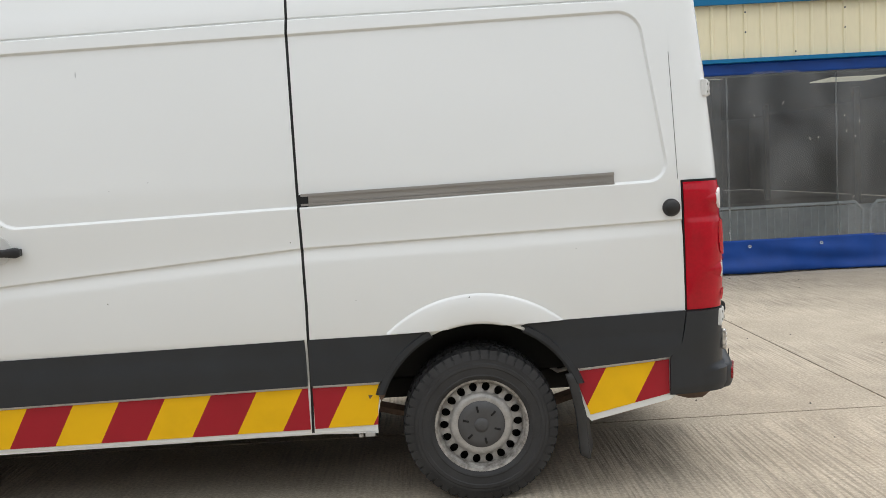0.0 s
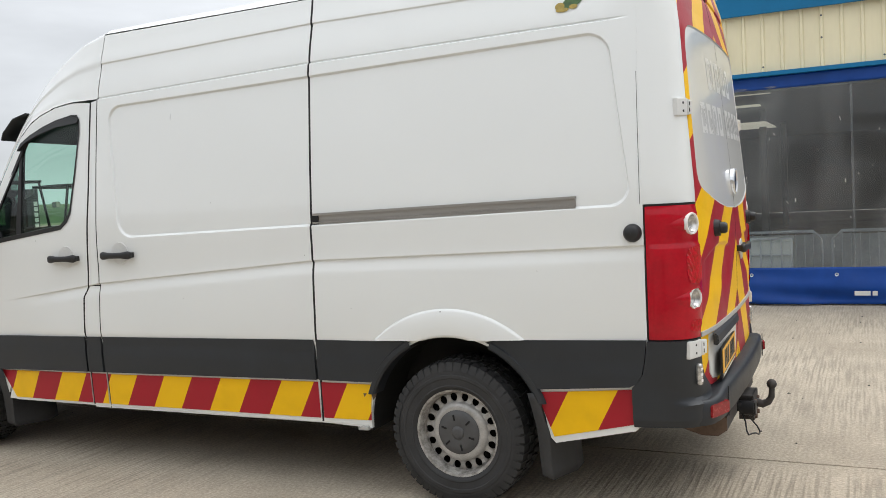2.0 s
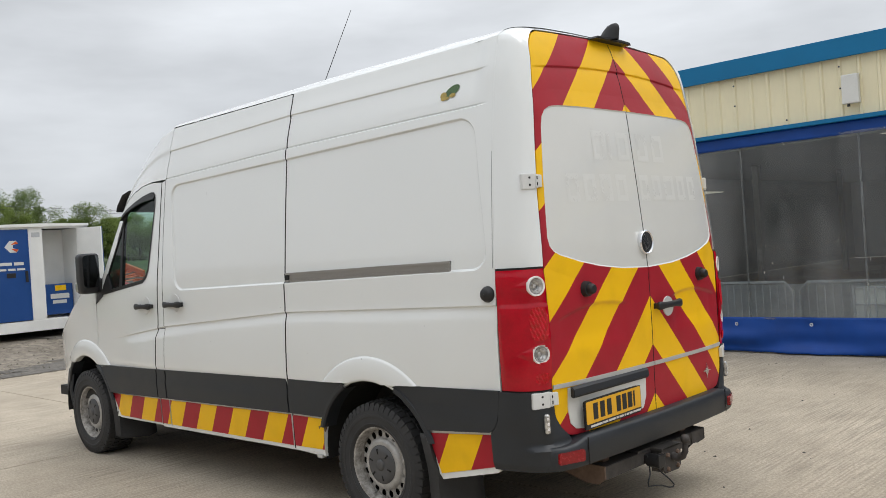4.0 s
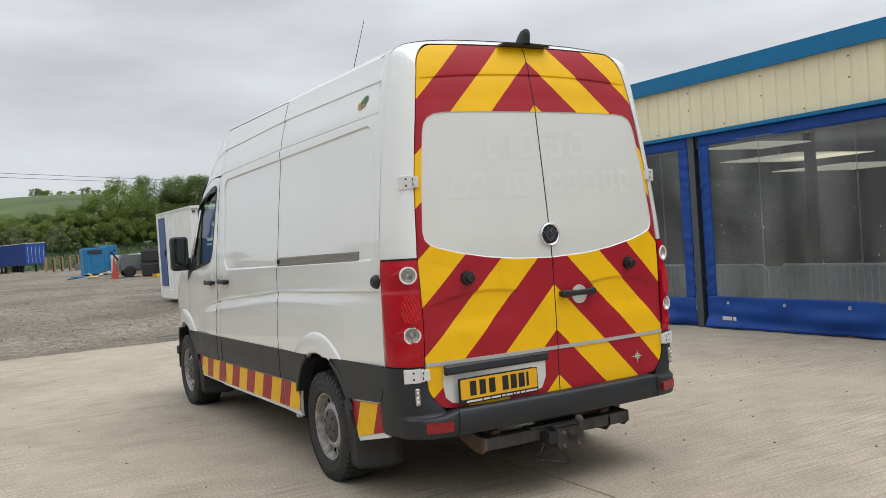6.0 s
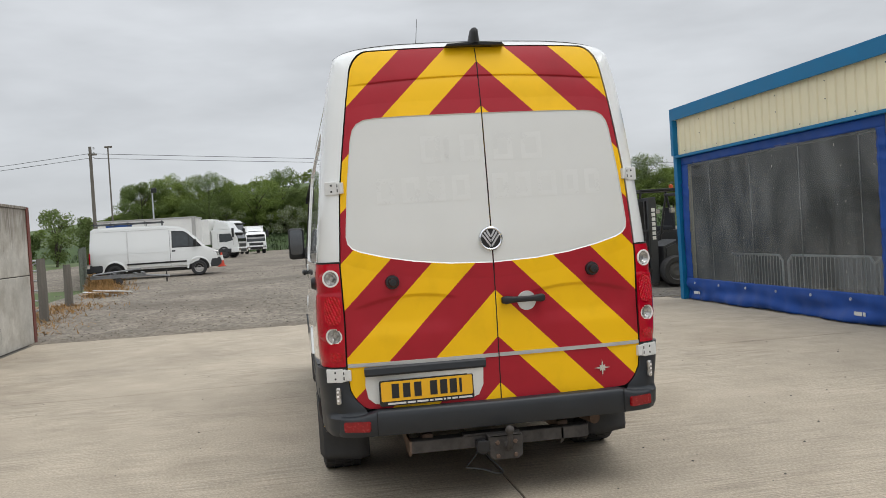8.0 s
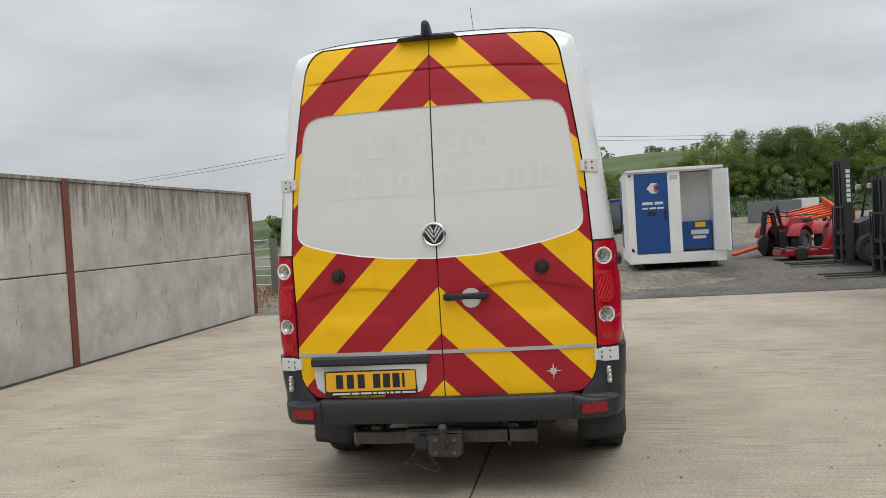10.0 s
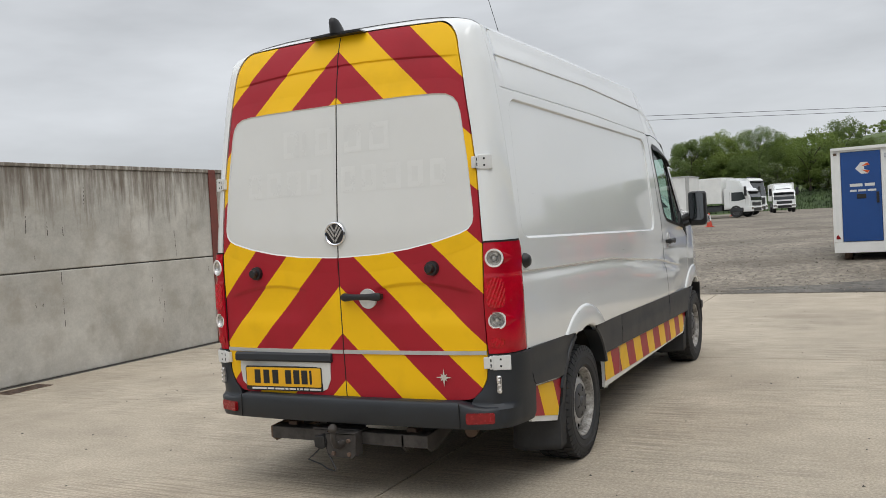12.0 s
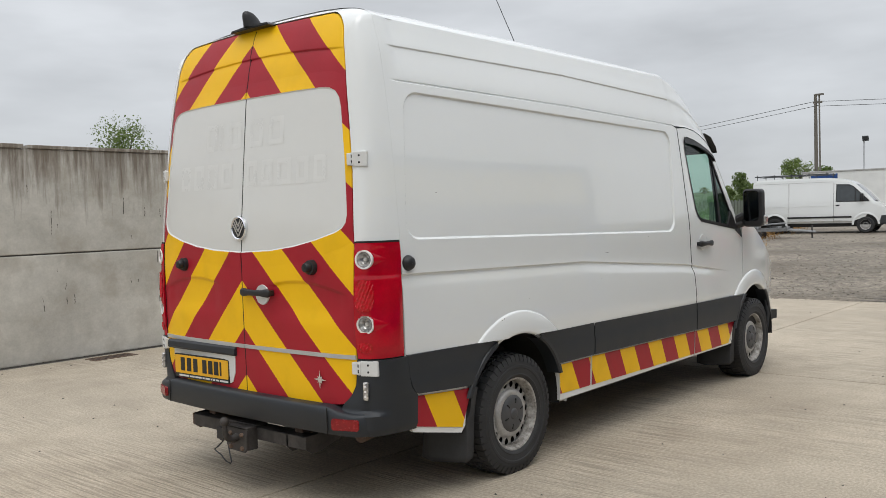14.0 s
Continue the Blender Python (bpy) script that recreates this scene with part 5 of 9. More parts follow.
def roof_point(x, s):
    """s runs from -1 (left edge) over 0 (middle) to 1 (right edge)."""
    q = 1 - abs(s)
    w = side_w(min(x, X_A), 2.52)
    y = w * (1 - float(np.interp(q, RS, RY)))
    full = float(np.interp(q, RS, RZ))
    full += full * (1 - full) * (0.35 * smoothstep(-0.9, -1.6, x))  # fuller shoulders ahead of the tail
    z = 2.52 + (roof_top(x) - 2.52) * full
    z += 0.004 * smoothstep(0.25, 0.6, q) * math.cos(y * 42) * smoothstep(-0.45, -0.7, x) * smoothstep(-3.3, -3.0, x)
    return Vector((x, math.copysign(y, s), z))


bm = sheet([(-3.39, -1), (X_A - 0.019, -1), (X_A - 0.019, 1), (-3.39, 1)], 0.08, 0.02, roof_point)
part("roof", bm, M["white"], van, smooth=True)

CAP = []
for k in range(28):
    z = 2.135 + (2.52 - 2.135) * k / 28
    CAP.append((side_w(-3.39, z), z))
for k in range(41):
    p = roof_point(-3.39, -1 + k / 40)
    CAP.append((-p.y, p.z))
CAP = [(y / CAP[0][0], (z - 2.135) / (CAP[-1][1] - 2.135)) for y, z in CAP]


def cap_point(x, i):
    """Sections of the cab ahead of the roof; i counts along the section from the door's top edge to the middle."""
    zE = curve(x, (-5.6, -5.15, -4.78, -4.5, -4.40, -4.10, -4.03, -3.95, -3.86, -3.74, -3.60, -3.39), (0.90, 1.105, 1.313, 1.362, 1.375, 1.86, 1.962, 2.037, 2.082, 2.119, 2.135, 2.135))
    zT = curve(x, (-5.62, -5.3, -4.80, -4.12, -4.02, -3.90, -3.75, -3.58, -3.39), (1.00, 1.20, 1.40, 2.085, 2.190, 2.315, 2.430, 2.530, 2.588))
    a, b_ = CAP[i]
    yE = side_w(x, zE, x > -3.5)
    if x < -4.0:  # flatter, more bowed sections over the screen and bonnet
        k = smoothstep(-4.0, -4.5, x)
        b_ = b_ * (1 - k) + (1 - max(a, 0.0) ** 2.2) * k
    return Vector((x, yE * a, zE + (zT - zE) * b_))


def cap_sheet(name, x0, x1, step, i0, i1, material, sides=(-1, 1)):
    bm = bmesh.new()
    n = max(1, round((x1 - x0) / step))
    xs_ = [x0 + (x1 - x0) * k / n for k in range(n + 1)]
    for s in sides:
        g = [[bm.verts.new(Vector((p.x, s * p.y, p.z))) for p in (cap_point(x, i) for i in range(i0, i1 + 1))] for x in xs_]
        for a_, b_ in zip(g, g[1:]):
            for k in range(i1 - i0):
                f = (a_[k], b_[k], b_[k + 1], a_[k + 1])
                bm.faces.new(f if s > 0 else f[::-1])
    bmesh.ops.remove_doubles(bm, verts=bm.verts, dist=0.0004)
    bmesh.ops.recalc_face_normals(bm, faces=bm.faces)
    return part(name, bm, material, van, smooth=True)


LASTI = len(CAP) - 1
cap_sheet("cab_roof", -4.10, -3.396, 0.04, 0, LASTI, M["white"])
for s in (-1, 1):
    cap_sheet("screen_pillar", -4.80, -4.10, 0.05, 0, 20, M["white"], sides=(s,))
cap_sheet("windscreen", -4.78, -4.10, 0.05, 20, LASTI, M["glass"]).visible_shadow = False
cap_sheet("bonnet", -5.52, -4.80, 0.06, 0, LASTI, M["white"])
# front face: grille, lamps, bumper
bm = bmesh.new()
box(bm, (-5.60, -0.62, 0.70), (-5.45, 0.62, 0.98), 0.03)
part("grille", bm, M["black"], van)
for s in (-1, 1):
    bm = bmesh.new()
    box(bm, (-5.55, s * 0.66 - 0.12, 0.74), (-5.36, s * 0.66 + 0.12, 0.98), 0.05, 3)
    part("headlamp", bm, M["clear"], van)
plan = [(-5.08, 0.962), (-5.25, 0.928), (-5.40, 0.858), (-5.52, 0.75), (-5.62, 0.58), (-5.68, 0.36), (-5.70, 0.0)]
plan = plan + [(x, -y) for x, y in plan[-2::-1]]
bm = bmesh.new()
g = []
for x, y in plan:
    g.append([bm.verts.new((x + dx, y * (1 - 0.02 * abs(k - 2)), z)) for k, (z, dx) in enumerate(((0.24, 0.05), (0.34, 0.0), (0.50, -0.02), (0.66, -0.005), (0.735, 0.04)))])
for a_, b_ in zip(g, g[1:]):
    for k in range(4):
        bm.faces.new((a_[k], b_[k], b_[k + 1], a_[k + 1]))
ob = part("front_bumper", bm, M["grey"], van, "dark grey front bumper", smooth=True)
ob.modifiers.new("shell", "SOLIDIFY").thickness = 0.02
# sun visor over the screen
bm = bmesh.new()
g = []
for k in range(13):
    y = -0.85 + 1.70 * k / 12
    bow = 0.12 * (1 - (y / 0.85) ** 2)
    g.append([bm.verts.new((x - bow, y, z)) for x, z in ((-4.05, 2.115), (-4.17, 2.09), (-4.27, 2.01), (-4.29, 1.965))])
for a_, b_ in zip(g, g[1:]):
    for k in range(3):
        bm.faces.new((a_[k], b_[k], b_[k + 1], a_[k + 1]))
ob = part("sun_visor", bm, M["black"], van, "black external sun visor", smooth=True)
ob.modifiers.new("shell", "SOLIDIFY").thickness = 0.008

# ---- rear corners, lamps, doors ----
def door_edge(z):
    return float(np.interp(z, *T_DOOR))


def corner(z, t, s, out=0.0, x_a=X_A, w_out=0.0):
    """The rounded rear corner: t = 0 on the flank, 1 at the door's edge."""
    yd = door_edge(z)
    ax, ay = (x_a(z) if callable(x_a) else x_a), side_w(X_A, z, False) + w_out + 0.004 * smoothstep(1.25, 1.1, z)
    bx, by = rear_x(yd, z), yd
    cx, cy = bx - 0.002, ay - 0.008
    u = 1 - t
    x = u ** 3 * ax + 3 * u * u * t * (ax * 0.35 + cx * 0.65) + 3 * u * t * t * cx + t ** 3 * bx
    y = u ** 3 * ay + 3 * u * u * t * ay + 3 * u * t * t * (cy * 0.72 + by * 0.28) + t ** 3 * by
    n = Vector((t, u, 0)).normalized() * (out(z, t) if callable(out) else out)
    return Vector((x + n.x, s * (y + n.y), z))


def corner_sheet(name, z0, z1, dz, material, parent, s, t0=0.0, t1=1.0, out=0.0, label="", lip=0.012, **kw):
    bm = sheet([(t0, z0), (t1, z0), (t1, z1), (t0, z1)], 0.05 if dz > 0.015 else 0.025, dz, lambda u, v: corner(v, u, s, out, **kw), lambda u, v: corner(v, u, s, (lambda z, t: out(z, t) - lip) if callable(out) else out - lip, **kw))
    bmesh.ops.recalc_face_normals(bm, faces=bm.faces)
    return part(name, bm, material, parent, label, smooth=True)


def lamp_swell(z, t):
    """The moulded sections of the tail lamp: a flat head, and a fuller body below a crease."""
    body = smoothstep(1.215, 1.203, z) * smoothstep(0.83, 0.87, z)
    return 0.003 + 0.009 * body * (1 - 0.35 * ((z - 1.04) / 0.17) ** 2) * smoothstep(0.0, 0.10, t) + 0.004 * smoothstep(1.225, 1.30, z) * smoothstep(1.376, 1.33, z)


def bumper_swell(z, t):
    """The bumper corner flares outwards below a rounded shoulder."""
    return 0.004 + 0.027 * smoothstep(0.28, 0.62, t) * smoothstep(0.552, 0.530, z) + 0.008 * smoothstep(0.1, 0.5, t) * smoothstep(0.66, 0.57, z) - 0.012 * smoothstep(0.465, 0.430, z)


# the loop round the doors above the lamps, over the roof
loopA, loopB = [], []
for k in range(34):
    z = 1.385 + (2.52 - 1.385) * k / 34
    loopA.append(Vector((X_A - 0.025, side_w(X_A - 0.025, z, False) - 0.0006, z)))
for k in range(41):
    p = roof_point(X_A, 1 - k / 40)
    loopA.append(Vector((X_A - 0.025, p.y, p.z - 0.0006)))
Z_T = 2.562
for k in range(34):
    z = 1.385 + (2.40 - 1.385) * k / 33
    loopB.append((door_edge(z), z))
rc = 0.10
for k in range(1, 16):
    a = radians(90 * k / 15)
    y0 = door_edge(2.40)
    loopB.append((y0 - 0.022 - rc + rc * math.cos(a) + 0.022 * (1 - k / 15), 2.40 + (Z_T - 0.012 - 2.40) * math.sin(a)))
y1 = loopB[-1][0]
for k in range(1, 27):
    loopB.append((y1 * (1 - k / 26), Z_T - 0.012 * (1 - k / 26) ** 2))
bm = bmesh.new()
for s in (-1, 1):
    g = []
    for a_, (yb, zb) in zip(loopA, loopB):
        b_ = Vector((rear_x(yb, zb) + 0.003, yb + 0.003, zb + (0.003 if zb > 2.4 else 0)))
        roofish = smoothstep(2.50, 2.62, a_.z)
        c = Vector((b_.x - 0.02 - 0.05 * roofish, a_.y - 0.004, a_.z - 0.012 * roofish))
        row = []
        for k in range(9):
            t = k / 8
            u = 1 - t
            p = a_ * u ** 3 + (a_ * 0.4 + c * 0.6) * (3 * u * u * t) + (c * 0.75 + b_ * 0.25) * (3 * u * t * t) + b_ * t ** 3
            row.append(bm.verts.new((p.x, s * p.y, p.z)))
        q = b_ + Vector((-0.03, 0.0, 0.0))
        row.append(bm.verts.new((q.x, s * q.y, q.z)))
        g.append(row)
    for r0, r1 in zip(g, g[1:]):
        for k in range(9):
            bm.faces.new((r0[k], r0[k + 1], r1[k + 1], r1[k]))
bmesh.ops.recalc_face_normals(bm, faces=bm.faces)
part("rear_frame", bm, M["white"], van, smooth=True)
part("rear_seal", boxes(((-0.30, -0.80, 0.56), (-0.24, 0.80, 2.50))), M["gap"], van)
bm = bmesh.new()
for s in (-1, 1):
    g = [[bm.verts.new((rear_x(yb, zb) - 0.022, s * (yb + 0.02 - dd), zb + (0.003 - dd if zb > 2.4 else 0))) for dd in (0.0, 0.06)] for yb, zb in [(door_edge(0.56 + k * 0.06), 0.56 + k * 0.06) for k in range(14)] + loopB]
    for r0, r1 in zip(g, g[1:]):
        bm.faces.new((r0[0], r0[1], r1[1], r1[0]))
part("door_seal", bm, M["gap"], van)

rear_doors = {}
for s in (-1, 1):
    edge = [(door_edge(z) - 0.005, z) for z in (0.585, 0.60, 0.62, 0.65, 0.68, 0.72, 0.76, 0.80)] + [(door_edge(z) - 0.005, z) for z in np.linspace(0.86, 1.36, 9)] + [(y - 0.005, z - (0.004 if z > 2.4 else 0)) for y, z in loopB[:-1]]
    o = [(0.003, 0.566), (0.70, 0.572), (0.735, 0.576)] + edge + [(0.003, Z_T - 0.004)]
    bm = sheet([(s * y, z) for y, z in o], 0.025, 0.0125, lambda u, v: Vector((rear_x(u, v), u, v)), lambda u, v: Vector((rear_x(u, v) - 0.03, u, v)), more_v=[*np.arange(2.335, 2.40, 0.003), *np.arange(1.09, 1.195, 0.004)])
    bmesh.ops.recalc_face_normals(bm, faces=bm.faces)
    rd = rear_doors[s] = part("rear_door", bm, M["chev"], van, "rear door covered in red and yellow chevron vinyl", smooth=True)
    # blanked-out window
    w = [(0.004, 2.166), (0.45, 2.164), (0.60, 2.160), (0.665, 2.152), (0.705, 2.132), (0.728, 2.10), (0.742, 2.05), (0.775, 1.80), (0.797, 1.56), (0.800, 1.515), (0.793, 1.478), (0.772, 1.452), (0.73, 1.432), (0.60, 1.396), (0.437, 1.364), (0.25, 1.342), (0.004, 1.332)]
    bm = sheet([(s * y, z) for y, z in w], 0.025, 0.025, lambda u, v: Vector((rear_x(u, v) + 0.0015, u, v)), lambda u, v: Vector((rear_x(u, v) - 0.004, u * 1.004 if abs(u) > 0.02 else u, v)))
    bmesh.ops.recalc_face_normals(bm, faces=bm.faces)
    pane = part("blanked_window", bm, M["panel"], rd, "white blanked-out window panel", smooth=True)
    dense = []
    for (ya, za), (yb, zb) in zip(w, w[1:]):
        n_ = max(1, int(math.hypot(yb - ya, zb - za) / 0.02))
        dense += [(ya + (yb - ya) * k / n_, za + (zb - za) * k / n_) for k in range(n_)]
    dense.append(w[-1])
    for nm, section, mt in (("window_lip", ((-0.003, 0.0017), (0.0035, 0.0070)), "panel"), ("vinyl_edge", ((0.0035, 0.0070), (0.010, 0.0066), (0.040, 0.0038), (0.085, 0.0006)), "chev")):
        bm = bmesh.new()
        g = []
        for k, (y, z) in enumerate(dense):
            (ya, za), (yb, zb) = dense[max(0, k - 1)], dense[min(len(dense) - 1, k + 1)]
            n2 = Vector((-(zb - za), yb - ya)).normalized()
            row = []
            for o, h in section:
                zo = z + n2.y * o
                yo = max(0.004, min(y + n2.x * o, door_edge(zo) - 0.007))
                row.append(bm.verts.new((rear_x(yo, zo) + (h if yo == y + n2.x * o else min(h, 0.0012)), s * yo, zo)))
            g.append(row)
        for a_, b_ in zip(g, g[1:]):
            for k in range(len(a_) - 1):
                bm.faces.new((a_[k], b_[k], b_[k + 1], a_[k + 1]))
        facing(bm, (1, 0, 0))
        part(nm, bm, M[mt], rd, smooth=True)
    # greyed strip
    bm = sheet([(s * 0.004, 0.806), (s * (door_edge(0.81) - 0.006), 0.806), (s * (door_edge(0.81) - 0.006), 0.826), (s * 0.004, 0.826)], 0.08, 0.02, lambda u, v: Vector((rear_x(u, v) + 0.007, u, v)), lambda u, v: Vector((rear_x(u, v) - 0.004, u, v)))
    bmesh.ops.recalc_face_normals(bm, faces=bm.faces)
    part("trim_strip", bm, M["trim"], rd, "dull grey trim strip")
    # door stop
    bm = bmesh.new()
    lathe(bm, [(0.001, 0.058), (0.020, 0.056), (0.026, 0.046), (0.026, 0.028), (0.036, 0.026), (0.040, 0.0)], n=24, axis="x", at=(rear_x(0.57, 1.257) - 0.004, s * 0.568, 1.257))
    part("door_stop", bm, M["black"], rd, smooth=True)
    # hinges
    for z in (1.787, 0.765):
        yh = door_edge(z)
        hg = part("hinge", bmesh.new(), M["hinge"], rd, "white painted hinge")
        n_out = Vector((0.75, s * 0.66, 0)).normalized()
        p1, p2 = corner(z, 0.55, s, 0.006, w_out=0.02 if z < 1 else 0.0), Vector((rear_x(yh - 0.015, z) + 0.012, s * (yh - 0.018), z))
        mid = (p1 + p2) / 2
        along = (p2 - p1).normalized()
        rot = Matrix((along, along.cross(Vector((0, 0, 1))) * -1, Vector((0, 0, 1)))).transposed().to_4x4()
        L = (p2 - p1).length / 2
        for nm, lo_, hi_, bv, mt in (("leaf", (-L, -0.012, -0.038), (L * 0.35, 0.012, 0.038), 0.006, "hinge"), ("knuckle", (L * 0.3, -0.018, -0.034), (L * 0.62, 0.018, 0.034), 0.010, "hinge"), ("leaf", (L * 0.6, -0.010, -0.030), (L, 0.012, 0.030), 0.005, "hinge"), ("bolt", (-L * 0.34, 0.0, 0.011), (-L * 0.34 + 0.012, 0.0145, 0.023), 0.005, "black"), ("bolt", (-L * 0.34, 0.0, -0.023), (-L * 0.34 + 0.012, 0.0145, -0.011), 0.005, "black"), ("slot", (L * 0.42, 0.010, -0.022), (L * 0.52, 0.0188, -0.004), 0.002, "black"), ("slot", (L * 0.42, 0.010, 0.006), (L * 0.52, 0.0188, 0.022), 0.002, "black")):
            bm = bmesh.new()
            sgn = 1 if (rot @ Vector((0, 1, 0))).dot(n_out) > 0 else -1
            if sgn < 0:
                lo_, hi_ = (lo_[0], -hi_[1], lo_[2]), (hi_[0], -lo_[1], hi_[2])
            box(bm, lo_, hi_, bv, 2, Matrix.Translation(mid) @ rot)
            part(nm, bm, M[mt], hg)

    # tail lamp
    lamp = corner_sheet("tail_lamp", 0.812, 1.376, 0.010, M["lens"], van, s, 0.015, 0.985, lamp_swell, "red tail lamp cluster with two clear lenses", w_out=0.003)
    corner_sheet("lamp_gasket", 0.803, 1.386, 0.012, M["gap"], lamp, s, 0.0, 1.0, 0.001)
    for ob in [lamp] + list(lamp.children):
        bm = bmesh.new()
        bm.from_mesh(ob.data)
        for z in (1.296, 0.980):
            c0, nrm = corner(z, 0.76, s, 0.002, w_out=0.003), Vector((0.93, s * 0.36, 0.0)).normalized()
            gone = []
            for f in bm.faces:
                d = f.calc_center_median() - c0
                if (d - nrm * d.dot(nrm)).length < 0.042:
                    gone.append(f)
            bmesh.ops.delete(bm, geom=gone, context="FACES")
        bm.to_mesh(ob.data)
        bm.free()
    # brighter mottled red stands in for the reflector's glow behind the lens
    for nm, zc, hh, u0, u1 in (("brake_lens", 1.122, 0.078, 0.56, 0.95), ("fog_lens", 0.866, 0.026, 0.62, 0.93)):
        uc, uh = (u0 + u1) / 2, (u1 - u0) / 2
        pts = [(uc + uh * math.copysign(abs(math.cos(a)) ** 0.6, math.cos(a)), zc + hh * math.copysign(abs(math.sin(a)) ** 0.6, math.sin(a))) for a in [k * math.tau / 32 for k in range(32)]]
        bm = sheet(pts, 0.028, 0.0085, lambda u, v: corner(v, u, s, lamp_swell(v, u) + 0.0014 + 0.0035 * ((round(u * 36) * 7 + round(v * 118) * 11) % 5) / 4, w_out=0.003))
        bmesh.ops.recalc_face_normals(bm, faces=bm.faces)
        part(nm, bm, M["lens_glow"], lamp, "faceted red lens with the reflector's glow put into its colour")
    for z in (1.296, 0.980):
        # moulded teardrop fairing behind the round lens
        def drop(u, v, z=z):
            k = smoothstep(0.22, 0.80, u)
            h = 0.004 + 0.050 * k
            return corner(v, u, s, lamp_swell(v, u) - 0.0005 + 0.014 * k * max(0.0, 1 - ((v - z) / h) ** 2), w_out=0.003)
        pts = [(0.22, z - 0.003), (0.45, z - 0.020), (0.62, z - 0.038), (0.80, z - 0.053), (0.80, z + 0.053), (0.62, z + 0.038), (0.45, z + 0.020), (0.22, z + 0.003)]
        bm = sheet(pts, 0.04, 0.007, drop)
        bmesh.ops.recalc_face_normals(bm, faces=bm.faces)
        c0 = corner(z, 0.76, s, 0.002, w_out=0.003)
        bmesh.ops.delete(bm, geom=[v for v in bm.verts if math.hypot(v.co.y - c0.y, v.co.z - z) < 0.044], context="VERTS")
        part("lens_fairing", bm, M["lens"], lamp, smooth=True)
        nrm = Vector((0.93, s * 0.36, 0.0)).normalized()
        turn_m = Matrix.Translation(c0 - nrm * 0.007) @ Vector((1, 0, 0)).rotation_difference(nrm).to_matrix().to_4x4()
        bm = bmesh.new()
        lathe(bm, [(0.0375, 0.008), (0.0385, 0.013), (0.0450, 0.0143), (0.0475, 0.011), (0.0485, -0.02)], n=40, axis="x")
        bmesh.ops.transform(bm, matrix=turn_m, verts=bm.verts)
        part("lens_rim", bm, M["lens_ring"], lamp, "pale ring", smooth=True)
        bm = bmesh.new()
        lathe(bm, [(0.0005, -0.006), (0.009, -0.007), (0.011, -0.014), (0.016, -0.020), (0.019, -0.017), (0.020, -0.014), (0.025, -0.010), (0.026, -0.007), (0.032, 0.000), (0.033, 0.001), (0.0390, 0.011)], n=40, axis="x")
        bmesh.ops.transform(bm, matrix=turn_m, verts=bm.verts)
        part("clear_lens", bm, M["clear"], lamp, "clear round lens", smooth=False)

    # bumper corner
    bc = corner_sheet("bumper_corner", 0.430, 0.806, 0.0125, M["grey"], van, s, 0.0, 1.0, bumper_swell, "dark grey plastic bumper corner", x_a=lambda z: curve(z, (0.60, 0.612, 0.63, 0.665, 0.72, 0.811), (-0.309, -0.303, -0.281, -0.258, -0.246, -0.233)), w_out=0.022, lip=0.03)
    c0 = corner(0.655, 0.76, s, 0.012, w_out=0.02)
    bm = bmesh.new()
    box(bm, (-0.013, -0.0135, -0.047), (0.013, 0.0135, 0.047), 0.0125, 4, Matrix.Translation(c0) @ pose(0, 0, 0, 0, 0, s * 26))
    pl = part("position_lamp", bm, M["clear"], bc, "small clear side lamp", smooth=True)
    for dz in (-0.024, 0.0, 0.024):
        bm = bmesh.new()
        box(bm, (0.010, -0.006, dz - 0.006), (0.0150, 0.006, dz + 0.006), 0.003, 2, Matrix.Translation(c0) @ pose(0, 0, 0, 0, 0, s * 26))
        part("lamp_diode", bm, M["lens_ring"], pl)

bm = bmesh.new()
zs_ = list(np.arange(0.568, 2.556, 0.02))
prism(bm, [(rear_x(0, z) - 0.02, z) for z in zs_] + [(rear_x(0, z) + (0.0015 if 1.33 < z < 2.16 else 0.0005), z) for z in zs_[::-1]], -0.003, 0.003, axis="y")
part("centre_seal", bm, M["gap"], van)

# number plate bay on the left door
ld = rear_doors[-1]
bay = [(-0.742, 0.80), (-0.748, 0.70), (-0.735, 0.63), (-0.70, 0.60), (-0.62, 0.588), (-0.17, 0.588), (-0.125, 0.605), (-0.098, 0.66), (-0.092, 0.80)]
bm = sheet(bay, 0.06, 0.05, lambda u, v: Vector((rear_x(u, v) + 0.004, u, v)), lambda u, v: Vector((rear_x(u, v) - 0.002, u, v)))
bmesh.ops.recalc_face_normals(bm, faces=bm.faces)
part("plate_bay", bm, M["white_dull"], ld, "white painted plate bay", smooth=True)
bm = bmesh.new()
prism(bm, [(rear_x(-0.4, 0.78) + dx, z) for dx, z in ((0.0, 0.758), (0.016, 0.754), (0.024, 0.765), (0.021, 0.795), (0.010, 0.806), (0.0, 0.806))], -0.752, -0.078, axis="y", bevel=0.004)
part("plate_lamp_bar", bm, M["grey"], ld, "dark grey plate lamp and grip bar")
tilt = Matrix.Translation((rear_x(-0.415, 0.66) + 0.016, -0.415, 0.657)) @ pose(0, 0, 0, 0, 0, 1.6)
plate = part("number_plate", bmesh.new(), M["black"], ld, "yellow number plate in a black frame")
bm = bmesh.new()
prism(bm, rounded(-0.263, -0.070, 0.263, 0.070, 0.012), -0.008, 0.004, axis="x", bevel=0.003)
bmesh.ops.transform(bm, matrix=tilt, verts=bm.verts)
part("plate_frame", bm, M["black"], plate)
bm = bmesh.new()
prism(bm, rounded(-0.254, -0.044, 0.254, 0.063, 0.008), 0.004, 0.0065, axis="x")
bmesh.ops.transform(bm, matrix=tilt, verts=bm.verts)
part("plate_face", bm, M["plate"], plate)
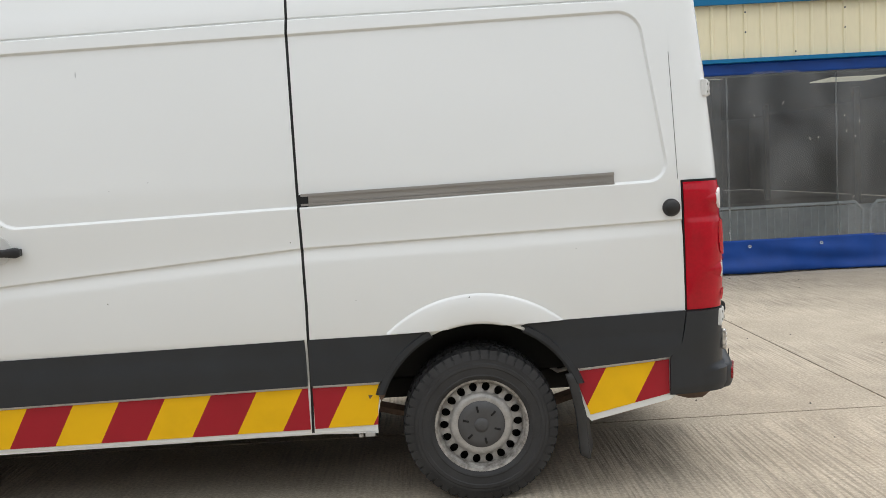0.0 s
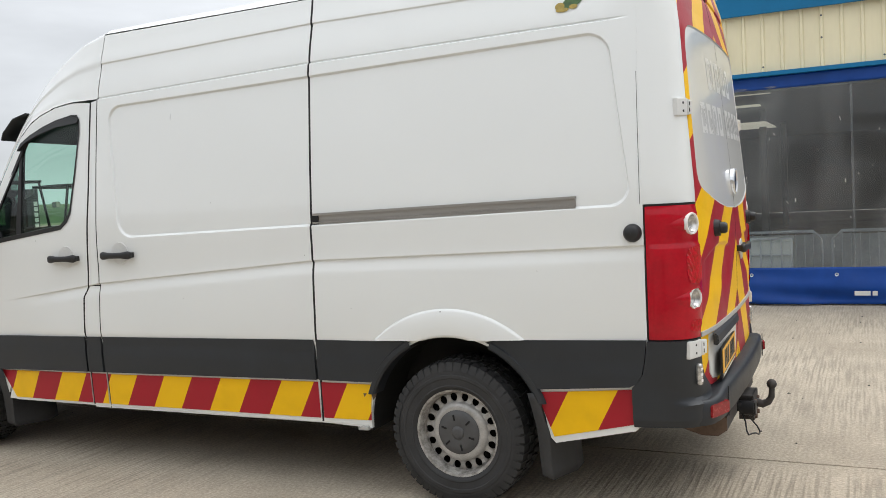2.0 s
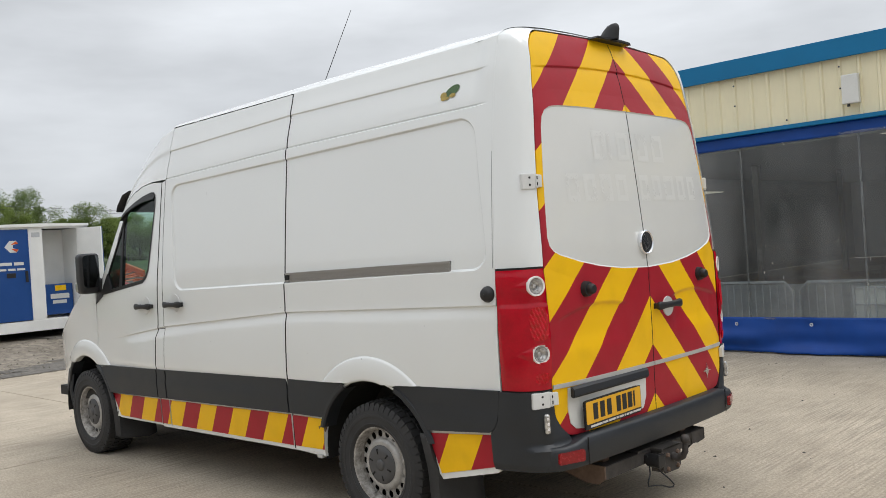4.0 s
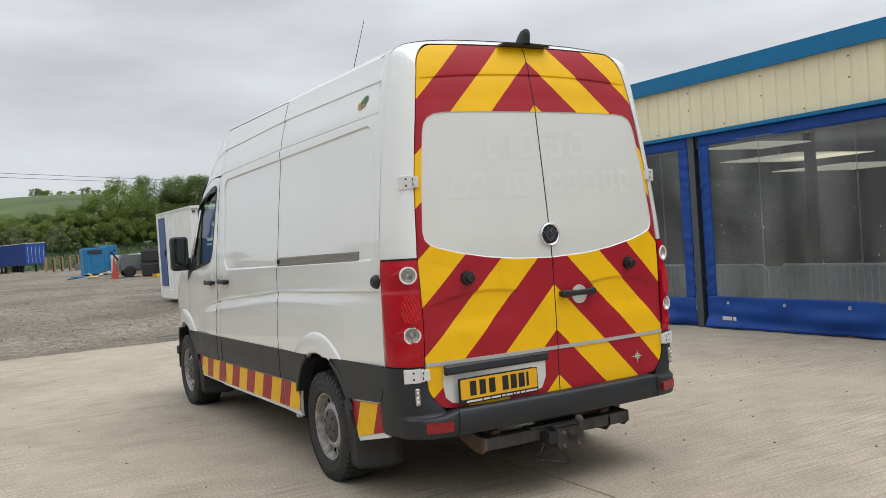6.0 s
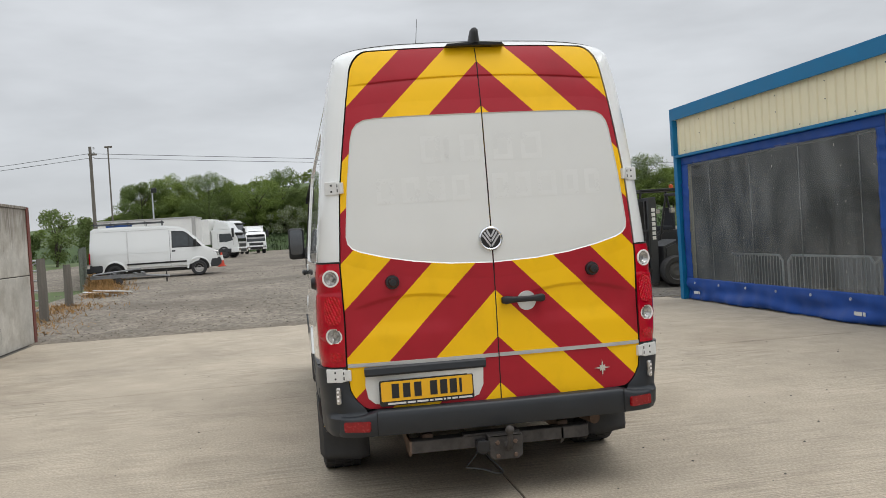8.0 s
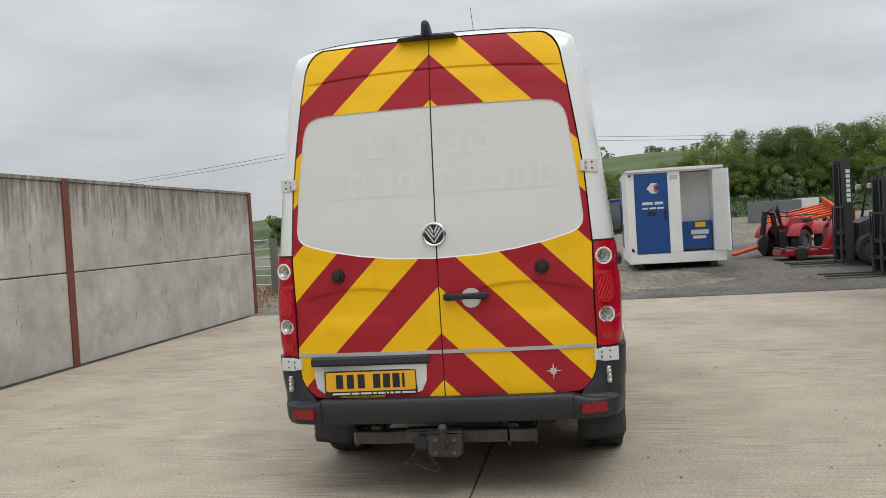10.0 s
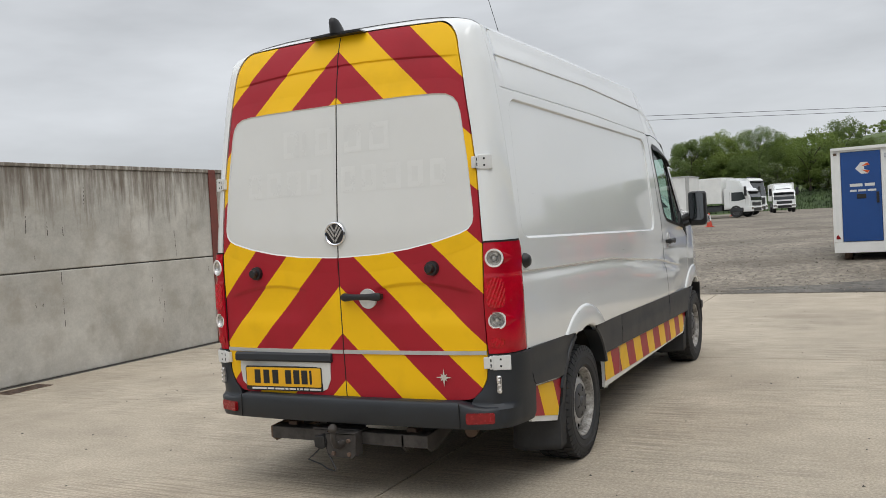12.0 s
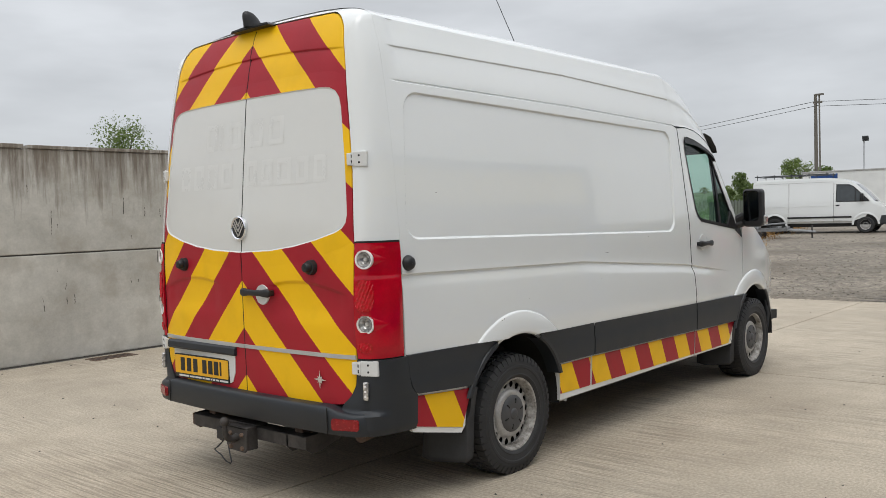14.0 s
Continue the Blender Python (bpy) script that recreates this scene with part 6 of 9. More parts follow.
for y0 in (-0.196, -0.134, -0.072, 0.016, 0.072, 0.126, 0.180):
    bm = bmesh.new()
    box(bm, (0.0066, y0, -0.028), (0.0080, y0 + (0.040 if y0 < 0.17 else 0.014), 0.050), 0, m=tilt)
    part("plate_bar", bm, M["black"], plate)
y0 = -0.22
for w_ in (0.10, 0.045, 0.062, 0.02, 0.042, 0.012, 0.02, 0.03, 0.075):
    bm = bmesh.new()
    box(bm, (0.0043, y0, -0.0625), (0.0052, y0 + w_, -0.0525), 0, m=tilt)
    part("caption_bar", bm, M["white_dull"], plate)
    y0 += w_ + 0.008

# round maker's badge, plain: ring, dark disc, chrome bars
bc0 = Vector((rear_x(0.0, 1.46) + 0.004, -0.008, 1.462))
badge = part("round_badge", lathe(bmesh.new(), [(0.0005, 0.010), (0.056, 0.010), (0.056, 0.0)], n=36, axis="x", at=bc0), M["black"], rear_doors[1], "round chrome and black badge", smooth=False)
part("badge_ring", lathe(bmesh.new(), [(0.054, 0.0), (0.054, 0.013), (0.060, 0.018), (0.066, 0.013), (0.067, -0.004)], n=40, axis="x", at=bc0), M["chrome"], badge, smooth=True)
bm = bmesh.new()
for y0, z0, y1_, z1_ in ((-0.022, 0.047, -0.001, 0.010), (0.022, 0.047, 0.001, 0.010), (-0.047, 0.022, -0.001, -0.044), (0.047, 0.022, 0.001, -0.044), (-0.036, 0.036, -0.001, -0.016), (0.036, 0.036, 0.001, -0.016)):
    d_ = Vector((0, y1_ - y0, z1_ - z0))
    nn = Vector((0, -d_.z, d_.y)).normalized() * 0.0052
    a_, b_ = bc0 + Vector((0.0105, y0, z0)), bc0 + Vector((0.0105, y1_, z1_))
    vs = [bm.verts.new(p) for p in (a_ - nn, b_ - nn, b_ + nn, a_ + nn)]
    vt = [bm.verts.new(v.co + Vector((0.004, 0, 0))) for v in vs]
    bm.faces.new(vt)
    for k in range(4):
        bm.faces.new((vs[k], vs[(k + 1) % 4], vt[(k + 1) % 4], vt[k]))
bmesh.ops.recalc_face_normals(bm, faces=bm.faces)
part("badge_bars", bm, M["chrome"], badge)

# handle on the right door
rdoor = rear_doors[1]
hx = rear_x(0.17, 1.105)
part("handle_dish", lathe(bmesh.new(), [(0.0005, 0.0035), (0.040, 0.0035), (0.053, 0.006), (0.055, -0.004)], n=32, axis="x", at=(hx, 0.176, 1.105)), M["white_dull"], rdoor, smooth=True)
bm = pull_handle(0.125)
bmesh.ops.transform(bm, matrix=Matrix.Translation((hx + 0.028, 0.151, 1.117)) @ pose(0, 0, 0, 0, 0, -90), verts=bm.verts)
bmesh.ops.recalc_face_normals(bm, faces=bm.faces)
part("door_handle", bm, M["black"], rdoor, "black pull handle", smooth=True)
# little chrome star emblem
bm = bmesh.new()
e0 = Vector((rear_x(0.599, 0.69) + 0.004, 0.599, 0.689))
pts = []
for k in range(16):
    r = (0.048, 0.014, 0.026, 0.014)[k % 4]
    pts.append((e0.y + r * math.sin(k * math.tau / 16), e0.z + r * math.cos(k * math.tau / 16)))
prism(bm, pts, e0.x, e0.x + 0.004, axis="x")
part("emblem", bm, M["chrome"], rdoor, "small chrome star emblem")

# faint shadow of removed lettering on the blanked windows
for z, ys_, hh in ((1.90, [(-0.36, -0.25), (-0.23, -0.20), (-0.14, -0.03), (0.05, 0.16), (0.21, 0.33)], 0.15), (1.685, [(-0.62, -0.52), (-0.48, -0.38), (-0.34, -0.24), (-0.20, -0.10), (0.03, 0.12), (0.16, 0.25), (0.29, 0.40), (0.44, 0.53), (0.57, 0.66)], 0.14)):
    for y0, y1_ in ys_:
        w = [(y0, z), (y1_, z), (y1_, z + hh), (y0, z + hh)]
        q = [(y0 + 0.025, z + 0.03), (y1_ - 0.03, z + 0.03), (y1_ - 0.03, z + hh - 0.03), (y0 + 0.025, z + hh - 0.03)]
        bm = bmesh.new()
        vo = [bm.verts.new((rear_x(a_, b_) + 0.0026, a_, b_)) for a_, b_ in w]
        vi = [bm.verts.new((rear_x(a_, b_) + 0.0026, a_, b_)) for a_, b_ in q]
        for k in range(4):
            bm.faces.new((vo[k], vo[(k + 1) % 4], vi[(k + 1) % 4], vi[k]))
        part("lettering_trace", facing(bm, (1, 0, 0)), M["ghost"], rear_doors[-1 if y0 < 0 else 1], "faint trace of removed lettering")

# ---- rear bumper, reflectors, tow bar ----
plan = [(-0.045, 0.905), (-0.02, 0.892), (0.002, 0.868), (0.020, 0.83), (0.034, 0.77), (0.044, 0.68), (0.056, 0.45), (0.062, 0.2)]
plan = plan + [(0.063, 0.0)] + [(x, -y) for x, y in plan[::-1]]
bm = bmesh.new()
g = []
for x, y in plan:
    low = 0.432
    f_in = Vector((-1, 0)) if abs(y) < 0.84 else Vector((-0.5, -0.5 * (1 if y > 0 else -1))) if x > -0.1 else Vector((0, -1 if y > 0 else 1))
    row = []
    dip = 0.030 * smoothstep(0.70, 0.80, abs(y))  # the ends run in under the corner's ledge
    for z, d in ((low - 0.004, 0.07), (low, 0.010), (low + 0.015, 0.0), (0.530 - dip, -0.003), (0.555 - dip, 0.001), (0.566 - dip, 0.008), (0.571 - dip, 0.022), (0.571 - dip, 0.085)):
        row.append(bm.verts.new((x + f_in.x * d, y + f_in.y * d, z)))
    g.append(row)
for a_, b_ in zip(g, g[1:]):
    for k in range(7):
        bm.faces.new((a_[k], b_[k], b_[k + 1], a_[k + 1]))
bmesh.ops.recalc_face_normals(bm, faces=bm.faces)
bumper = part("rear_bumper", bm, M["grey"], van, "scuffed dark grey plastic rear bumper", smooth=True)
for s in (-1, 1):
    bm = bmesh.new()
    prism(bm, [(y, z) for y, z in rounded(-0.074, 0.462, 0.074, 0.518, 0.012)], -0.016, 0.005, axis="x", bevel=0.003)
    bmesh.ops.transform(bm, matrix=Matrix.Translation((0.027, s * 0.808, 0)) @ pose(0, 0, 0, 0, 0, s * 21), verts=bm.verts)
    part("rear_reflector", bm, M["reflector"], bumper, "red rear reflector")
    bm = bmesh.new()
    box(bm, (0.046, s * 0.70 - 0.002, 0.435), (0.0495, s * 0.70 + 0.002, 0.566), 0)
    part("bumper_joint", bm, M["gap"], bumper)

bar = part("tow_bar", bmesh.new(), M["iron"], van, "worn dark iron tow bar")
bm = bmesh.new()
box(bm, (0.000, -0.52, 0.312), (0.010, 0.48, 0.376), 0.002)
box(bm, (-0.085, -0.52, 0.366), (0.004, 0.48, 0.378), 0.002)
box(bm, (-0.085, -0.52, 0.312), (0.004, 0.48, 0.322), 0.002)
part("cross_beam", bm, M["iron"], bar)
for y0, m in ((-0.53, "rust"), (0.478, "iron")):
    bm = bmesh.new()
    prism(bm, [(0.012, 0.318), (0.012, 0.380), (-0.20, 0.392), (-0.46, 0.46), (-0.46, 0.40), (-0.18, 0.312), (-0.10, 0.288), (-0.03, 0.288)], y0, y0 + 0.012, axis="y", bevel=0.002)
    part("end_bracket", bm, M[m], bar)
bm = bmesh.new()
prism(bm, [(0.010, 0.378), (0.010, 0.310), (-0.02, 0.282), (-0.09, 0.282), (-0.09, 0.378)], 0.33, 0.345, axis="y", bevel=0.002)
part("gusset", bm, M["iron"], bar)
for y0 in (-0.42, 0.36):
    bm = bmesh.new()
    box(bm, (-0.5, y0 - 0.03, 0.34), (-0.05, y0 + 0.03, 0.40), 0.006)
    part("side_arm", bm, M["rust"], bar)
bm = bmesh.new()
box(bm, (-0.06, -0.23, 0.379), (0.016, 0.085, 0.391), 0.003)
box(bm, (0.0105, -0.105, 0.372), (0.082, 0.085, 0.386), 0.004)
part("top_strap", bm, M["iron"], bar)
bm = bmesh.new()
prism(bm, [(-0.075, 0.252), (0.060, 0.248), (0.085, 0.268), (0.090, 0.372), (0.075, 0.386), (-0.095, 0.386), (-0.105, 0.365), (-0.100, 0.275)], 0.070, 0.082, axis="x", bevel=0.003)
box(bm, (0.010, -0.098, 0.262), (0.072, -0.088, 0.38), 0.002)
box(bm, (0.010, 0.076, 0.262), (0.072, 0.086, 0.38), 0.002)
part("hitch_plate", bm, M["iron"], bar)
for y0, z0 in ((-0.055, 0.272), (0.045, 0.272), (-0.055, 0.345), (0.045, 0.345)):
    part("bolt_head", lathe(bmesh.new(), [(0.0005, 0.012), (0.010, 0.012), (0.012, 0.008), (0.013, 0.0)], n=6, axis="x", at=(0.082, y0, z0)), M["rust"], bar)
bm = bmesh.new()
tube(bm, [(0.080, 0.0, 0.330), (0.115, 0.0, 0.322), (0.142, 0.0, 0.335), (0.158, 0.0, 0.362), (0.160, 0.0, 0.405)], [0.022, 0.020, 0.018, 0.016, 0.014], 12)
lathe(bm, [(0.001, 0.452), (0.012, 0.449), (0.021, 0.441), (0.025, 0.428), (0.022, 0.415), (0.014, 0.405)], n=24, axis="z", at=(0.160, 0.0, 0))
part("tow_ball", bm, M["iron"], bar, smooth=True)
bm = bmesh.new()
lathe(bm, [(0.034, -0.05), (0.036, 0.0), (0.040, 0.012), (0.040, 0.020), (0.028, 0.022), (0.001, 0.022)], n=20, axis="x", at=(0.070, -0.135, 0.330))
box(bm, (0.005, -0.165, 0.318), (0.03, -0.105, 0.36), 0.004)
socket = part("socket", bm, M["black"], bar, "black trailer socket", smooth=True)
part("socket_flap", boxes(((0.090, -0.168, 0.300), (0.098, -0.102, 0.366)), bevel=0.006), M["black"], socket)
bm = bmesh.new()
tube(bm, [(0.03, -0.15, 0.31), (0.05, -0.18, 0.272), (0.06, -0.22, 0.236), (0.07, -0.235, 0.222), (0.08, -0.20, 0.219), (0.09, -0.14, 0.208), (0.10, -0.085, 0.186), (0.10, -0.045, 0.180), (0.10, -0.035, 0.190), (0.09, -0.06, 0.222), (0.07, -0.10, 0.262), (0.05, -0.125, 0.305)], 0.0042, 6)
part("dangling_wire", bm, M["black"], bar, smooth=True)

# ---- wheels ----
def wheel(name, x, s):
    """A steel wheel with a worn tyre; its face looks along s."""
    hub = part(name, bmesh.new(), M["tyre"], van, "worn silver steel wheel with an all-terrain tyre")
    place = Matrix.Translation((x, s * 0.855, 0.3395)) @ Matrix.Diagonal((0.958, s, 0.958, 1))
    bm = bmesh.new()
    lathe(bm, [(0.215, -0.105), (0.235, -0.118), (0.285, -0.124), (0.325, -0.117), (0.343, -0.100), (0.346, -0.05), (0.347, 0.0), (0.346, 0.05), (0.343, 0.100), (0.325, 0.117), (0.300, 0.123), (0.292, 0.1235), (0.288, 0.1265), (0.276, 0.1265), (0.272, 0.1235), (0.245, 0.121), (0.240, 0.1235), (0.232, 0.120), (0.218, 0.108), (0.212, 0.100)], n=72)
    lugs = bmesh.new()
    for k in range(50):
        for row in range(4):
            a = (k + 0.5 * (row % 2)) * math.tau / 50
            y0 = (-0.112, -0.052, 0.006, 0.064)[row]
            lo_, hi_ = (-0.0155, y0, 0.335), (0.0155, y0 + 0.048, 0.3535 - 0.003 * (row in (0, 3)))
            vs = [lugs.verts.new(Vector((px + 0.10 * (py - y0) * (1 if row % 2 else -1), py, pz))) for px in (lo_[0], hi_[0]) for py in (lo_[1], hi_[1]) for pz in (lo_[2], hi_[2])]
            if row == 3:
                for v in vs:
                    if v.co.y > y0 + 0.03 and v.co.z > 0.34:
                        v.co.z -= 0.006
                    elif v.co.y > y0 + 0.03:
                        v.co.y += 0.0135
                        v.co.z -= 0.028
            rot = Matrix.Rotation(a, 4, "Y")
            for v in vs:
                v.co = rot @ v.co
            for f in ((1, 3, 7, 5), (0, 1, 5, 4), (2, 6, 7, 3), (0, 2, 3, 1), (4, 5, 7, 6)):
                lugs.faces.new([vs[i] for i in f])
    for v in bm.verts[:] + lugs.verts[:]:  # a tall sidewall, flattened a little on the ground
        r = math.hypot(v.co.x, v.co.z)
        k = 1 + 0.036 * smoothstep(0.23, 0.33, r)
        v.co.x, v.co.z = v.co.x * k, max(v.co.z * k, -0.3535)
    bmesh.ops.recalc_face_normals(bm, faces=bm.faces)
    bmesh.ops.transform(bm, matrix=place, verts=bm.verts)
    if s < 0:
        bmesh.ops.reverse_faces(bm, faces=bm.faces)
    part("tyre", bm, M["tyre"], hub, "worn black tyre")
    bmesh.ops.transform(lugs, matrix=place, verts=lugs.verts)
    bmesh.ops.recalc_face_normals(lugs, faces=lugs.faces)
    tagged(part("tread", lugs, M["tyre"], hub), "chunky worn tread lugs", kind="stuff")
    bm = bmesh.new()
    lathe(bm, [(0.150, 0.066), (0.144, 0.078), (0.130, 0.086), (0.112, 0.086), (0.100, 0.078), (0.080, 0.07), (0.04, 0.07)], n=64)
    # the disc with its ring of holes
    for k in range(18):
        a0 = k * math.tau / 18
        half = math.pi / 18
        hole, rim_ = [], []
        for j in range(16):
            t = j * math.tau / 16
            hr, ha = 0.174 + 0.0210 * math.cos(t), 0.0185 * math.sin(t) / 0.174
            k_ = 1 / max(abs(math.cos(t)), abs(math.sin(t)))
            sr, sa = 0.174 + 0.0245 * max(-1, min(1, math.cos(t) * k_)), half * max(-1, min(1, math.sin(t) * k_))
            yy = 0.066 - 0.016 * (sr - 0.147) / 0.05
            hole.append(bm.verts.new((hr * math.cos(a0 + ha), 0.060, hr * math.sin(a0 + ha))))
            rim_.append(bm.verts.new((sr * math.cos(a0 + sa), yy, sr * math.sin(a0 + sa))))
        deep = [bm.verts.new((v.co.x, v.co.y - 0.004, v.co.z)) for v in hole]
        for j in range(16):
            j2 = (j + 1) % 16
            bm.faces.new((rim_[j], rim_[j2], hole[j2], hole[j]))
            bm.faces.new((hole[j], hole[j2], deep[j2], deep[j]))
    bmesh.ops.recalc_face_normals(bm, faces=bm.faces)
    bmesh.ops.transform(bm, matrix=place, verts=bm.verts)
    part("rim", bm, M["steel"], hub, "worn silver steel rim with round holes", smooth=True)
    bm = bmesh.new()
    lathe(bm, [(0.214, 0.096), (0.222, 0.104), (0.219, 0.111), (0.210, 0.108), (0.203, 0.090), (0.198, 0.060), (0.198, 0.046)], n=64)
    bmesh.ops.transform(bm, matrix=place, verts=bm.verts)
    part("rim_lip", bm, M["rimlip"], hub, "brown-stained outer rim", smooth=True)
    bm = bmesh.new()
    lathe(bm, [(0.0005, -0.01), (0.198, -0.01), (0.203, -0.10), (0.0005, -0.10)], n=40)
    bmesh.ops.transform(bm, matrix=place, verts=bm.verts)
    part("brake_drum", bm, M["gap"], hub)
    bm = bmesh.new()
    lathe(bm, [(0.0005, 0.108), (0.018, 0.108), (0.030, 0.104), (0.034, 0.098), (0.075, 0.102), (0.100, 0.096), (0.111, 0.088), (0.113, 0.07)], n=48)
    bmesh.ops.transform(bm, matrix=place, verts=bm.verts)
    cap_ = part("hub_cap", bm, M["cap"], hub, "grey plastic hub cap", smooth=True)
    for k in range(6):
        bm = bmesh.new()
        box(bm, (0.062, 0.096, -0.005), (0.092, 0.1035, 0.005), 0.002, 1, place @ Matrix.Rotation(k * math.tau / 6 + 0.3, 4, "Y"))
        part("cap_slot", bm, M["gap"], cap_)
    return hub


for s in (-1, 1):
    wheel("rear_wheel", WHEEL_R, s)
    wheel("front_wheel", WHEEL_F, s)
    for cx in (WHEEL_R, WHEEL_F):
        bm = bmesh.new()
        g = [[bm.verts.new((px, s * yy, pz)) for px, pz in arc(cx, 0.35, 0.47, 184, -4, 24)] for yy in (0.955, 0.62)]
        for k in range(24):
            bm.faces.new((g[0][k], g[0][k + 1], g[1][k + 1], g[1][k]))
        bm.faces.new([bm.verts.new((px, s * 0.62, max(pz, 0.50))) for px, pz in arc(cx, 0.35, 0.47, 161, 19, 20)])
        part("arch_liner", bm, M["under"], van)
    # mud flaps
    for x0, z1, yo in ((-0.740, 0.56, 0.992), (-4.300, 0.49, 0.965)):
        bm = bmesh.new()
        g = []
        for k in range(13):
            q = k / 12
            z = z1 + (0.165 - z1) * q
            w = 0.09 + 0.20 * smoothstep(0.28, 0.42, q)
            x = x0 - 0.012 + 0.06 * q + 0.006 * math.sin(q * 5)
            g.append([bm.verts.new((x + 0.06 * smoothstep(0.3, 0.5, q) * j / 5 + 0.006 * math.sin(j * 1.1 + q * 3) - (0.030 if j == 0 else 0), s * (yo - w * max(0, j - 0.7) / 4.3), z + (0.022 if k == 12 and j in (0, 5) else 0) - 0.02 * q * j / 5)) for j in range(6)])
        for a_, b_ in zip(g, g[1:]):
            for k in range(5):
                bm.faces.new((a_[k], a_[k + 1], b_[k + 1], b_[k]))
        ob = part("mud_flap", bm, M["rubber"], van, "black rubber mud flap", smooth=True)
        ob.modifiers.new("rubber", "SOLIDIFY").thickness = 0.014
    # bracket and torn end of the sill in front of the rear wheel
    bm = bmesh.new()
    box(bm, (-1.68, s * 0.955 - 0.03, 0.325), (-1.635, s * 0.955 + 0.002, 0.345), 0.005)
    tube(bm, [(-1.70, s * 0.95, 0.335), (-1.70, s * 0.95, 0.318)], 0.012, 8)
    part("sill_bracket", bm, M["trim"], van)
    part("sill_edge", boxes(((-4.19, s * 0.960 - 0.008, 0.343), (-1.64, s * 0.960 + 0.004, 0.353)), bevel=0.004), M["white_dull"], van)
bm = bmesh.new()
for p in ((-1.65, 0.528), (-1.60, 0.515)):
    prism(bm, [(p[0] - 0.02, p[1] + 0.02), (p[0] + 0.03, p[1] + 0.022), (p[0] + 0.012, p[1] - 0.02), (p[0], p[1] - 0.035)], -0.978, -0.974, axis="y")
part("torn_patch", bm, M["rust"], van, "torn rusty end of the sill")

# chipped paint round the arches, scratches on the panels
rs = random.Random(31)
for s in (-1, 1):
    bm = bmesh.new()
    place = flank(s, 0.0015)
    lipped = flank(s, 0.0135)
    for a in (1.27, 1.31) if s > 0 else (1.62,):
        u, v = WHEEL_R + 0.579 * math.cos(a), 0.35 + 0.579 * math.sin(a)
        bm.faces.new([bm.verts.new(lipped(u + 0.005 * math.cos(k * 1.047) * rs.uniform(0.6, 1.2), v + 0.003 * math.sin(k * 1.047))) for k in range(6)])
    spots = [(rs.uniform(-4.0, -0.5), rs.uniform(0.85, 1.5), rs.uniform(0.0015, 0.003), rs.uniform(0.0015, 0.003)) for _ in range(8)]
    spots += [(-2.845, 1.985, 0.0015, 0.018)] if s < 0 else [(-0.55, 1.62, 0.010, 0.0012), (-2.2, 1.22, 0.03, 0.0012)]
    for u, v, a, c in spots:
        bm.faces.new([bm.verts.new(place(u + a * math.cos(k * 1.047) * rs.uniform(0.6, 1.2), v + c * math.sin(k * 1.047) * rs.uniform(0.6, 1.2))) for k in range(6)])
    tagged(part("paint_chips", facing(bm, (0, s, 0)), M["iron"], van), "small dark chips in the white paint", kind="stuff")

# ---- underside ----
part("floor_pan", boxes(((-5.4, -0.93, 0.44), (-1.65, 0.93, 0.52)), ((-1.65, -0.60, 0.50), (-0.68, 0.60, 0.56)), ((-0.68, -0.93, 0.46), (-0.15, 0.93, 0.52))), M["under"], van)
for s in (-0.42, 0.42):
    part("chassis_rail", boxes(((-4.5, s - 0.04, 0.36), (-0.12, s + 0.04, 0.46)), bevel=0.008), M["under"], van)
bm = bmesh.new()
tube(bm, [(WHEEL_R, -0.75, HUB_Z), (WHEEL_R, 0.75, HUB_Z)], 0.05, 12)
lathe(bm, [(0.001, -0.11), (0.09, -0.10), (0.15, -0.04), (0.15, 0.04), (0.09, 0.10), (0.001, 0.11)], n=18, at=(WHEEL_R, 0, HUB_Z))
part("rear_axle", bm, M["iron"], van, smooth=True)
for s in (-0.62, 0.62):
    bm = bmesh.new()
    tube(bm, [(-1.85, s, 0.42), (-1.5, s, 0.33), (WHEEL_R, s, 0.29), (-0.8, s, 0.34), (-0.5, s, 0.43)], 0.03, 6)
    part("leaf_spring", bm, M["rust"], van)
part("fuel_tank", boxes(((-3.0, -0.72, 0.26), (-2.0, -0.32, 0.44)), bevel=0.04), M["under"], van)
bm = bmesh.new()
tube(bm, [(-4.2, 0.2, 0.33), (-2.5, 0.25, 0.32), (-1.8, 0.35, 0.34), (-0.6, 0.55, 0.36), (-0.25, 0.62, 0.35)], 0.035, 10)
part("exhaust_pipe", bm, M["rust"], van, smooth=True)
for k in (0.55, -0.5):
    part("cable", tube(bmesh.new(), [(-0.95, k, 0.60), (-0.75, k - 0.05, 0.47), (-0.60, k, 0.49)], 0.012, 6), M["white_dull"], van)

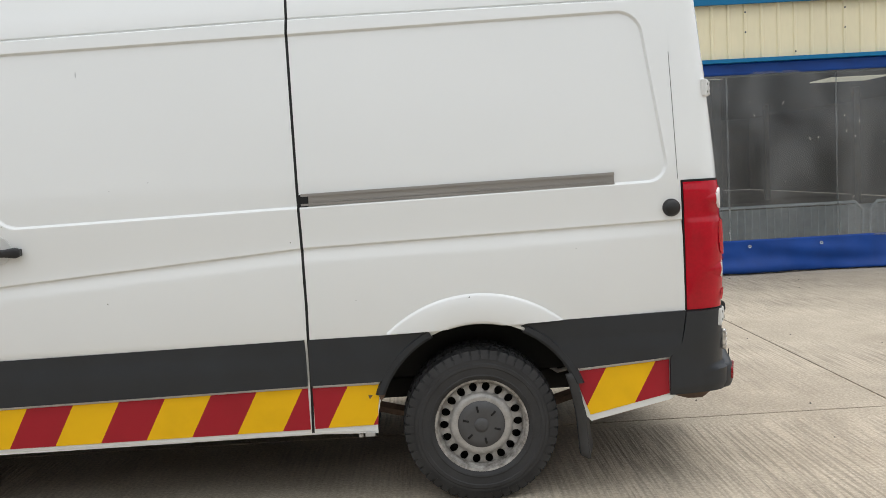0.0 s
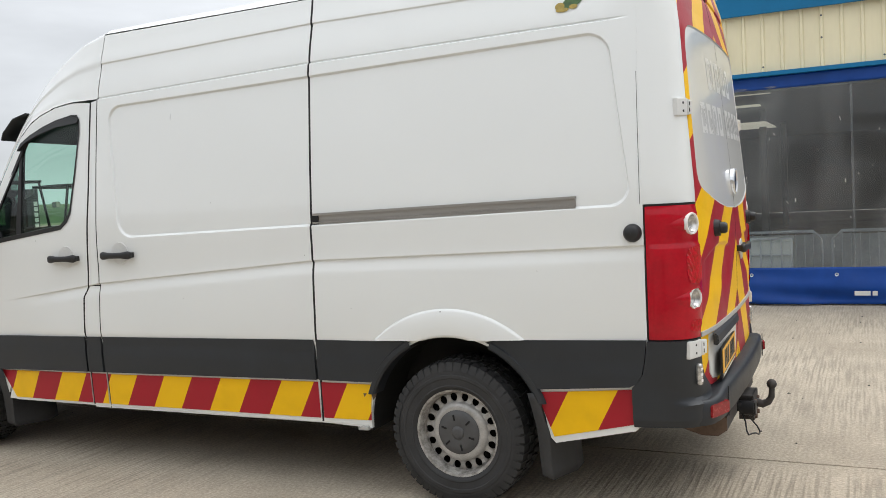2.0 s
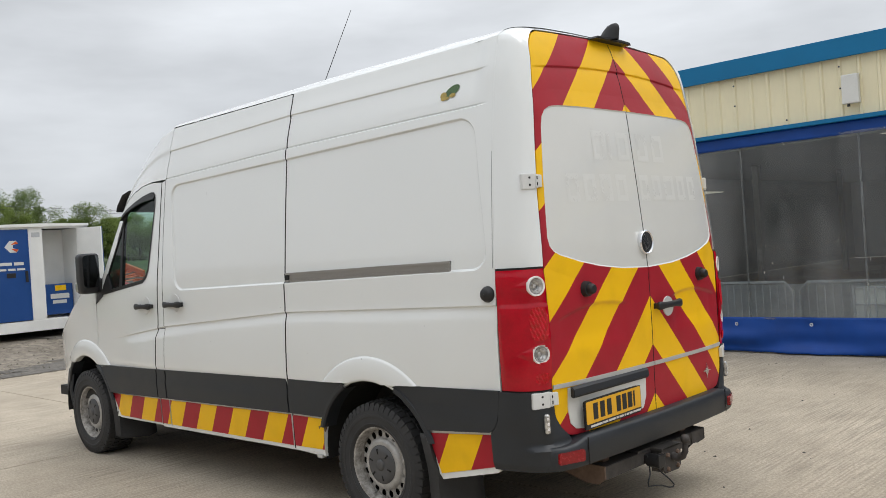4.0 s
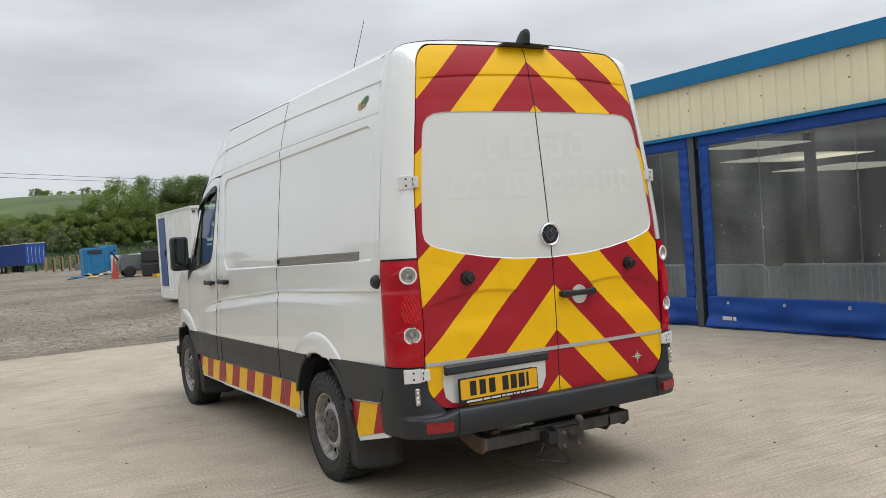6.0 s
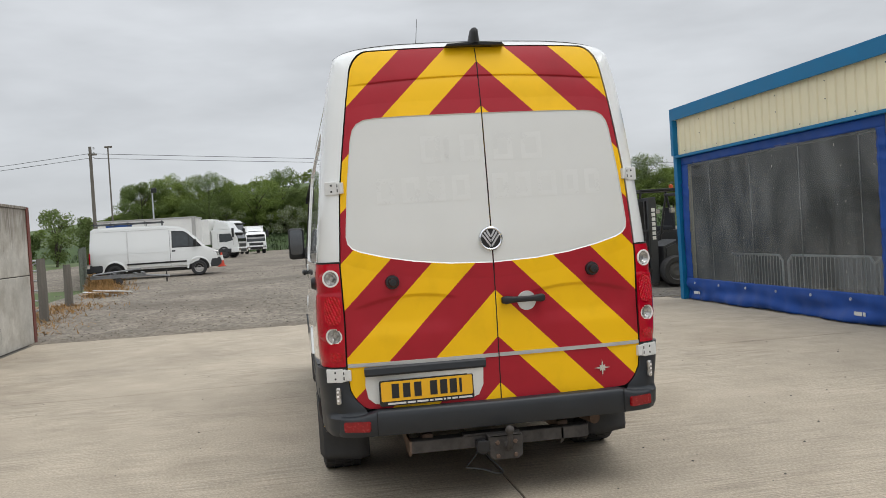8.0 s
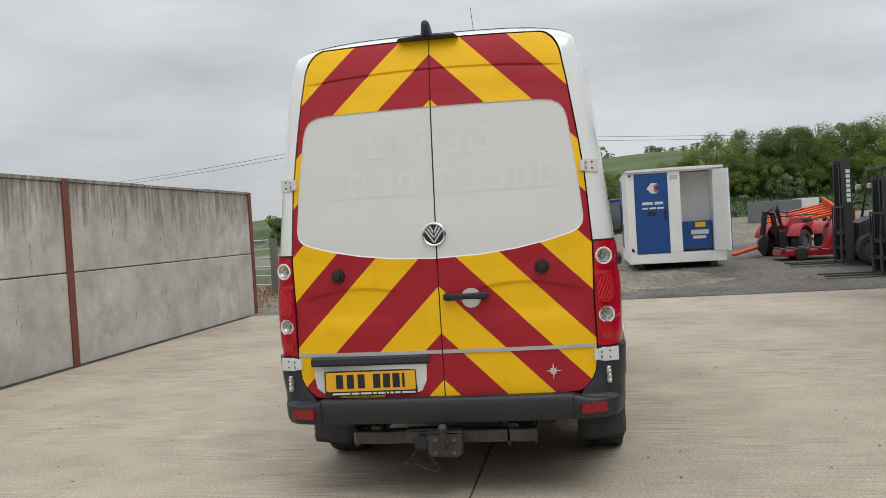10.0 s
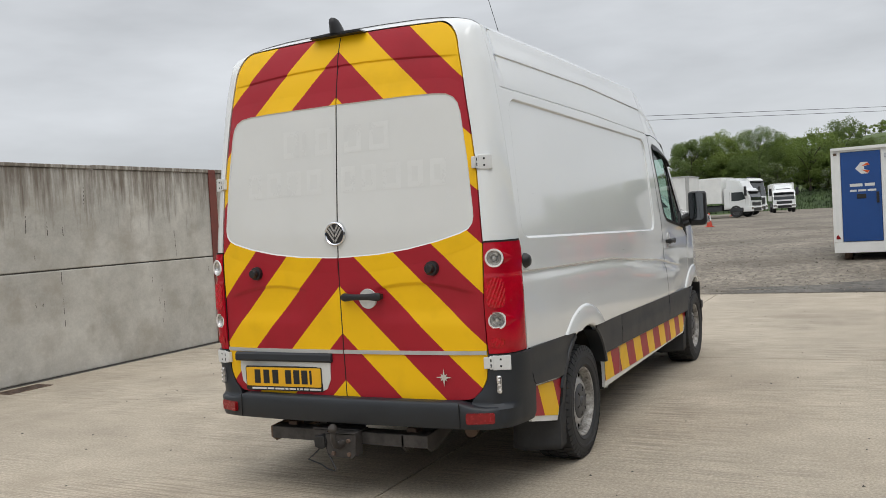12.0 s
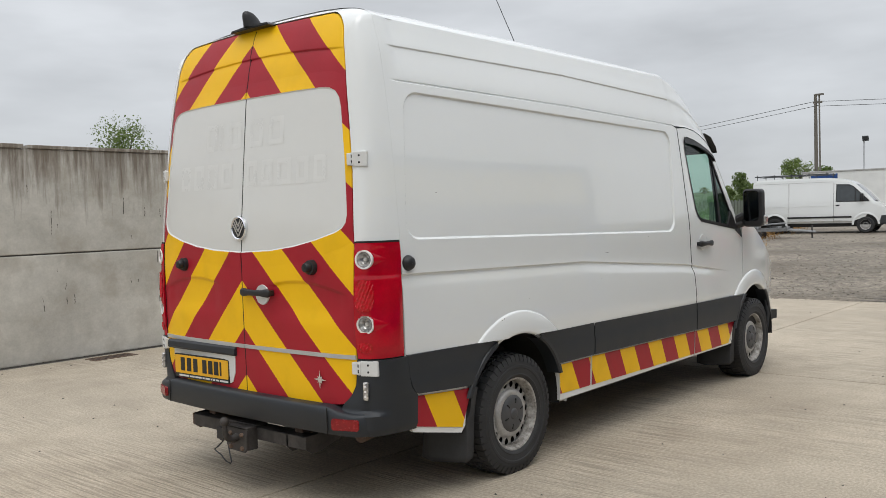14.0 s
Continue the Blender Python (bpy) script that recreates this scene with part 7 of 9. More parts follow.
# ---- cab interior ----
part("dashboard", boxes(((-4.72, -0.82, 1.00), (-4.28, 0.82, 1.30)), bevel=0.05), M["dash"], van)
part("bulkhead", boxes(((-3.36, -0.82, 0.55), (-3.33, 0.82, 2.15))), M["dash"], van)
part("cab_floor", boxes(((-4.8, -0.88, 0.52), (-3.36, 0.88, 0.56))), M["dash"], van)
part("headlining", boxes(((-4.0, -0.70, 2.13), (-3.36, 0.70, 2.15))), M["dash"], van)
for y, w in ((0.42, 0.25), (-0.25, 0.24), (-0.62, 0.17)):
    bm = bmesh.new()
    box(bm, (-3.95, y - w, 0.75), (-3.50, y + w, 0.92), 0.06, 3)
    box(bm, (-3.56, y - w, 0.85), (-3.42, y + w, 1.50), 0.06, 3, Matrix.Translation((-0.02, 0, 0)))
    part("seat", bm, M["fabric"], van, "dark cloth seat", smooth=True)
    bm = bmesh.new()
    box(bm, (-3.56, y - 0.13, 1.53), (-3.45, y + 0.13, 1.72), 0.04, 3)
    part("headrest", bm, M["fabric"], van, smooth=True)
bm = bmesh.new()
ring = [(-4.22 + 0.07 * math.sin(k * math.tau / 24), 0.42 + 0.19 * math.cos(k * math.tau / 24), 1.22 + 0.17 * math.sin(k * math.tau / 24)) for k in range(25)]
tube(bm, ring, 0.014, 6)
tube(bm, [(-4.45, 0.42, 1.10), (-4.22, 0.42, 1.22)], 0.03, 8)
part("steering_wheel", bm, M["black"], van, smooth=True)

# ---- on the roof ----
fin = part("camera_fin", bmesh.new(), M["black"], van, "black camera fin on the roof's rear edge")
bm = bmesh.new()
prism(bm, [(-0.175, 2.556), (-0.165, 2.568), (-0.06, 2.574), (0.05, 2.574), (0.15, 2.570), (0.165, 2.556)], -0.175, -0.100, axis="x", bevel=0.005)
part("fin_base", bm, M["black"], fin, smooth=False)
bm = bmesh.new()
g = []
for z, x0, x1, w in ((2.566, -0.20, -0.075, 0.036), (2.598, -0.185, -0.070, 0.030), (2.622, -0.165, -0.066, 0.026), (2.641, -0.140, -0.070, 0.022), (2.650, -0.115, -0.080, 0.012)):
    g.append([bm.verts.new((x0 + (x1 - x0) * (0.5 - 0.5 * math.cos(a)), -0.008 + w * math.sin(a), z)) for a in [k * math.tau / 14 for k in range(14)]])
for a_, b_ in zip(g, g[1:]):
    for k in range(14):
        bm.faces.new((a_[k], a_[(k + 1) % 14], b_[(k + 1) % 14], b_[k]))
bm.faces.new(g[-1])
bmesh.ops.recalc_face_normals(bm, faces=bm.faces)
part("fin_blade", bm, M["black"], fin, smooth=True)
bm = bmesh.new()
tube(bm, [(-2.72, 0, 2.60), (-2.69, 0, 2.66)], [0.02, 0.012], 8)
tube(bm, [(-2.69, 0, 2.66), (-2.25, 0.0, 3.235)], [0.0035, 0.002], 5)
part("whip_aerial", bm, M["black"], van, "thin black whip aerial")


# ---- yard, vehicles and distance ----
M.update(
    blue_door=mat("blue_painted_door", (0.010, 0.065, 0.25), 0.35, var=0.08, scale=3),
    cabin_white=mat("cabin_white", (0.83, 0.83, 0.80), 0.5, var=0.07, scale=2.5),
    orange=mat("orange_paint", (0.62, 0.085, 0.012), 0.45, var=0.2, scale=6),
    quad_red=mat("red_plastic", (0.36, 0.012, 0.022), 0.35, var=0.15, scale=6),
    truck_grey=mat("truck_dark_grey", (0.035, 0.037, 0.04), 0.55, var=0.2, scale=5),
    dark_glass=mat("dark_cab_glass", (0.035, 0.042, 0.046), 0.06, var=0.2, coat=0.5),
    blue_sheet=mat("blue_curtain_sheet", (0.012, 0.045, 0.22), 0.55, var=0.15, scale=1.2),
    cyan_bin=mat("light_blue_container", (0.02, 0.20, 0.42), 0.5, var=0.15, scale=3),
    blue_rear=mat("blue_trailer_doors", (0.012, 0.075, 0.34), 0.5, var=0.12, scale=2),
    wood=mat("weathered_wood", (0.15, 0.135, 0.115), 0.85, var=0.3, scale=4, stretch=(1, 1, 0.2), bump=0.003),
    pallet=mat("pallet_wood", (0.36, 0.24, 0.13), 0.85, var=0.25, scale=6),
    board=mat("grey_green_boards", (0.13, 0.15, 0.115), 0.8, var=0.25, scale=3, stretch=(1, 1, 0.3)),
    cone=mat("cone_orange", (0.52, 0.055, 0.025), 0.55, var=0.1),
    crate_green=mat("green_crates", (0.02, 0.14, 0.09), 0.6, var=0.3, scale=12),
    grey_box=mat("grey_container", (0.15, 0.16, 0.165), 0.6, var=0.12, scale=2),
    bark=mat("bark", (0.07, 0.055, 0.04), 0.9, var=0.3, scale=5),
)


def leaf_mat(name, a, b_, power=1.0):
    """Leaves that differ from tree to tree and from clump to clump."""
    m = mat(name, a, 0.75, var=0.2, scale=0.4)
    n, l = m.node_tree.nodes, m.node_tree.links
    geo, inf = n.new("ShaderNodeNewGeometry"), n.new("ShaderNodeObjectInfo")
    ad = n.new("ShaderNodeMath")
    ad.operation = "MULTIPLY_ADD"
    ad.inputs[1].default_value = 0.55
    sc = n.new("ShaderNodeMath")
    sc.operation = "MULTIPLY"
    sc.inputs[1].default_value = 0.45
    l.new(inf.outputs["Random"], sc.inputs[0])
    l.new(geo.outputs["Random Per Island"], ad.inputs[0])
    l.new(sc.outputs[0], ad.inputs[2])
    mx = n.new("ShaderNodeMix")
    mx.data_type = "RGBA"
    mx.inputs[6].default_value, mx.inputs[7].default_value = (*a, 1), (*b_, 1)
    pw = n.new("ShaderNodeMath")
    pw.operation = "POWER"
    pw.inputs[1].default_value = power
    l.new(ad.outputs[0], pw.inputs[0])
    l.new(pw.outputs[0], mx.inputs["Factor"])
    l.new(mx.outputs[2], n["Principled BSDF"].inputs["Base Color"])
    n["Principled BSDF"].inputs["Specular IOR Level"].default_value = 0.15
    # light shines through leaves
    tl_ = n.new("ShaderNodeBsdfTranslucent")
    l.new(mx.outputs[2], tl_.inputs[0])
    ms = n.new("ShaderNodeMixShader")
    ms.inputs[0].default_value = 0.5
    l.new(n["Principled BSDF"].outputs[0], ms.inputs[1])
    l.new(tl_.outputs[0], ms.inputs[2])
    l.new(ms.outputs[0], n["Material Output"].inputs[0])
    return m


M["leaf"] = leaf_mat("spring_leaves", (0.165, 0.232, 0.062), (0.275, 0.340, 0.100))
M["leaf_dark"] = leaf_mat("dark_leaves", (0.135, 0.192, 0.068), (0.215, 0.272, 0.098))
M["blossom"] = leaf_mat("may_blossom", (0.12, 0.165, 0.035), (0.75, 0.76, 0.66), power=3.0)


def tree(name, seed, height, spread, leaf, n_leaf=14500, size=0.115, label="leafy green tree at the yard's edge", bare=False, low=0.13):
    """A tapered trunk with limbs, and a crown of many small leaves in uneven clumps."""
    rr = random.Random(seed)
    th = thing(name, (0, 0, 0), label, "tree", "trees behind the yard")
    bm = bmesh.new()
    top = height * 0.75
    tube(bm, [(0, 0, -0.6), (rr.uniform(-0.2, 0.2), rr.uniform(-0.2, 0.2), height * 0.3), (rr.uniform(-0.5, 0.5), rr.uniform(-0.5, 0.5), top)], [0.024 * height, 0.017 * height, 0.004 * height], 7)
    tips = []
    for k in range(11 if not bare else 26):
        a = rr.uniform(0, 6.3)
        z0 = height * rr.uniform(low * 0.8, 0.6)
        ln = spread * rr.uniform(0.35, 0.85)
        tip = (math.cos(a) * ln, math.sin(a) * ln, min(height * 0.93, z0 + height * rr.uniform(0.1, 0.38)))
        tips.append(tip)
        tube(bm, [(0, 0, z0), (tip[0] * 0.5, tip[1] * 0.5, (z0 + tip[2]) / 2 + 0.3), tip], [0.009 * height, 0.006 * height, 0.0015 * height], 5)
    part("trunk", bm, M["bark"], th)
    clumps = [(*t, height * rr.uniform(0.10, 0.17)) for t in tips]
    for _ in range(30):
        a, q = rr.uniform(0, 6.3), rr.random() ** 0.6
        z = height * rr.uniform(low, 0.95)
        w = spread * math.sin(math.pi * min(1, max(0.1, (z / height - 0.08) / 0.95)) ** 0.8) ** 0.7
        clumps.append((math.cos(a) * w * q, math.sin(a) * w * q, z, height * rr.uniform(0.07, 0.15)))
    verts, faces = [], []
    for _ in range(n_leaf):
        cx, cy, cz, r = clumps[rr.randrange(len(clumps))]
        d = Vector((rr.gauss(0, 1), rr.gauss(0, 1), rr.gauss(0, 1))).normalized() * r * rr.uniform(0.55, 1.08)
        p = Vector((cx, cy, cz)) + Vector((d.x, d.y, d.z * 0.85))
        if p.z < 0.2:
            p.z = 0.2 + rr.random() * 0.5
        n_ = (d.normalized() + Vector((rr.gauss(0, 0.5), rr.gauss(0, 0.5), rr.gauss(0.25, 0.5)))).normalized()
        u = n_.orthogonal().normalized()
        v = n_.cross(u)
        s_ = size * rr.uniform(0.5, 1.25)
        i = len(verts)
        a0 = rr.uniform(0, 6.3)
        for k in range(4):
            a = a0 + k * math.tau / 4
            q = s_ * rr.uniform(0.6, 1.15) * (1.25 if k % 2 else 0.75)
            verts.append(p + u * (math.cos(a) * q) + v * (math.sin(a) * q) - n_ * (0.25 * s_ * (k % 2)))
        faces.append((i, i + 1, i + 2, i + 3))
    me = bpy.data.meshes.new("crown")
    me.from_pydata([tuple(v) for v in verts], [], faces)
    me.materials.append(leaf)
    ob = new("crown", me)
    ob.parent = th
    return th


kinds = [tree("tree", 1, 10.5, 4.4, M["leaf"]), tree("tree", 2, 9.0, 4.6, M["leaf"]), tree("tree", 3, 11.5, 4.2, M["leaf_dark"]), tree("tree", 4, 8.0, 4.4, M["leaf"]),
         tree("tree", 5, 10.0, 5.0, M["leaf_dark"], n_leaf=15000), tree("bush", 6, 4.6, 3.6, M["leaf"], n_leaf=6200, size=0.11, label="low green bush before the trees", low=0.01), tree("bush", 7, 4.2, 3.0, M["blossom"], n_leaf=5600, size=0.10, low=0.01, label="hawthorn bush in white blossom")]
rng = random.Random(21)


def plant(kind, x, y, scale=1.0):
    if x < -100:  # the far row stands behind the bank
        x, y, scale = x * 1.22 - (6.5 if kind == 5 else 4 if kind == 6 else 1), y * 1.22, scale * (1.05 if kind == 5 else 1.2)
    m = Matrix.Translation((x, y, ground_z(x, y) - 0.1)) @ Matrix.Rotation(rng.uniform(0, 6.3), 4, "Z") @ Matrix.Diagonal((scale * rng.uniform(0.9, 1.15), scale * rng.uniform(0.9, 1.15), scale, 1))
    ob = copy_thing(kinds[kind], m)
    ob.matrix_basis = m
    return ob


y = -24.0
row = 0
while y < 78:
    tall = curve(y, (-28, -24, -20.5, -5.7, 0, 3, 9, 12, 16.5, 20, 24, 31, 40, 60, 67, 74), (0.35, 0.5, 0.86, 0.84, 0.78, 0.62, 0.64, 0.70, 0.88, 0.98, 0.84, 0.99, 0.88, 0.7, 0.5, 0.3))
    plant(rng.choice((0, 1, 2, 4, 3)), -119 + rng.uniform(-4, 4), y, tall * rng.uniform(0.82, 1.08))
    if row % 2 == 0:
        plant(5, -116.5 + rng.uniform(-1.5, 1.5), y + rng.uniform(-1, 1), rng.uniform(1.0, 1.5))
        plant(5, -114.5 + rng.uniform(-1.5, 1.5), y + rng.uniform(-1, 1), rng.uniform(0.9, 1.3))
        plant(rng.choice((1, 3, 4)), -126 + rng.uniform(-3, 3), y + 1.5, tall * rng.uniform(0.8, 1.0))
    if row % 2:
        plant(5, -113 + rng.uniform(-1.5, 1.5), y + rng.uniform(-1, 1), rng.uniform(0.8, 1.2))
    y += rng.uniform(2.6, 3.9)
    row += 1
for y in (-9.5, -2.5, -1.0, 5.5, 10.5, 27):
    plant(6, -111.5 + rng.uniform(-0.5, 0.5), y, rng.uniform(0.7, 0.95))
for y in (-30, -26, -22, -18.5, -15, -11, -8, -4.5, -1, 2.5, 5, 8, 19, 20.5, 22, 25, 28, 31, 34, 37, 40):
    plant(5, -236 + rng.uniform(-3, 3), y, rng.uniform(0.75, 1.15) * (1.0 if y < 6 else 0.55))
# hedge line on the far left, and trees beyond the field
for k in range(26):
    plant(5, -150 - k * 1.2, -28 - k * 5.5, rng.uniform(0.34, 0.46))
for x, y, k, s_ in ((-80, -40, 4, 0.2), (-84, -46, 2, 0.22)):
    plant(k, x, y, s_)
for k, (y, h, w) in enumerate(((-17.5, 4.4, 1.35), (-21.4, 3.4, 0.7), (-15.5, 3.4, 0.5), (-22.6, 2.4, 0.9), (-19.6, 2.5, 1.0), (-13.6, 2.7, 0.9))):
    yard_tree = tree("young_tree", 30 + k, h, w, M["leaf_dark"], n_leaf=3400, size=0.085, label="dense dark green young tree behind the fence", low=0.05)
    yard_tree.matrix_basis = Matrix.Translation((-60.0, y, ground_z(-60, y) - 0.1))
lone = tree("bare_tree", 9, 6.3, 1.25, M["leaf_dark"], n_leaf=8200, size=0.055, label="sparse young tree behind the wall", bare=True)
lone.matrix_basis = Matrix.Translation((-17.05, -31.5, 0.0))
for k, m in enumerate(kinds):
    m.matrix_basis = Matrix.Translation((-158 - 2 * k, 27 + 5 * k, ground_z(-158 - 2 * k, 27 + 5 * k) - 0.2)) @ Matrix.Scale(0.9, 4)


# ---- welfare cabin on wheels ----
def gz(x, y, d=0.0):
    return ground_z(x, y) + d


cabin = thing("site_cabin", (-15.35, 1.75, 0.28), "white mobile site cabin with blue doors, one open", "cabin", turn=0)
W_, L_, H_ = 2.10, 3.5, 2.26
part("floor_frame", boxes(((-L_, 0.0, 0.12), (0.0, W_, 0.34)), bevel=0.01), M["cabin_white"], cabin)
prof = []
x = -L_
while x < -0.05:
    prof += [(x, 0.0), (x + 0.09, 0.0), (x + 0.12, 0.03), (x + 0.21, 0.03), (x + 0.24, 0.0)]
    x += 0.24
for yy, sg in ((0.0, 1), (W_, -1)):
    bm = bmesh.new()
    lo = [bm.verts.new((min(a, 0), yy + sg * q, 0.34)) for a, q in prof]
    hi = [bm.verts.new((min(a, 0), yy + sg * q, H_ - 0.06)) for a, q in prof]
    for k in range(len(prof) - 1):
        bm.faces.new((lo[k], lo[k + 1], hi[k + 1], hi[k]))
    ob = part("side_wall", bm, M["cabin_white"], cabin)
    ob.modifiers.new("sheet", "SOLIDIFY").thickness = 0.02
part("back_wall", boxes(((-L_, 0.03, 0.34), (-L_ + 0.04, W_ - 0.03, H_ - 0.06))), M["cabin_white"], cabin)
bm = bmesh.new()
prism(bm, [(0, H_ - 0.08), (W_, H_ - 0.08), (W_, H_ - 0.03), (W_ / 2, H_ - 0.015), (0, H_ - 0.03)], -L_ - 0.03, 0.05, axis="x")
part("roof", bm, M["cabin_white"], cabin)
part("front_wall", boxes(((-0.04, 0.0, 0.34), (0.0, 0.17, H_ - 0.08)), ((-0.04, 0.90, 0.34), (0.0, 1.17, H_ - 0.08)), ((-0.04, 1.88, 0.34), (0.0, W_, H_ - 0.08)), ((-0.04, 0.17, 2.14), (0.0, 0.90, H_ - 0.08)), ((-0.04, 1.17, 2.14), (0.0, 1.88, H_ - 0.08)), bevel=0.004), M["cabin_white"], cabin)
door = part("door", boxes(((-0.03, 0.175, 0.35), (0.012, 0.895, 2.135)), bevel=0.008), M["blue_door"], cabin, "blue steel door")
part("door_handle", boxes(((0.012, 0.80, 1.10), (0.03, 0.85, 1.32)), bevel=0.004), M["black"], door)
part("letter_slot", boxes(((0.012, 0.45, 1.20), (0.02, 0.62, 1.29)), bevel=0.004), M["black"], door)
bm = bmesh.new()
prism(bm, [(0.44, 1.80), (0.54, 1.92), (0.66, 1.92), (0.70, 1.86), (0.60, 1.84), (0.60, 1.78), (0.70, 1.74), (0.66, 1.69), (0.54, 1.69)], 0.0125, 0.0145, axis="x")
part("sign_shape", bm, M["white_dull"], door, "white and orange sign shape")
bm = bmesh.new()
prism(bm, [(0.55, 1.84), (0.66, 1.91), (0.70, 1.86)], 0.0147, 0.016, axis="x")
prism(bm, [(0.55, 1.77), (0.70, 1.75), (0.66, 1.70)], 0.0147, 0.016, axis="x")
part("sign_accent", bm, M["orange"], door)
for k, (y0, y1_, z) in enumerate(((0.33, 0.56, 1.44), (0.60, 0.78, 1.44), (0.33, 0.45, 1.34), (0.48, 0.62, 1.34), (0.65, 0.80, 1.34))):
    part("caption_bar", boxes(((0.0125, y0, z), (0.0145, y1_, z + 0.06 - 0.02 * (k > 1)))), M["white_dull"], door)
part("generator", boxes(((-0.76, 1.18, 0.40), (-0.35, 1.86, 1.02)), bevel=0.02), M["blue_door"], cabin, "blue generator in the open bay")
part("generator_bars", boxes(((-0.349, 1.40, 0.72), (-0.346, 1.78, 0.82)), ((-0.349, 1.44, 0.62), (-0.346, 1.72, 0.69))), M["white_dull"], cabin)
part("yellow_label", boxes(((-0.349, 1.50, 0.88), (-0.346, 1.72, 0.99))), M["yellow"], cabin)
part("inner_wall", boxes(((-0.80, 1.17, 0.34), (-0.77, 1.88, 2.15)), ((-1.02, 1.15, 0.34), (-0.05, 1.17, 2.15))), M["cabin_white"], cabin)
part("partition", boxes(((-1.02, 1.88, 0.34), (-0.05, 1.90, 2.15))), M["cabin_white"], cabin)
od = part("open_door", boxes(((0.0, 1.86, 0.36), (0.62, 1.90, 2.13)), bevel=0.006), M["cabin_white"], cabin, "open door, white inside and blue outside")
od.matrix_basis = Matrix.Translation((0, 1.88, 0)) @ Matrix.Rotation(radians(22), 4, "Z") @ Matrix.Translation((0, -1.88, 0))
part("door_skin", boxes(((0.0, 1.901, 0.36), (0.62, 1.915, 2.13))), M["blue_door"], od)
bm = bmesh.new()
prism(bm, [(0.02, 0.40), (0.135, 0.40), (0.078, 0.50)], 0.001, 0.006, axis="x")
part("triangle_reflector", bm, M["reflector"], cabin, "red triangular reflector")
part("window_vent", boxes(((0.001, 0.96, 1.98), (0.008, 1.12, 2.07))), M["galv"], cabin)
part("marker_lamp", boxes(((0.001, 0.03, 2.08), (0.01, 0.11, 2.13))), M["rust"], cabin)
sdoor = part("side_door", boxes(((-3.25, -0.012, 0.42), (-2.55, 0.004, 2.10)), bevel=0.006), M["blue_door"], cabin, "narrow blue side door")
part("door_handle", boxes(((-2.70, -0.03, 1.15), (-2.62, -0.012, 1.32))), M["black"], sdoor)
for yy in (0.25, W_ - 0.25):
    bm = bmesh.new()
    lathe(bm, [(0.001, -0.09), (0.18, -0.09), (0.20, -0.06), (0.20, 0.06), (0.18, 0.09), (0.001, 0.09)], n=20, at=(-1.2, yy, 0.17))
    part("wheel", bm, M["tyre"], cabin)
    bm = bmesh.new()
    lathe(bm, [(0.001, -0.07), (0.13, -0.07), (0.15, 0.0), (0.13, 0.07), (0.001, 0.07)], n=16, at=(-0.35, yy, 0.10))
    part("jockey_wheel", bm, M["rust"], cabin)


# ---- the other vans and trucks ----
def simple_wheel(parent, x, y, z, r, w, rim="steel"):
    bm = bmesh.new()
    lathe(bm, [(r * 0.62, -w / 2), (r * 0.9, -w / 2), (r, -w * 0.36), (r, w * 0.36), (r * 0.9, w / 2), (r * 0.62, w / 2)], n=28, at=(x, y, z))
    wh = part("wheel", bm, M["tyre"], parent)
    bm = bmesh.new()
    lathe(bm, [(0.001, -w * 0.36), (r * 0.3, -w * 0.40), (r * 0.55, -w * 0.32), (r * 0.62, -w * 0.46), (r * 0.62, w * 0.46), (r * 0.55, w * 0.32), (r * 0.3, w * 0.40), (0.001, w * 0.36)], n=24, at=(x, y, z))
    part("rim", bm, M[rim], wh)
    return wh


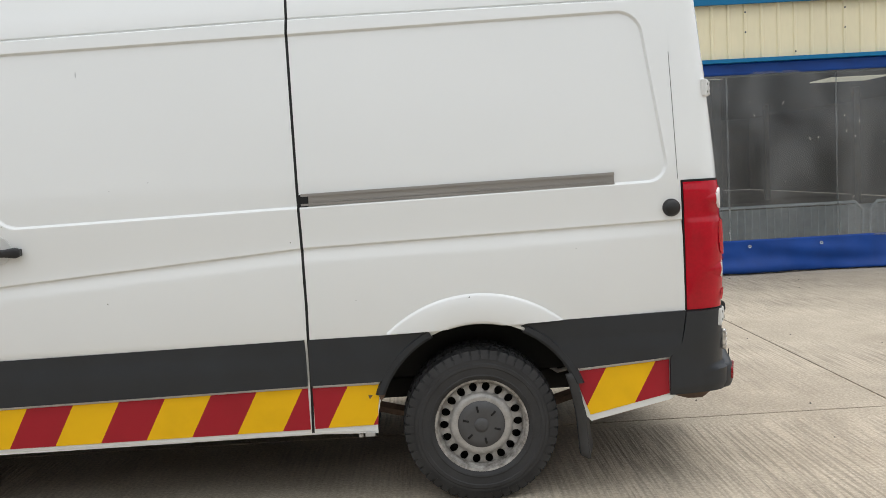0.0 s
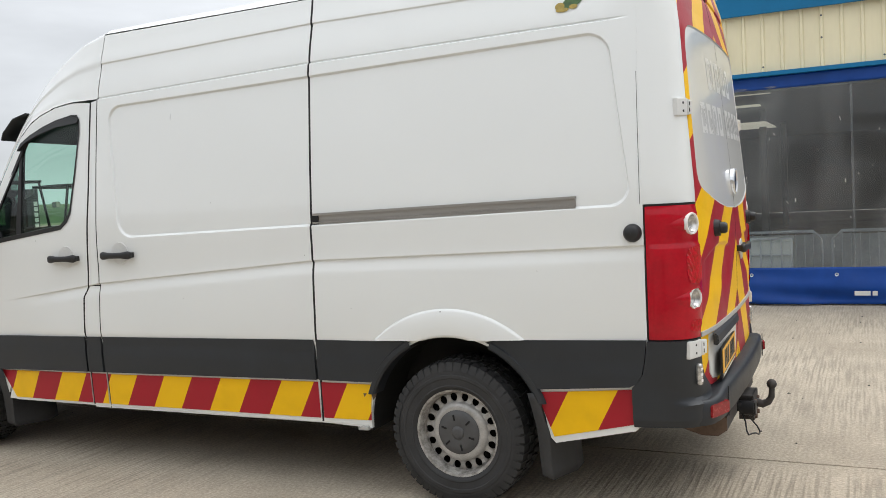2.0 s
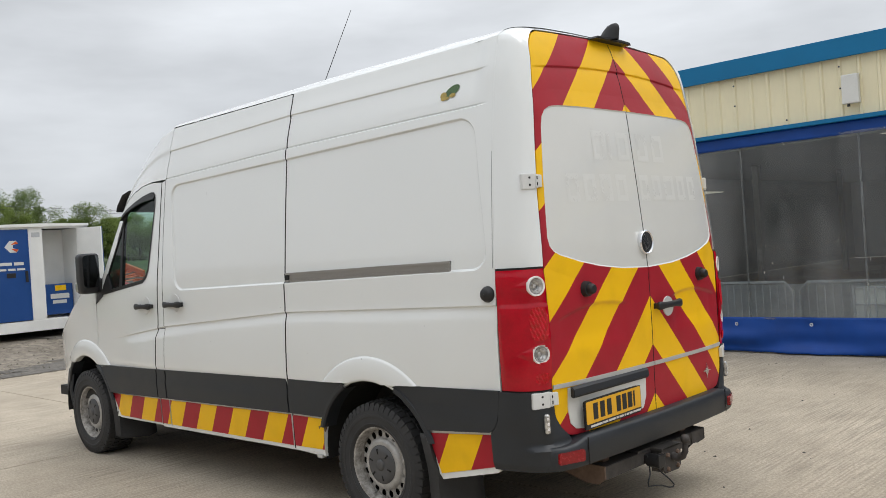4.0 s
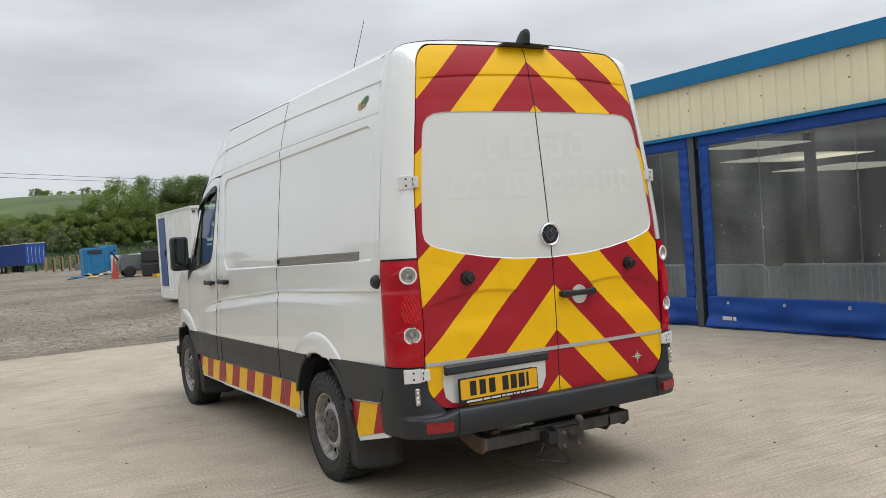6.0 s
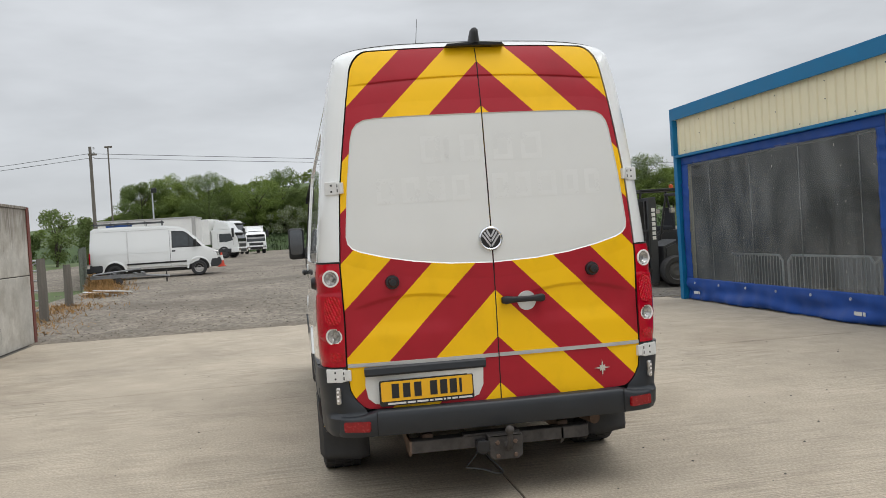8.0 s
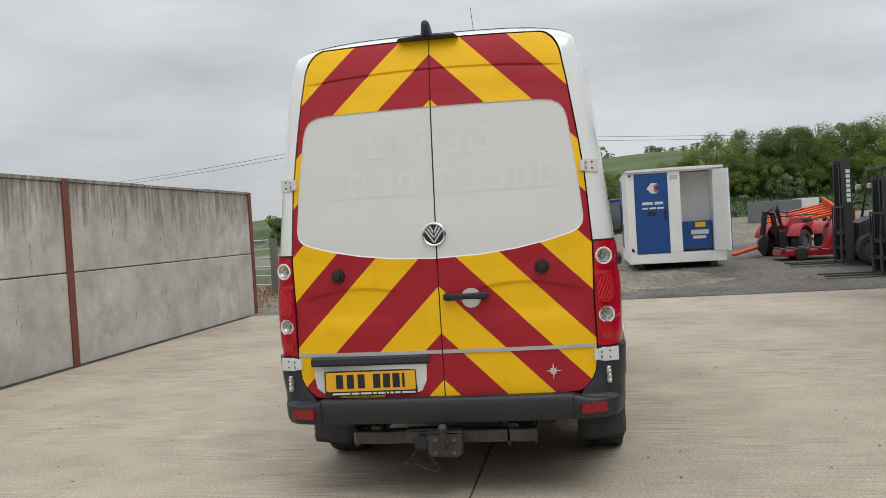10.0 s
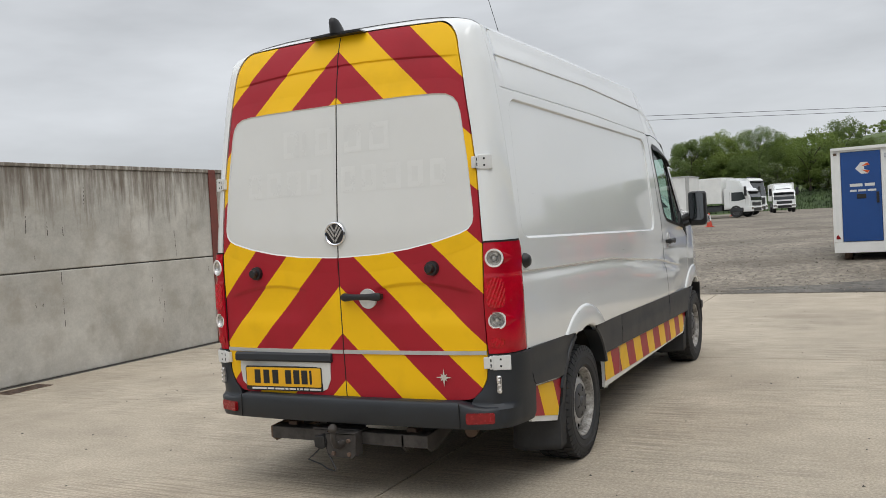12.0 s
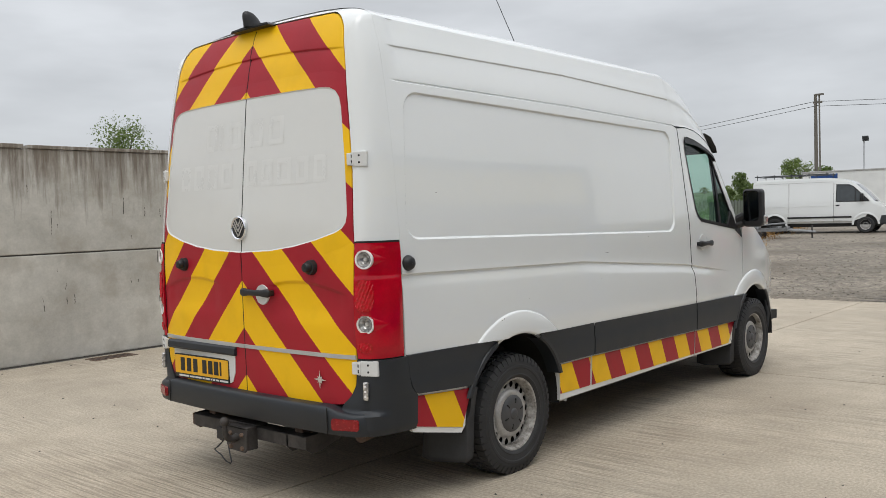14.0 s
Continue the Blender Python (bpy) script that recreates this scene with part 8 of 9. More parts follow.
def cargo_van(at, turn):
    """An older white panel van with a roof rack; nose towards local +x."""
    th = thing("cargo_van", at, "older white panel van with a roof rack, parked on gravel", "van", turn=turn)
    body = [(-2.55, 0.42), (2.30, 0.40), (2.56, 0.45), (2.67, 0.60), (2.69, 0.80), (2.64, 0.96), (2.55, 1.07), (2.35, 1.17), (2.10, 1.28), (1.77, 1.65), (1.44, 1.98), (1.24, 2.12), (0.92, 2.22), (0.4, 2.275), (-1.2, 2.30), (-2.36, 2.285), (-2.50, 2.19), (-2.56, 1.6), (-2.60, 1.0)]
    bm = bmesh.new()
    prism(bm, body, -0.96, 0.96, axis="y", bevel=0.085)
    for k, cuts in ((2, (0.55, 0.7, 0.85, 1.0, 1.1, 1.2, 1.3, 1.4, 1.5, 1.6, 1.7, 1.8, 1.9, 2.0, 2.1, 2.2)), (0, (1.3, 1.45, 1.6, 1.75, 1.9, 2.0, 2.1, 2.2, 2.3, 2.4, 2.5, 2.6))):
        for c in cuts:
            bmesh.ops.bisect_plane(bm, geom=bm.verts[:] + bm.edges[:] + bm.faces[:], plane_co=(c, 0, c), plane_no=(k == 0, 0, k == 2))

    def narrow(x, z):
        return 1 - smoothstep(1.0, 2.35, z) * 0.14 - 0.17 * smoothstep(1.7, 2.75, x) + 0.012 * smoothstep(0.98, 0.94, z) * smoothstep(0.5, 0.7, z)
    for v in bm.verts:
        v.co.y *= narrow(v.co.x, v.co.z)
    part("body", bm, M["white"], th, smooth=True)
    for s in (-1, 1):
        def yy(z, x=0.0, out=0.0):
            return s * (0.961 * narrow(x, z) + out)

        def panel(name, pts, material, out, parent, label=""):
            bm = sheet(pts, 0.15, 0.15, lambda u, v: Vector((u, yy(v, u, out), v)), lambda u, v: Vector((u, yy(v, u, out - 0.012), v)))
            return part(name, facing(bm, (0, s, 0)), M[material], parent, label, smooth=True)
        cab = panel("cab_door", [(0.67, 0.52), (1.50, 0.52), (1.58, 0.80), (1.82, 1.02), (2.00, 1.24), (1.92, 1.34), (1.36, 1.94), (1.20, 2.04), (0.70, 2.06)], "white", 0.004, th)
        panel("window_seal", [(0.72, 1.27), (1.96, 1.26), (1.90, 1.35), (1.38, 1.89), (1.22, 1.98), (0.74, 2.00)], "black", 0.007, cab)
        panel("side_window", [(0.76, 1.31), (1.42, 1.31), (1.42, 1.80), (1.29, 1.91), (0.77, 1.95)], "dark_glass", 0.010, cab)
        panel("quarter_light", [(1.46, 1.31), (1.82, 1.31), (1.80, 1.38), (1.46, 1.75)], "dark_glass", 0.010, cab)
        part("door_handle", boxes(((0.72, s * 0.962 - 0.01, 1.10), (0.86, s * 0.962 + 0.030, 1.16)), bevel=0.005), M["black"], cab)
        for sx, z1, m in ((0.64, 2.06, "gap"), (-1.06, 2.10, "trim"), (-1.09, 2.10, "trim")):
            panel("door_seam", [(sx, 0.46), (sx + 0.012, 0.46), (sx + 0.012, z1), (sx, z1)], m, 0.0035, th)
        panel("roof_seam", [(-2.40, 2.095), (0.64, 2.095), (0.64, 2.107), (-2.40, 2.107)], "trim", 0.0035, th)
        panel("pressed_panel", [(-0.88, 1.12), (0.54, 1.12), (0.54, 1.98), (-0.88, 1.98)], "white", 0.006, th)
        panel("pressed_panel", [(-2.35, 1.12), (-1.18, 1.12), (-1.18, 1.98), (-2.35, 1.98)], "white", 0.006, th)
        part("side_moulding", boxes(((-1.12, s * 0.970 - 0.02, 0.62), (1.30, s * 0.970 + 0.022, 0.69)), bevel=0.010), M["black"], th)
        part("rear_skirt", boxes(((-2.58, s * 0.95 - 0.02, 0.40), (-2.08, s * 0.95 + 0.035, 0.70)), bevel=0.015), M["truck_grey"], th)
        for wx in (-1.62, 1.80):
            # solid black half disc stands in for the shaded hollow of the arch
            bm = bmesh.new()
            prism(bm, arc(wx, 0.34, 0.43, 180, 0, 18), s * 0.80, s * (0.974 if wx < 0 else 0.962), axis="y")
            part("arch_liner", bm, M["gap"], th)
            bm = bmesh.new()
            rows_ = []
            for k in range(19):
                a = radians(180 - 10 * k)
                rows_.append([bm.verts.new((wx + r * math.cos(a), yy(0.34 + r * math.sin(a), wx + r * math.cos(a), o), 0.34 + r * math.sin(a))) for r, o in ((0.42, -0.02), (0.42, 0.018), (0.46, 0.020), (0.50, 0.001))])
            for a_, b_ in zip(rows_, rows_[1:]):
                for k in range(3):
                    bm.faces.new((a_[k], b_[k], b_[k + 1], a_[k + 1]))
            part("arch_lip", facing(bm, (0, s, 0)), M["white"], th, smooth=True)
            simple_wheel(th, wx, s * 0.875, 0.33, 0.33, 0.22, "cap" if wx < 0 else "steel")
        part("tail_lamp", boxes(((-2.615, s * 0.88 - 0.05, 0.75), (-2.56, s * 0.88 + 0.05, 1.22)), bevel=0.01), M["lens"], th)
        bm = bmesh.new()
        box(bm, (2.30, s * 0.66 - 0.13, 0.80), (2.655, s * 0.66 + 0.115, 1.05), 0.05, 3)
        part("headlamp", bm, M["clear"], th, smooth=True)
        bm = bmesh.new()
        box(bm, (1.62, s * 1.04 - 0.10, 1.29), (1.75, s * 1.04 + 0.10, 1.60), 0.045, 3)
        tube(bm, [(1.72, s * 0.88, 1.30), (1.70, s * 0.98, 1.36)], 0.04, 8)
        part("wing_mirror", bm, M["black"], th, "black wing mirror", smooth=True)
    bm = bmesh.new()
    rows_ = [[bm.verts.new((x + 0.012 - 0.05 * q * q, q * 0.86 * narrow(x, z), z + 0.012)) for q in (-1, -0.5, 0, 0.5, 1)] for x, z in ((2.10, 1.29), (1.77, 1.655), (1.45, 1.98))]
    for a_, b_ in zip(rows_, rows_[1:]):
        for k in range(4):
            bm.faces.new((a_[k], a_[k + 1], b_[k + 1], b_[k]))
    part("windscreen", bm, M["dark_glass"], th, smooth=True)
    bm = bmesh.new()
    prism(bm, [(2.02, 0.34), (2.60, 0.34), (2.74, 0.44), (2.76, 0.62), (2.70, 0.74), (2.50, 0.76), (2.10, 0.72)], -0.86, 0.86, axis="y", bevel=0.06)
    bumper_ = part("front_bumper", bm, M["truck_grey"], th, "dark grey bumper", smooth=True)
    for s in (-0.6, 0.6):
        part("fog_lamp", lathe(bmesh.new(), [(0.001, 2.765), (0.06, 2.762), (0.07, 2.74)], n=16, axis="x", at=(0, s, 0.52)), M["clear"], bumper_)
    part("grille", boxes(((2.50, -0.48, 0.80), (2.70, 0.48, 0.96)), bevel=0.02), M["black"], th)
    part("rear_bumper", boxes(((-2.72, -0.9, 0.36), (-2.50, 0.9, 0.58)), bevel=0.04), M["truck_grey"], th)
    part("underside", boxes(((-2.4, -0.8, 0.26), (2.2, 0.8, 0.43))), M["under"], th)
    rk = part("roof_rack", bmesh.new(), M["truck_grey"], th, "dark steel roof rack")
    for s in (-0.7, 0.7):
        bm = bmesh.new()
        tube(bm, [(-2.45, s, 2.44), (0.45, s, 2.44)], 0.022, 6)
        part("rack_rail", bm, M["truck_grey"], rk)
    for k in range(5):
        x = -2.35 + k * 0.68
        bm = bmesh.new()
        tube(bm, [(x, -0.72, 2.27), (x, -0.72, 2.50), (x, -0.70, 2.42), (x, 0.70, 2.42), (x, 0.72, 2.50), (x, 0.72, 2.27)], 0.018, 6)
        part("rack_hoop", bm, M["truck_grey"], rk)
    return th


old_van = cargo_van((-26.9, -5.55, gz(-26.9, -5.6)), 92)
old_van.matrix_basis = pose(-29.8, -6.34, gz(-29.5, -6.3), 0, 0, 97) @ Matrix.Diagonal((0.87, 0.87, 0.85, 1))


def truck(at, turn, length, width, height, box_col="cabin_white", label="white box truck parked at the yard's edge", cab="white", cab_h=2.35):
    """A rigid box truck; nose towards local +x, front at x = 0."""
    th = thing("box_truck", at, label, "truck", "parked trucks", turn=turn)
    w = width / 2
    bm = bmesh.new()
    prism(bm, [(-1.75, 0.55), (-0.05, 0.55), (0.0, 0.75), (-0.02, 1.25), (-0.22, cab_h - 0.15), (-0.40, cab_h), (-1.75, cab_h + 0.05)], -w * 0.96, w * 0.96, axis="y", bevel=0.07)
    part("cab", bm, M[cab], th)
    bm = bmesh.new()
    prism(bm, [(-1.7, cab_h - 0.02), (-0.45, cab_h - 0.02), (-0.75, height - 0.3), (-1.6, height - 0.1)], -w * 0.8, w * 0.8, axis="y", bevel=0.08)
    part("wind_deflector", bm, M[cab], th)
    bm = bmesh.new()
    z0, z1 = 0.36 + 0.37 * cab_h, cab_h - 0.22
    def fx(z):
        return curve(z, (0.75, 1.25, cab_h - 0.15), (0.0, -0.02, -0.22)) + 0.012
    zm = max(z0 + 0.02, 1.25)
    rows_ = [[bm.verts.new((fx(z), q * w * 0.86, z)) for q in (-1, 1)] for z in (z0, zm, z1)]
    for a_, b_ in zip(rows_, rows_[1:]):
        bm.faces.new((a_[0], a_[1], b_[1], b_[0]))
    part("windscreen", bm, M["dark_glass"], th)
    grille = part("grille", boxes(((-0.05, -w * 0.66, 0.70), (0.012, w * 0.66, z0 - 0.12)), bevel=0.02), M["black"], th)
    for k in range(3):
        zg = 0.76 + (z0 - 0.94) * k / 2
        part("grille_bar", boxes(((0.0, -w * 0.62, zg - 0.02), (0.03, w * 0.62, zg + 0.02)), bevel=0.008), M["truck_grey"], grille)
    bumper_ = part("bumper", boxes(((-0.5, -w * 0.97, 0.35), (0.06, w * 0.97, 0.68)), bevel=0.05), M[cab], th)
    part("bumper_mesh", boxes(((0.0, -w * 0.60, 0.37), (0.068, w * 0.60, 0.58)), bevel=0.02), M["black"], bumper_)
    part("sun_visor", boxes(((-0.20, -w * 0.84, cab_h - 0.27), (0.02, w * 0.84, cab_h - 0.20)), bevel=0.015), M["truck_grey"], th)
    part("roof_lamp_bar", boxes(((-0.60, -w * 0.6, cab_h + 0.03), (-0.52, w * 0.6, cab_h + 0.10)), bevel=0.02), M["truck_grey"], th)
    for q in (-0.3, 0.3):
        part("wiper", tube(bmesh.new(), [(fx(z0) + 0.01, q * w, z0 + 0.01), (fx(z0 + 0.25) + 0.01, (q - 0.3) * w, z0 + 0.22)], 0.012, 5), M["black"], th)
    for s in (-1, 1):
        part("headlamp", boxes(((0.0, s * w * 0.78 - 0.14, 0.48), (0.07, s * w * 0.78 + 0.14, 0.64)), bevel=0.02), M["clear"], th)
        bm = bmesh.new()
        bm.faces.new([bm.verts.new((x, s * (w * 0.96 + 0.004), z)) for x, z in ((-0.30, z0 + 0.12), (-0.75, z0 + 0.02), (-1.22, z0 + 0.02), (-1.22, cab_h - 0.24), (-0.46, cab_h - 0.24))])
        part("side_window", bm, M["dark_glass"], th)
        for sx in (-0.30, -1.32):
            part("door_joint", boxes(((sx - 0.012, s * w * 0.96 - 0.002, 0.85), (sx + 0.012, s * w * 0.96 + 0.004, cab_h - 0.2))), M["trim"], th)
        part("door_step", boxes(((-1.25, s * w * 0.97 - 0.03, 0.40), (-0.45, s * w * 0.97 + 0.02, 0.62)), bevel=0.02), M["truck_grey"], th)
        part("wing_mirror", boxes(((-0.30, s * (w + 0.12) - 0.10, 1.35), (-0.18, s * (w + 0.12) + 0.10, 1.95)), bevel=0.03), M["black"], th)
        for wx in (-0.95, -length + 1.5):
            simple_wheel(th, wx, s * (w - 0.16), 0.40, 0.40, 0.26, "cap")
    part("chassis", boxes(((-length, -0.45, 0.55), (-0.5, 0.45, 0.80))), M["truck_grey"], th)
    part("side_guard", boxes(((-length + 2.2, -w * 0.95, 0.45), (-1.9, w * 0.95, 0.75))), M["truck_grey"], th)
    cargo = part("cargo_box", boxes(((-length, -w, 0.95), (-1.85, w, height)), bevel=0.03), M[box_col], th)
    for k in range(int((length - 1.85) / 1.2)):
        for s in (-1, 1):
            part("box_seam", boxes(((-length + 0.6 + k * 1.2, s * w - 0.004, 1.0), (-length + 0.63 + k * 1.2, s * w + 0.006, height - 0.05))), M["trim"], cargo)
    return th


truck((-70, -4.3, gz(-70, -5)), 9, 6.5, 1.75, 2.35, cab="white", label="white and black truck facing the yard before the trees", cab_h=1.8)
truck((-60.2, -4.95, gz(-60, -5)), 70, 8.0, 2.2, 2.65, label="white tall-cabbed truck parked in a row", cab_h=2.55)
truck((-55, -4.55, gz(-55, -5)), 76, 6.4, 2.1, 2.62, label="white box truck standing across the yard", cab_h=1.85)
ht = thing("box_trailer", (-43.2, -6.75, gz(-43, -6.7)), "small white box trailer with a drawbar", "trailer", turn=80)
part("body", boxes(((-2.2, -0.8, 0.40), (0.0, 0.8, 1.85)), bevel=0.05), M["cabin_white"], ht)
part("drawbar", boxes(((0.0, -0.05, 0.38), (1.1, 0.05, 0.46)), bevel=0.01), M["truck_grey"], ht)
part("jockey_wheel", lathe(bmesh.new(), [(0.001, -0.04), (0.11, -0.04), (0.11, 0.04), (0.001, 0.04)], n=16, at=(1.0, 0, 0.11)), M["tyre"], ht)
part("jockey_stem", boxes(((0.98, -0.025, 0.12), (1.03, 0.025, 0.75))), M["galv"], ht)
for s in (-1, 1):
    simple_wheel(ht, -1.1, s * 0.72, 0.3, 0.3, 0.18)
# white store containers beyond the old van
for x, y, l_, h_ in ((-42.0, -8.3, 4.7, 2.45),):
    th = thing("store_cabin", (x, y, gz(x, y)), "long white store cabin beyond the old van", "cabin", "store cabins", turn=88)
    part("box", boxes(((-l_ / 2, -1.2, 0.25), (l_ / 2, 1.2, h_)), bevel=0.04), M["cabin_white"], th)
    part("skid", boxes(((-l_ / 2 + 0.1, -1.1, 0.0), (l_ / 2 - 0.1, 1.1, 0.25))), M["under"], th)
    part("roof_edge", boxes(((-l_ / 2 - 0.03, -1.23, h_ - 0.02), (l_ / 2 + 0.03, 1.23, h_ + 0.05)), bevel=0.01), M["trim"], th)
    part("blue_panel", boxes(((-1.95, -1.215, 0.6), (-0.7, -1.201, h_ - 0.1))), M["blue_door"], th)
    part("end_frame", boxes(((l_ / 2 - 0.15, -1.22, 0.25), (l_ / 2 + 0.02, -1.10, h_))), M["trim"], th)

# blue curtain-sided trailer
tl = thing("curtain_trailer", (-118, 6.1, gz(-118, 5)), "blue curtain-sided trailer standing on its wheels", "trailer", turn=15)
part("curtain_side", boxes(((-13.0, 0.0, 0.98), (-0.05, 0.04, 3.62)), bevel=0.01), M["blue_sheet"], tl)
part("curtain_side", boxes(((-13.0, 2.40, 0.98), (-0.05, 2.44, 3.62)), bevel=0.01), M["blue_sheet"], tl)
part("rear_doors", boxes(((-0.05, 0.0, 0.98), (0.0, 2.44, 3.62)), bevel=0.01), M["blue_rear"], tl)
for k in range(5):
    part("door_bar", boxes(((0.0, 0.25 + k * 0.48, 1.2), (0.03, 0.29 + k * 0.48, 3.2))), M["galv"], tl)
part("headboard", boxes(((-13.05, 0.0, 0.98), (-13.0, 2.44, 3.62))), M["blue_sheet"], tl)
part("roof", boxes(((-13.05, -0.02, 3.62), (0.02, 2.46, 3.70))), M["white_dull"], tl)
part("deck", boxes(((-13.05, 0.0, 0.84), (0.0, 2.44, 0.98))), M["truck_grey"], tl)
for wx in (-8.6, -9.9, -11.2):
    for wy in (0.2, 2.24):
        simple_wheel(tl, wx, wy, 0.5, 0.5, 0.3)
for wx in (-2.2, -2.6):
    for wy in (0.4, 2.0):
        part("landing_leg", boxes(((wx - 0.06, wy - 0.06, 0.0), (wx + 0.06, wy + 0.06, 1.0))), M["truck_grey"], tl)


def pallet_stack(x, y, n, w=1.2, turn=0):
    th = thing("pallet_stack", (x, y, gz(x, y)), "stack of bare wooden pallets", "pallets", "pallet stacks", turn=turn)
    for k in range(n):
        z = k * 0.144
        deck = part("pallet", boxes(((-0.5, -w / 2, z + 0.119), (0.5, w / 2, z + 0.14))), M["pallet"], th)
        for yy in (-w / 2 + 0.05, 0, w / 2 - 0.05):
            part("bearer", boxes(((-0.5, yy - 0.05, z + 0.02), (0.5, yy + 0.05, z + 0.119))), M["pallet"], deck)
            part("bottom_board", boxes(((-0.5, yy - 0.06, z), (0.5, yy + 0.06, z + 0.02))), M["pallet"], deck)
    return th


pallet_stack(-69, 4.35, 8, 1.25)
pallet_stack(-69, 6.05, 8, 1.25)
lw = thing("low_wall", (-67, 5.2, gz(-67, 5)), "low grey block wall before the pallets", "wall")
part("blocks", boxes(((-0.2, 0.4, 0.0), (0.2, 5.0, 0.5)), bevel=0.02), M["grey_box"], lw)

# light blue bins, liquid cages, sweeper, cone, tyres, crates
for x, y, w, h in ((-45, 3.85, 1.15, 1.45), (-46.5, 4.75, 0.9, 1.55)):
    th = thing("waste_container", (x, y, gz(x, y)), "light blue steel waste container with ribs", "container", "blue containers")
    part("shell", boxes(((-0.7, -w / 2, 0.08), (0.7, w / 2, h)), bevel=0.03), M["cyan_bin"], th)
    for k in range(4):
        part("rib", boxes(((0.7, -w / 2 + 0.1 + k * (w - 0.2) / 3 - 0.03, 0.1), (0.74, -w / 2 + 0.1 + k * (w - 0.2) / 3 + 0.03, h - 0.05))), M["cyan_bin"], th)
    part("skid", boxes(((-0.6, -w / 2 + 0.1, 0.0), (0.6, w / 2 - 0.1, 0.08))), M["under"], th)
    if w > 1:
        part("hatch", boxes(((0.70, -w * 0.32, h - 0.30), (0.76, w * 0.30, h - 0.12)), ((-0.1, -w * 0.2, h), (0.5, w * 0.2, h + 0.06)), bevel=0.015), M["truck_grey"], th, "dark loading hatch")


def ibc(x, y):
    th = thing("liquid_cage", (x, y, gz(x, y)), "white liquid tank in a steel cage on a pallet", "container", "liquid cages")
    part("tank", boxes(((-0.5, -0.42, 0.15), (0.5, 0.42, 1.02)), bevel=0.06), M["white_dull"], th)
    part("pallet", boxes(((-0.52, -0.46, 0.0), (0.52, 0.46, 0.13))), M["pallet"], th)
    for k in range(5):
        part("cage_bar", boxes(((0.51, -0.42 + k * 0.21 - 0.008, 0.13), (0.525, -0.42 + k * 0.21 + 0.008, 1.05))), M["galv"], th)
    for k in range(4):
        part("cage_rail", boxes(((0.526, -0.45, 0.2 + k * 0.26), (0.54, 0.45, 0.215 + k * 0.26))), M["galv"], th)
    return th


for x, y in ((-42.2, 4.75), (-43, 5.7)):
    ibc(x, y)
sw = thing("sweeper_machine", (-38.5, 5.35, gz(-38, 5)), "grey ride-on pressure washer machine on small wheels", "machine")
bm = bmesh.new()
prism(bm, [(-0.55, 0.22), (0.75, 0.22), (0.85, 0.40), (0.60, 0.62), (0.25, 0.78), (-0.40, 0.82), (-0.55, 0.60)], -0.35, 0.35, axis="x", bevel=0.06)
part("hood", bm, M["grey_box"], sw)
for yy in (-0.2, 0.62):
    for s in (-0.36, 0.36):
        bm = bmesh.new()
        r = 0.2 if yy < 0 else 0.1
        lathe(bm, [(0.001, -0.06), (r, -0.05), (r, 0.05), (0.001, 0.06)], n=18, axis="x", at=(s, yy, r))
        part("wheel", bm, M["tyre"], sw)
bm = bmesh.new()
tube(bm, [(0, -0.5, 0.6), (0, -0.75, 0.95), (0, -0.60, 1.0)], 0.04, 6)
part("hose", bm, M["black"], sw)


def cone(x, y, h=0.75):
    th = thing("traffic_cone", (x, y, gz(x, y)), "orange traffic cone with a white band", "cone", "traffic cones")
    part("base", boxes(((-0.19, -0.19, 0.0), (0.19, 0.19, 0.035)), bevel=0.01), M["cone"], th)
    part("body", lathe(bmesh.new(), [(0.135, 0.03), (0.03, h), (0.001, h)], n=20, axis="z"), M["cone"], th, smooth=False)
    part("band", lathe(bmesh.new(), [(0.098, 0.30), (0.064, 0.54)], n=20, axis="z"), M["white_dull"], th)
    return th


sw.matrix_basis = pose(-38.2, 4.62, gz(-38.2, 4.6), 0, 0, 0) @ Matrix.Scale(1.28, 4)
cone(-37.2, 3.62, 0.95)
cone(-37.8, -4.56, 0.66)
cone(-60.0, -6.8, 0.62)
for k, (dy, dz) in enumerate(((-0.62, 0), (0.62, 0), (-0.62, 0.62), (0.62, 0.62))):
    th = thing("loose_tyre", (-37, 5.95 + dy, gz(-37, 6) + dz + 0.30), "stacked black tractor tyre", "tyre", "tyre stack")
    part("carcass", lathe(bmesh.new(), [(0.30, -0.24), (0.52, -0.30), (0.58, -0.22), (0.58, 0.22), (0.52, 0.30), (0.30, 0.24)], n=24, axis="z"), M["tyre"], th)
th = thing("crate_stack", (-35.7, 5.62, gz(-36, 6)), "stack of green plastic crates on a yellow pallet", "crates")
part("pallet", boxes(((-0.5, -0.6, 0.0), (0.5, 0.9, 0.12))), M["yellow"], th)
for k in range(6):
    part("crate", boxes(((-0.3, -0.34 + 0.02 * (k % 3), 0.125 + k * 0.165), (0.3, 0.30 + 0.02 * (k % 3), 0.255 + k * 0.165)), ((-0.32, -0.36 + 0.02 * (k % 3), 0.245 + k * 0.165), (0.32, 0.32 + 0.02 * (k % 3), 0.275 + k * 0.165)), bevel=0.012), M["crate_green"], th)
th = thing("scrap_heap", (-39.5, 3.0, gz(-39, 3)), "low heap of scrap metal and rags on gravel", "scrap")
rs = random.Random(3)
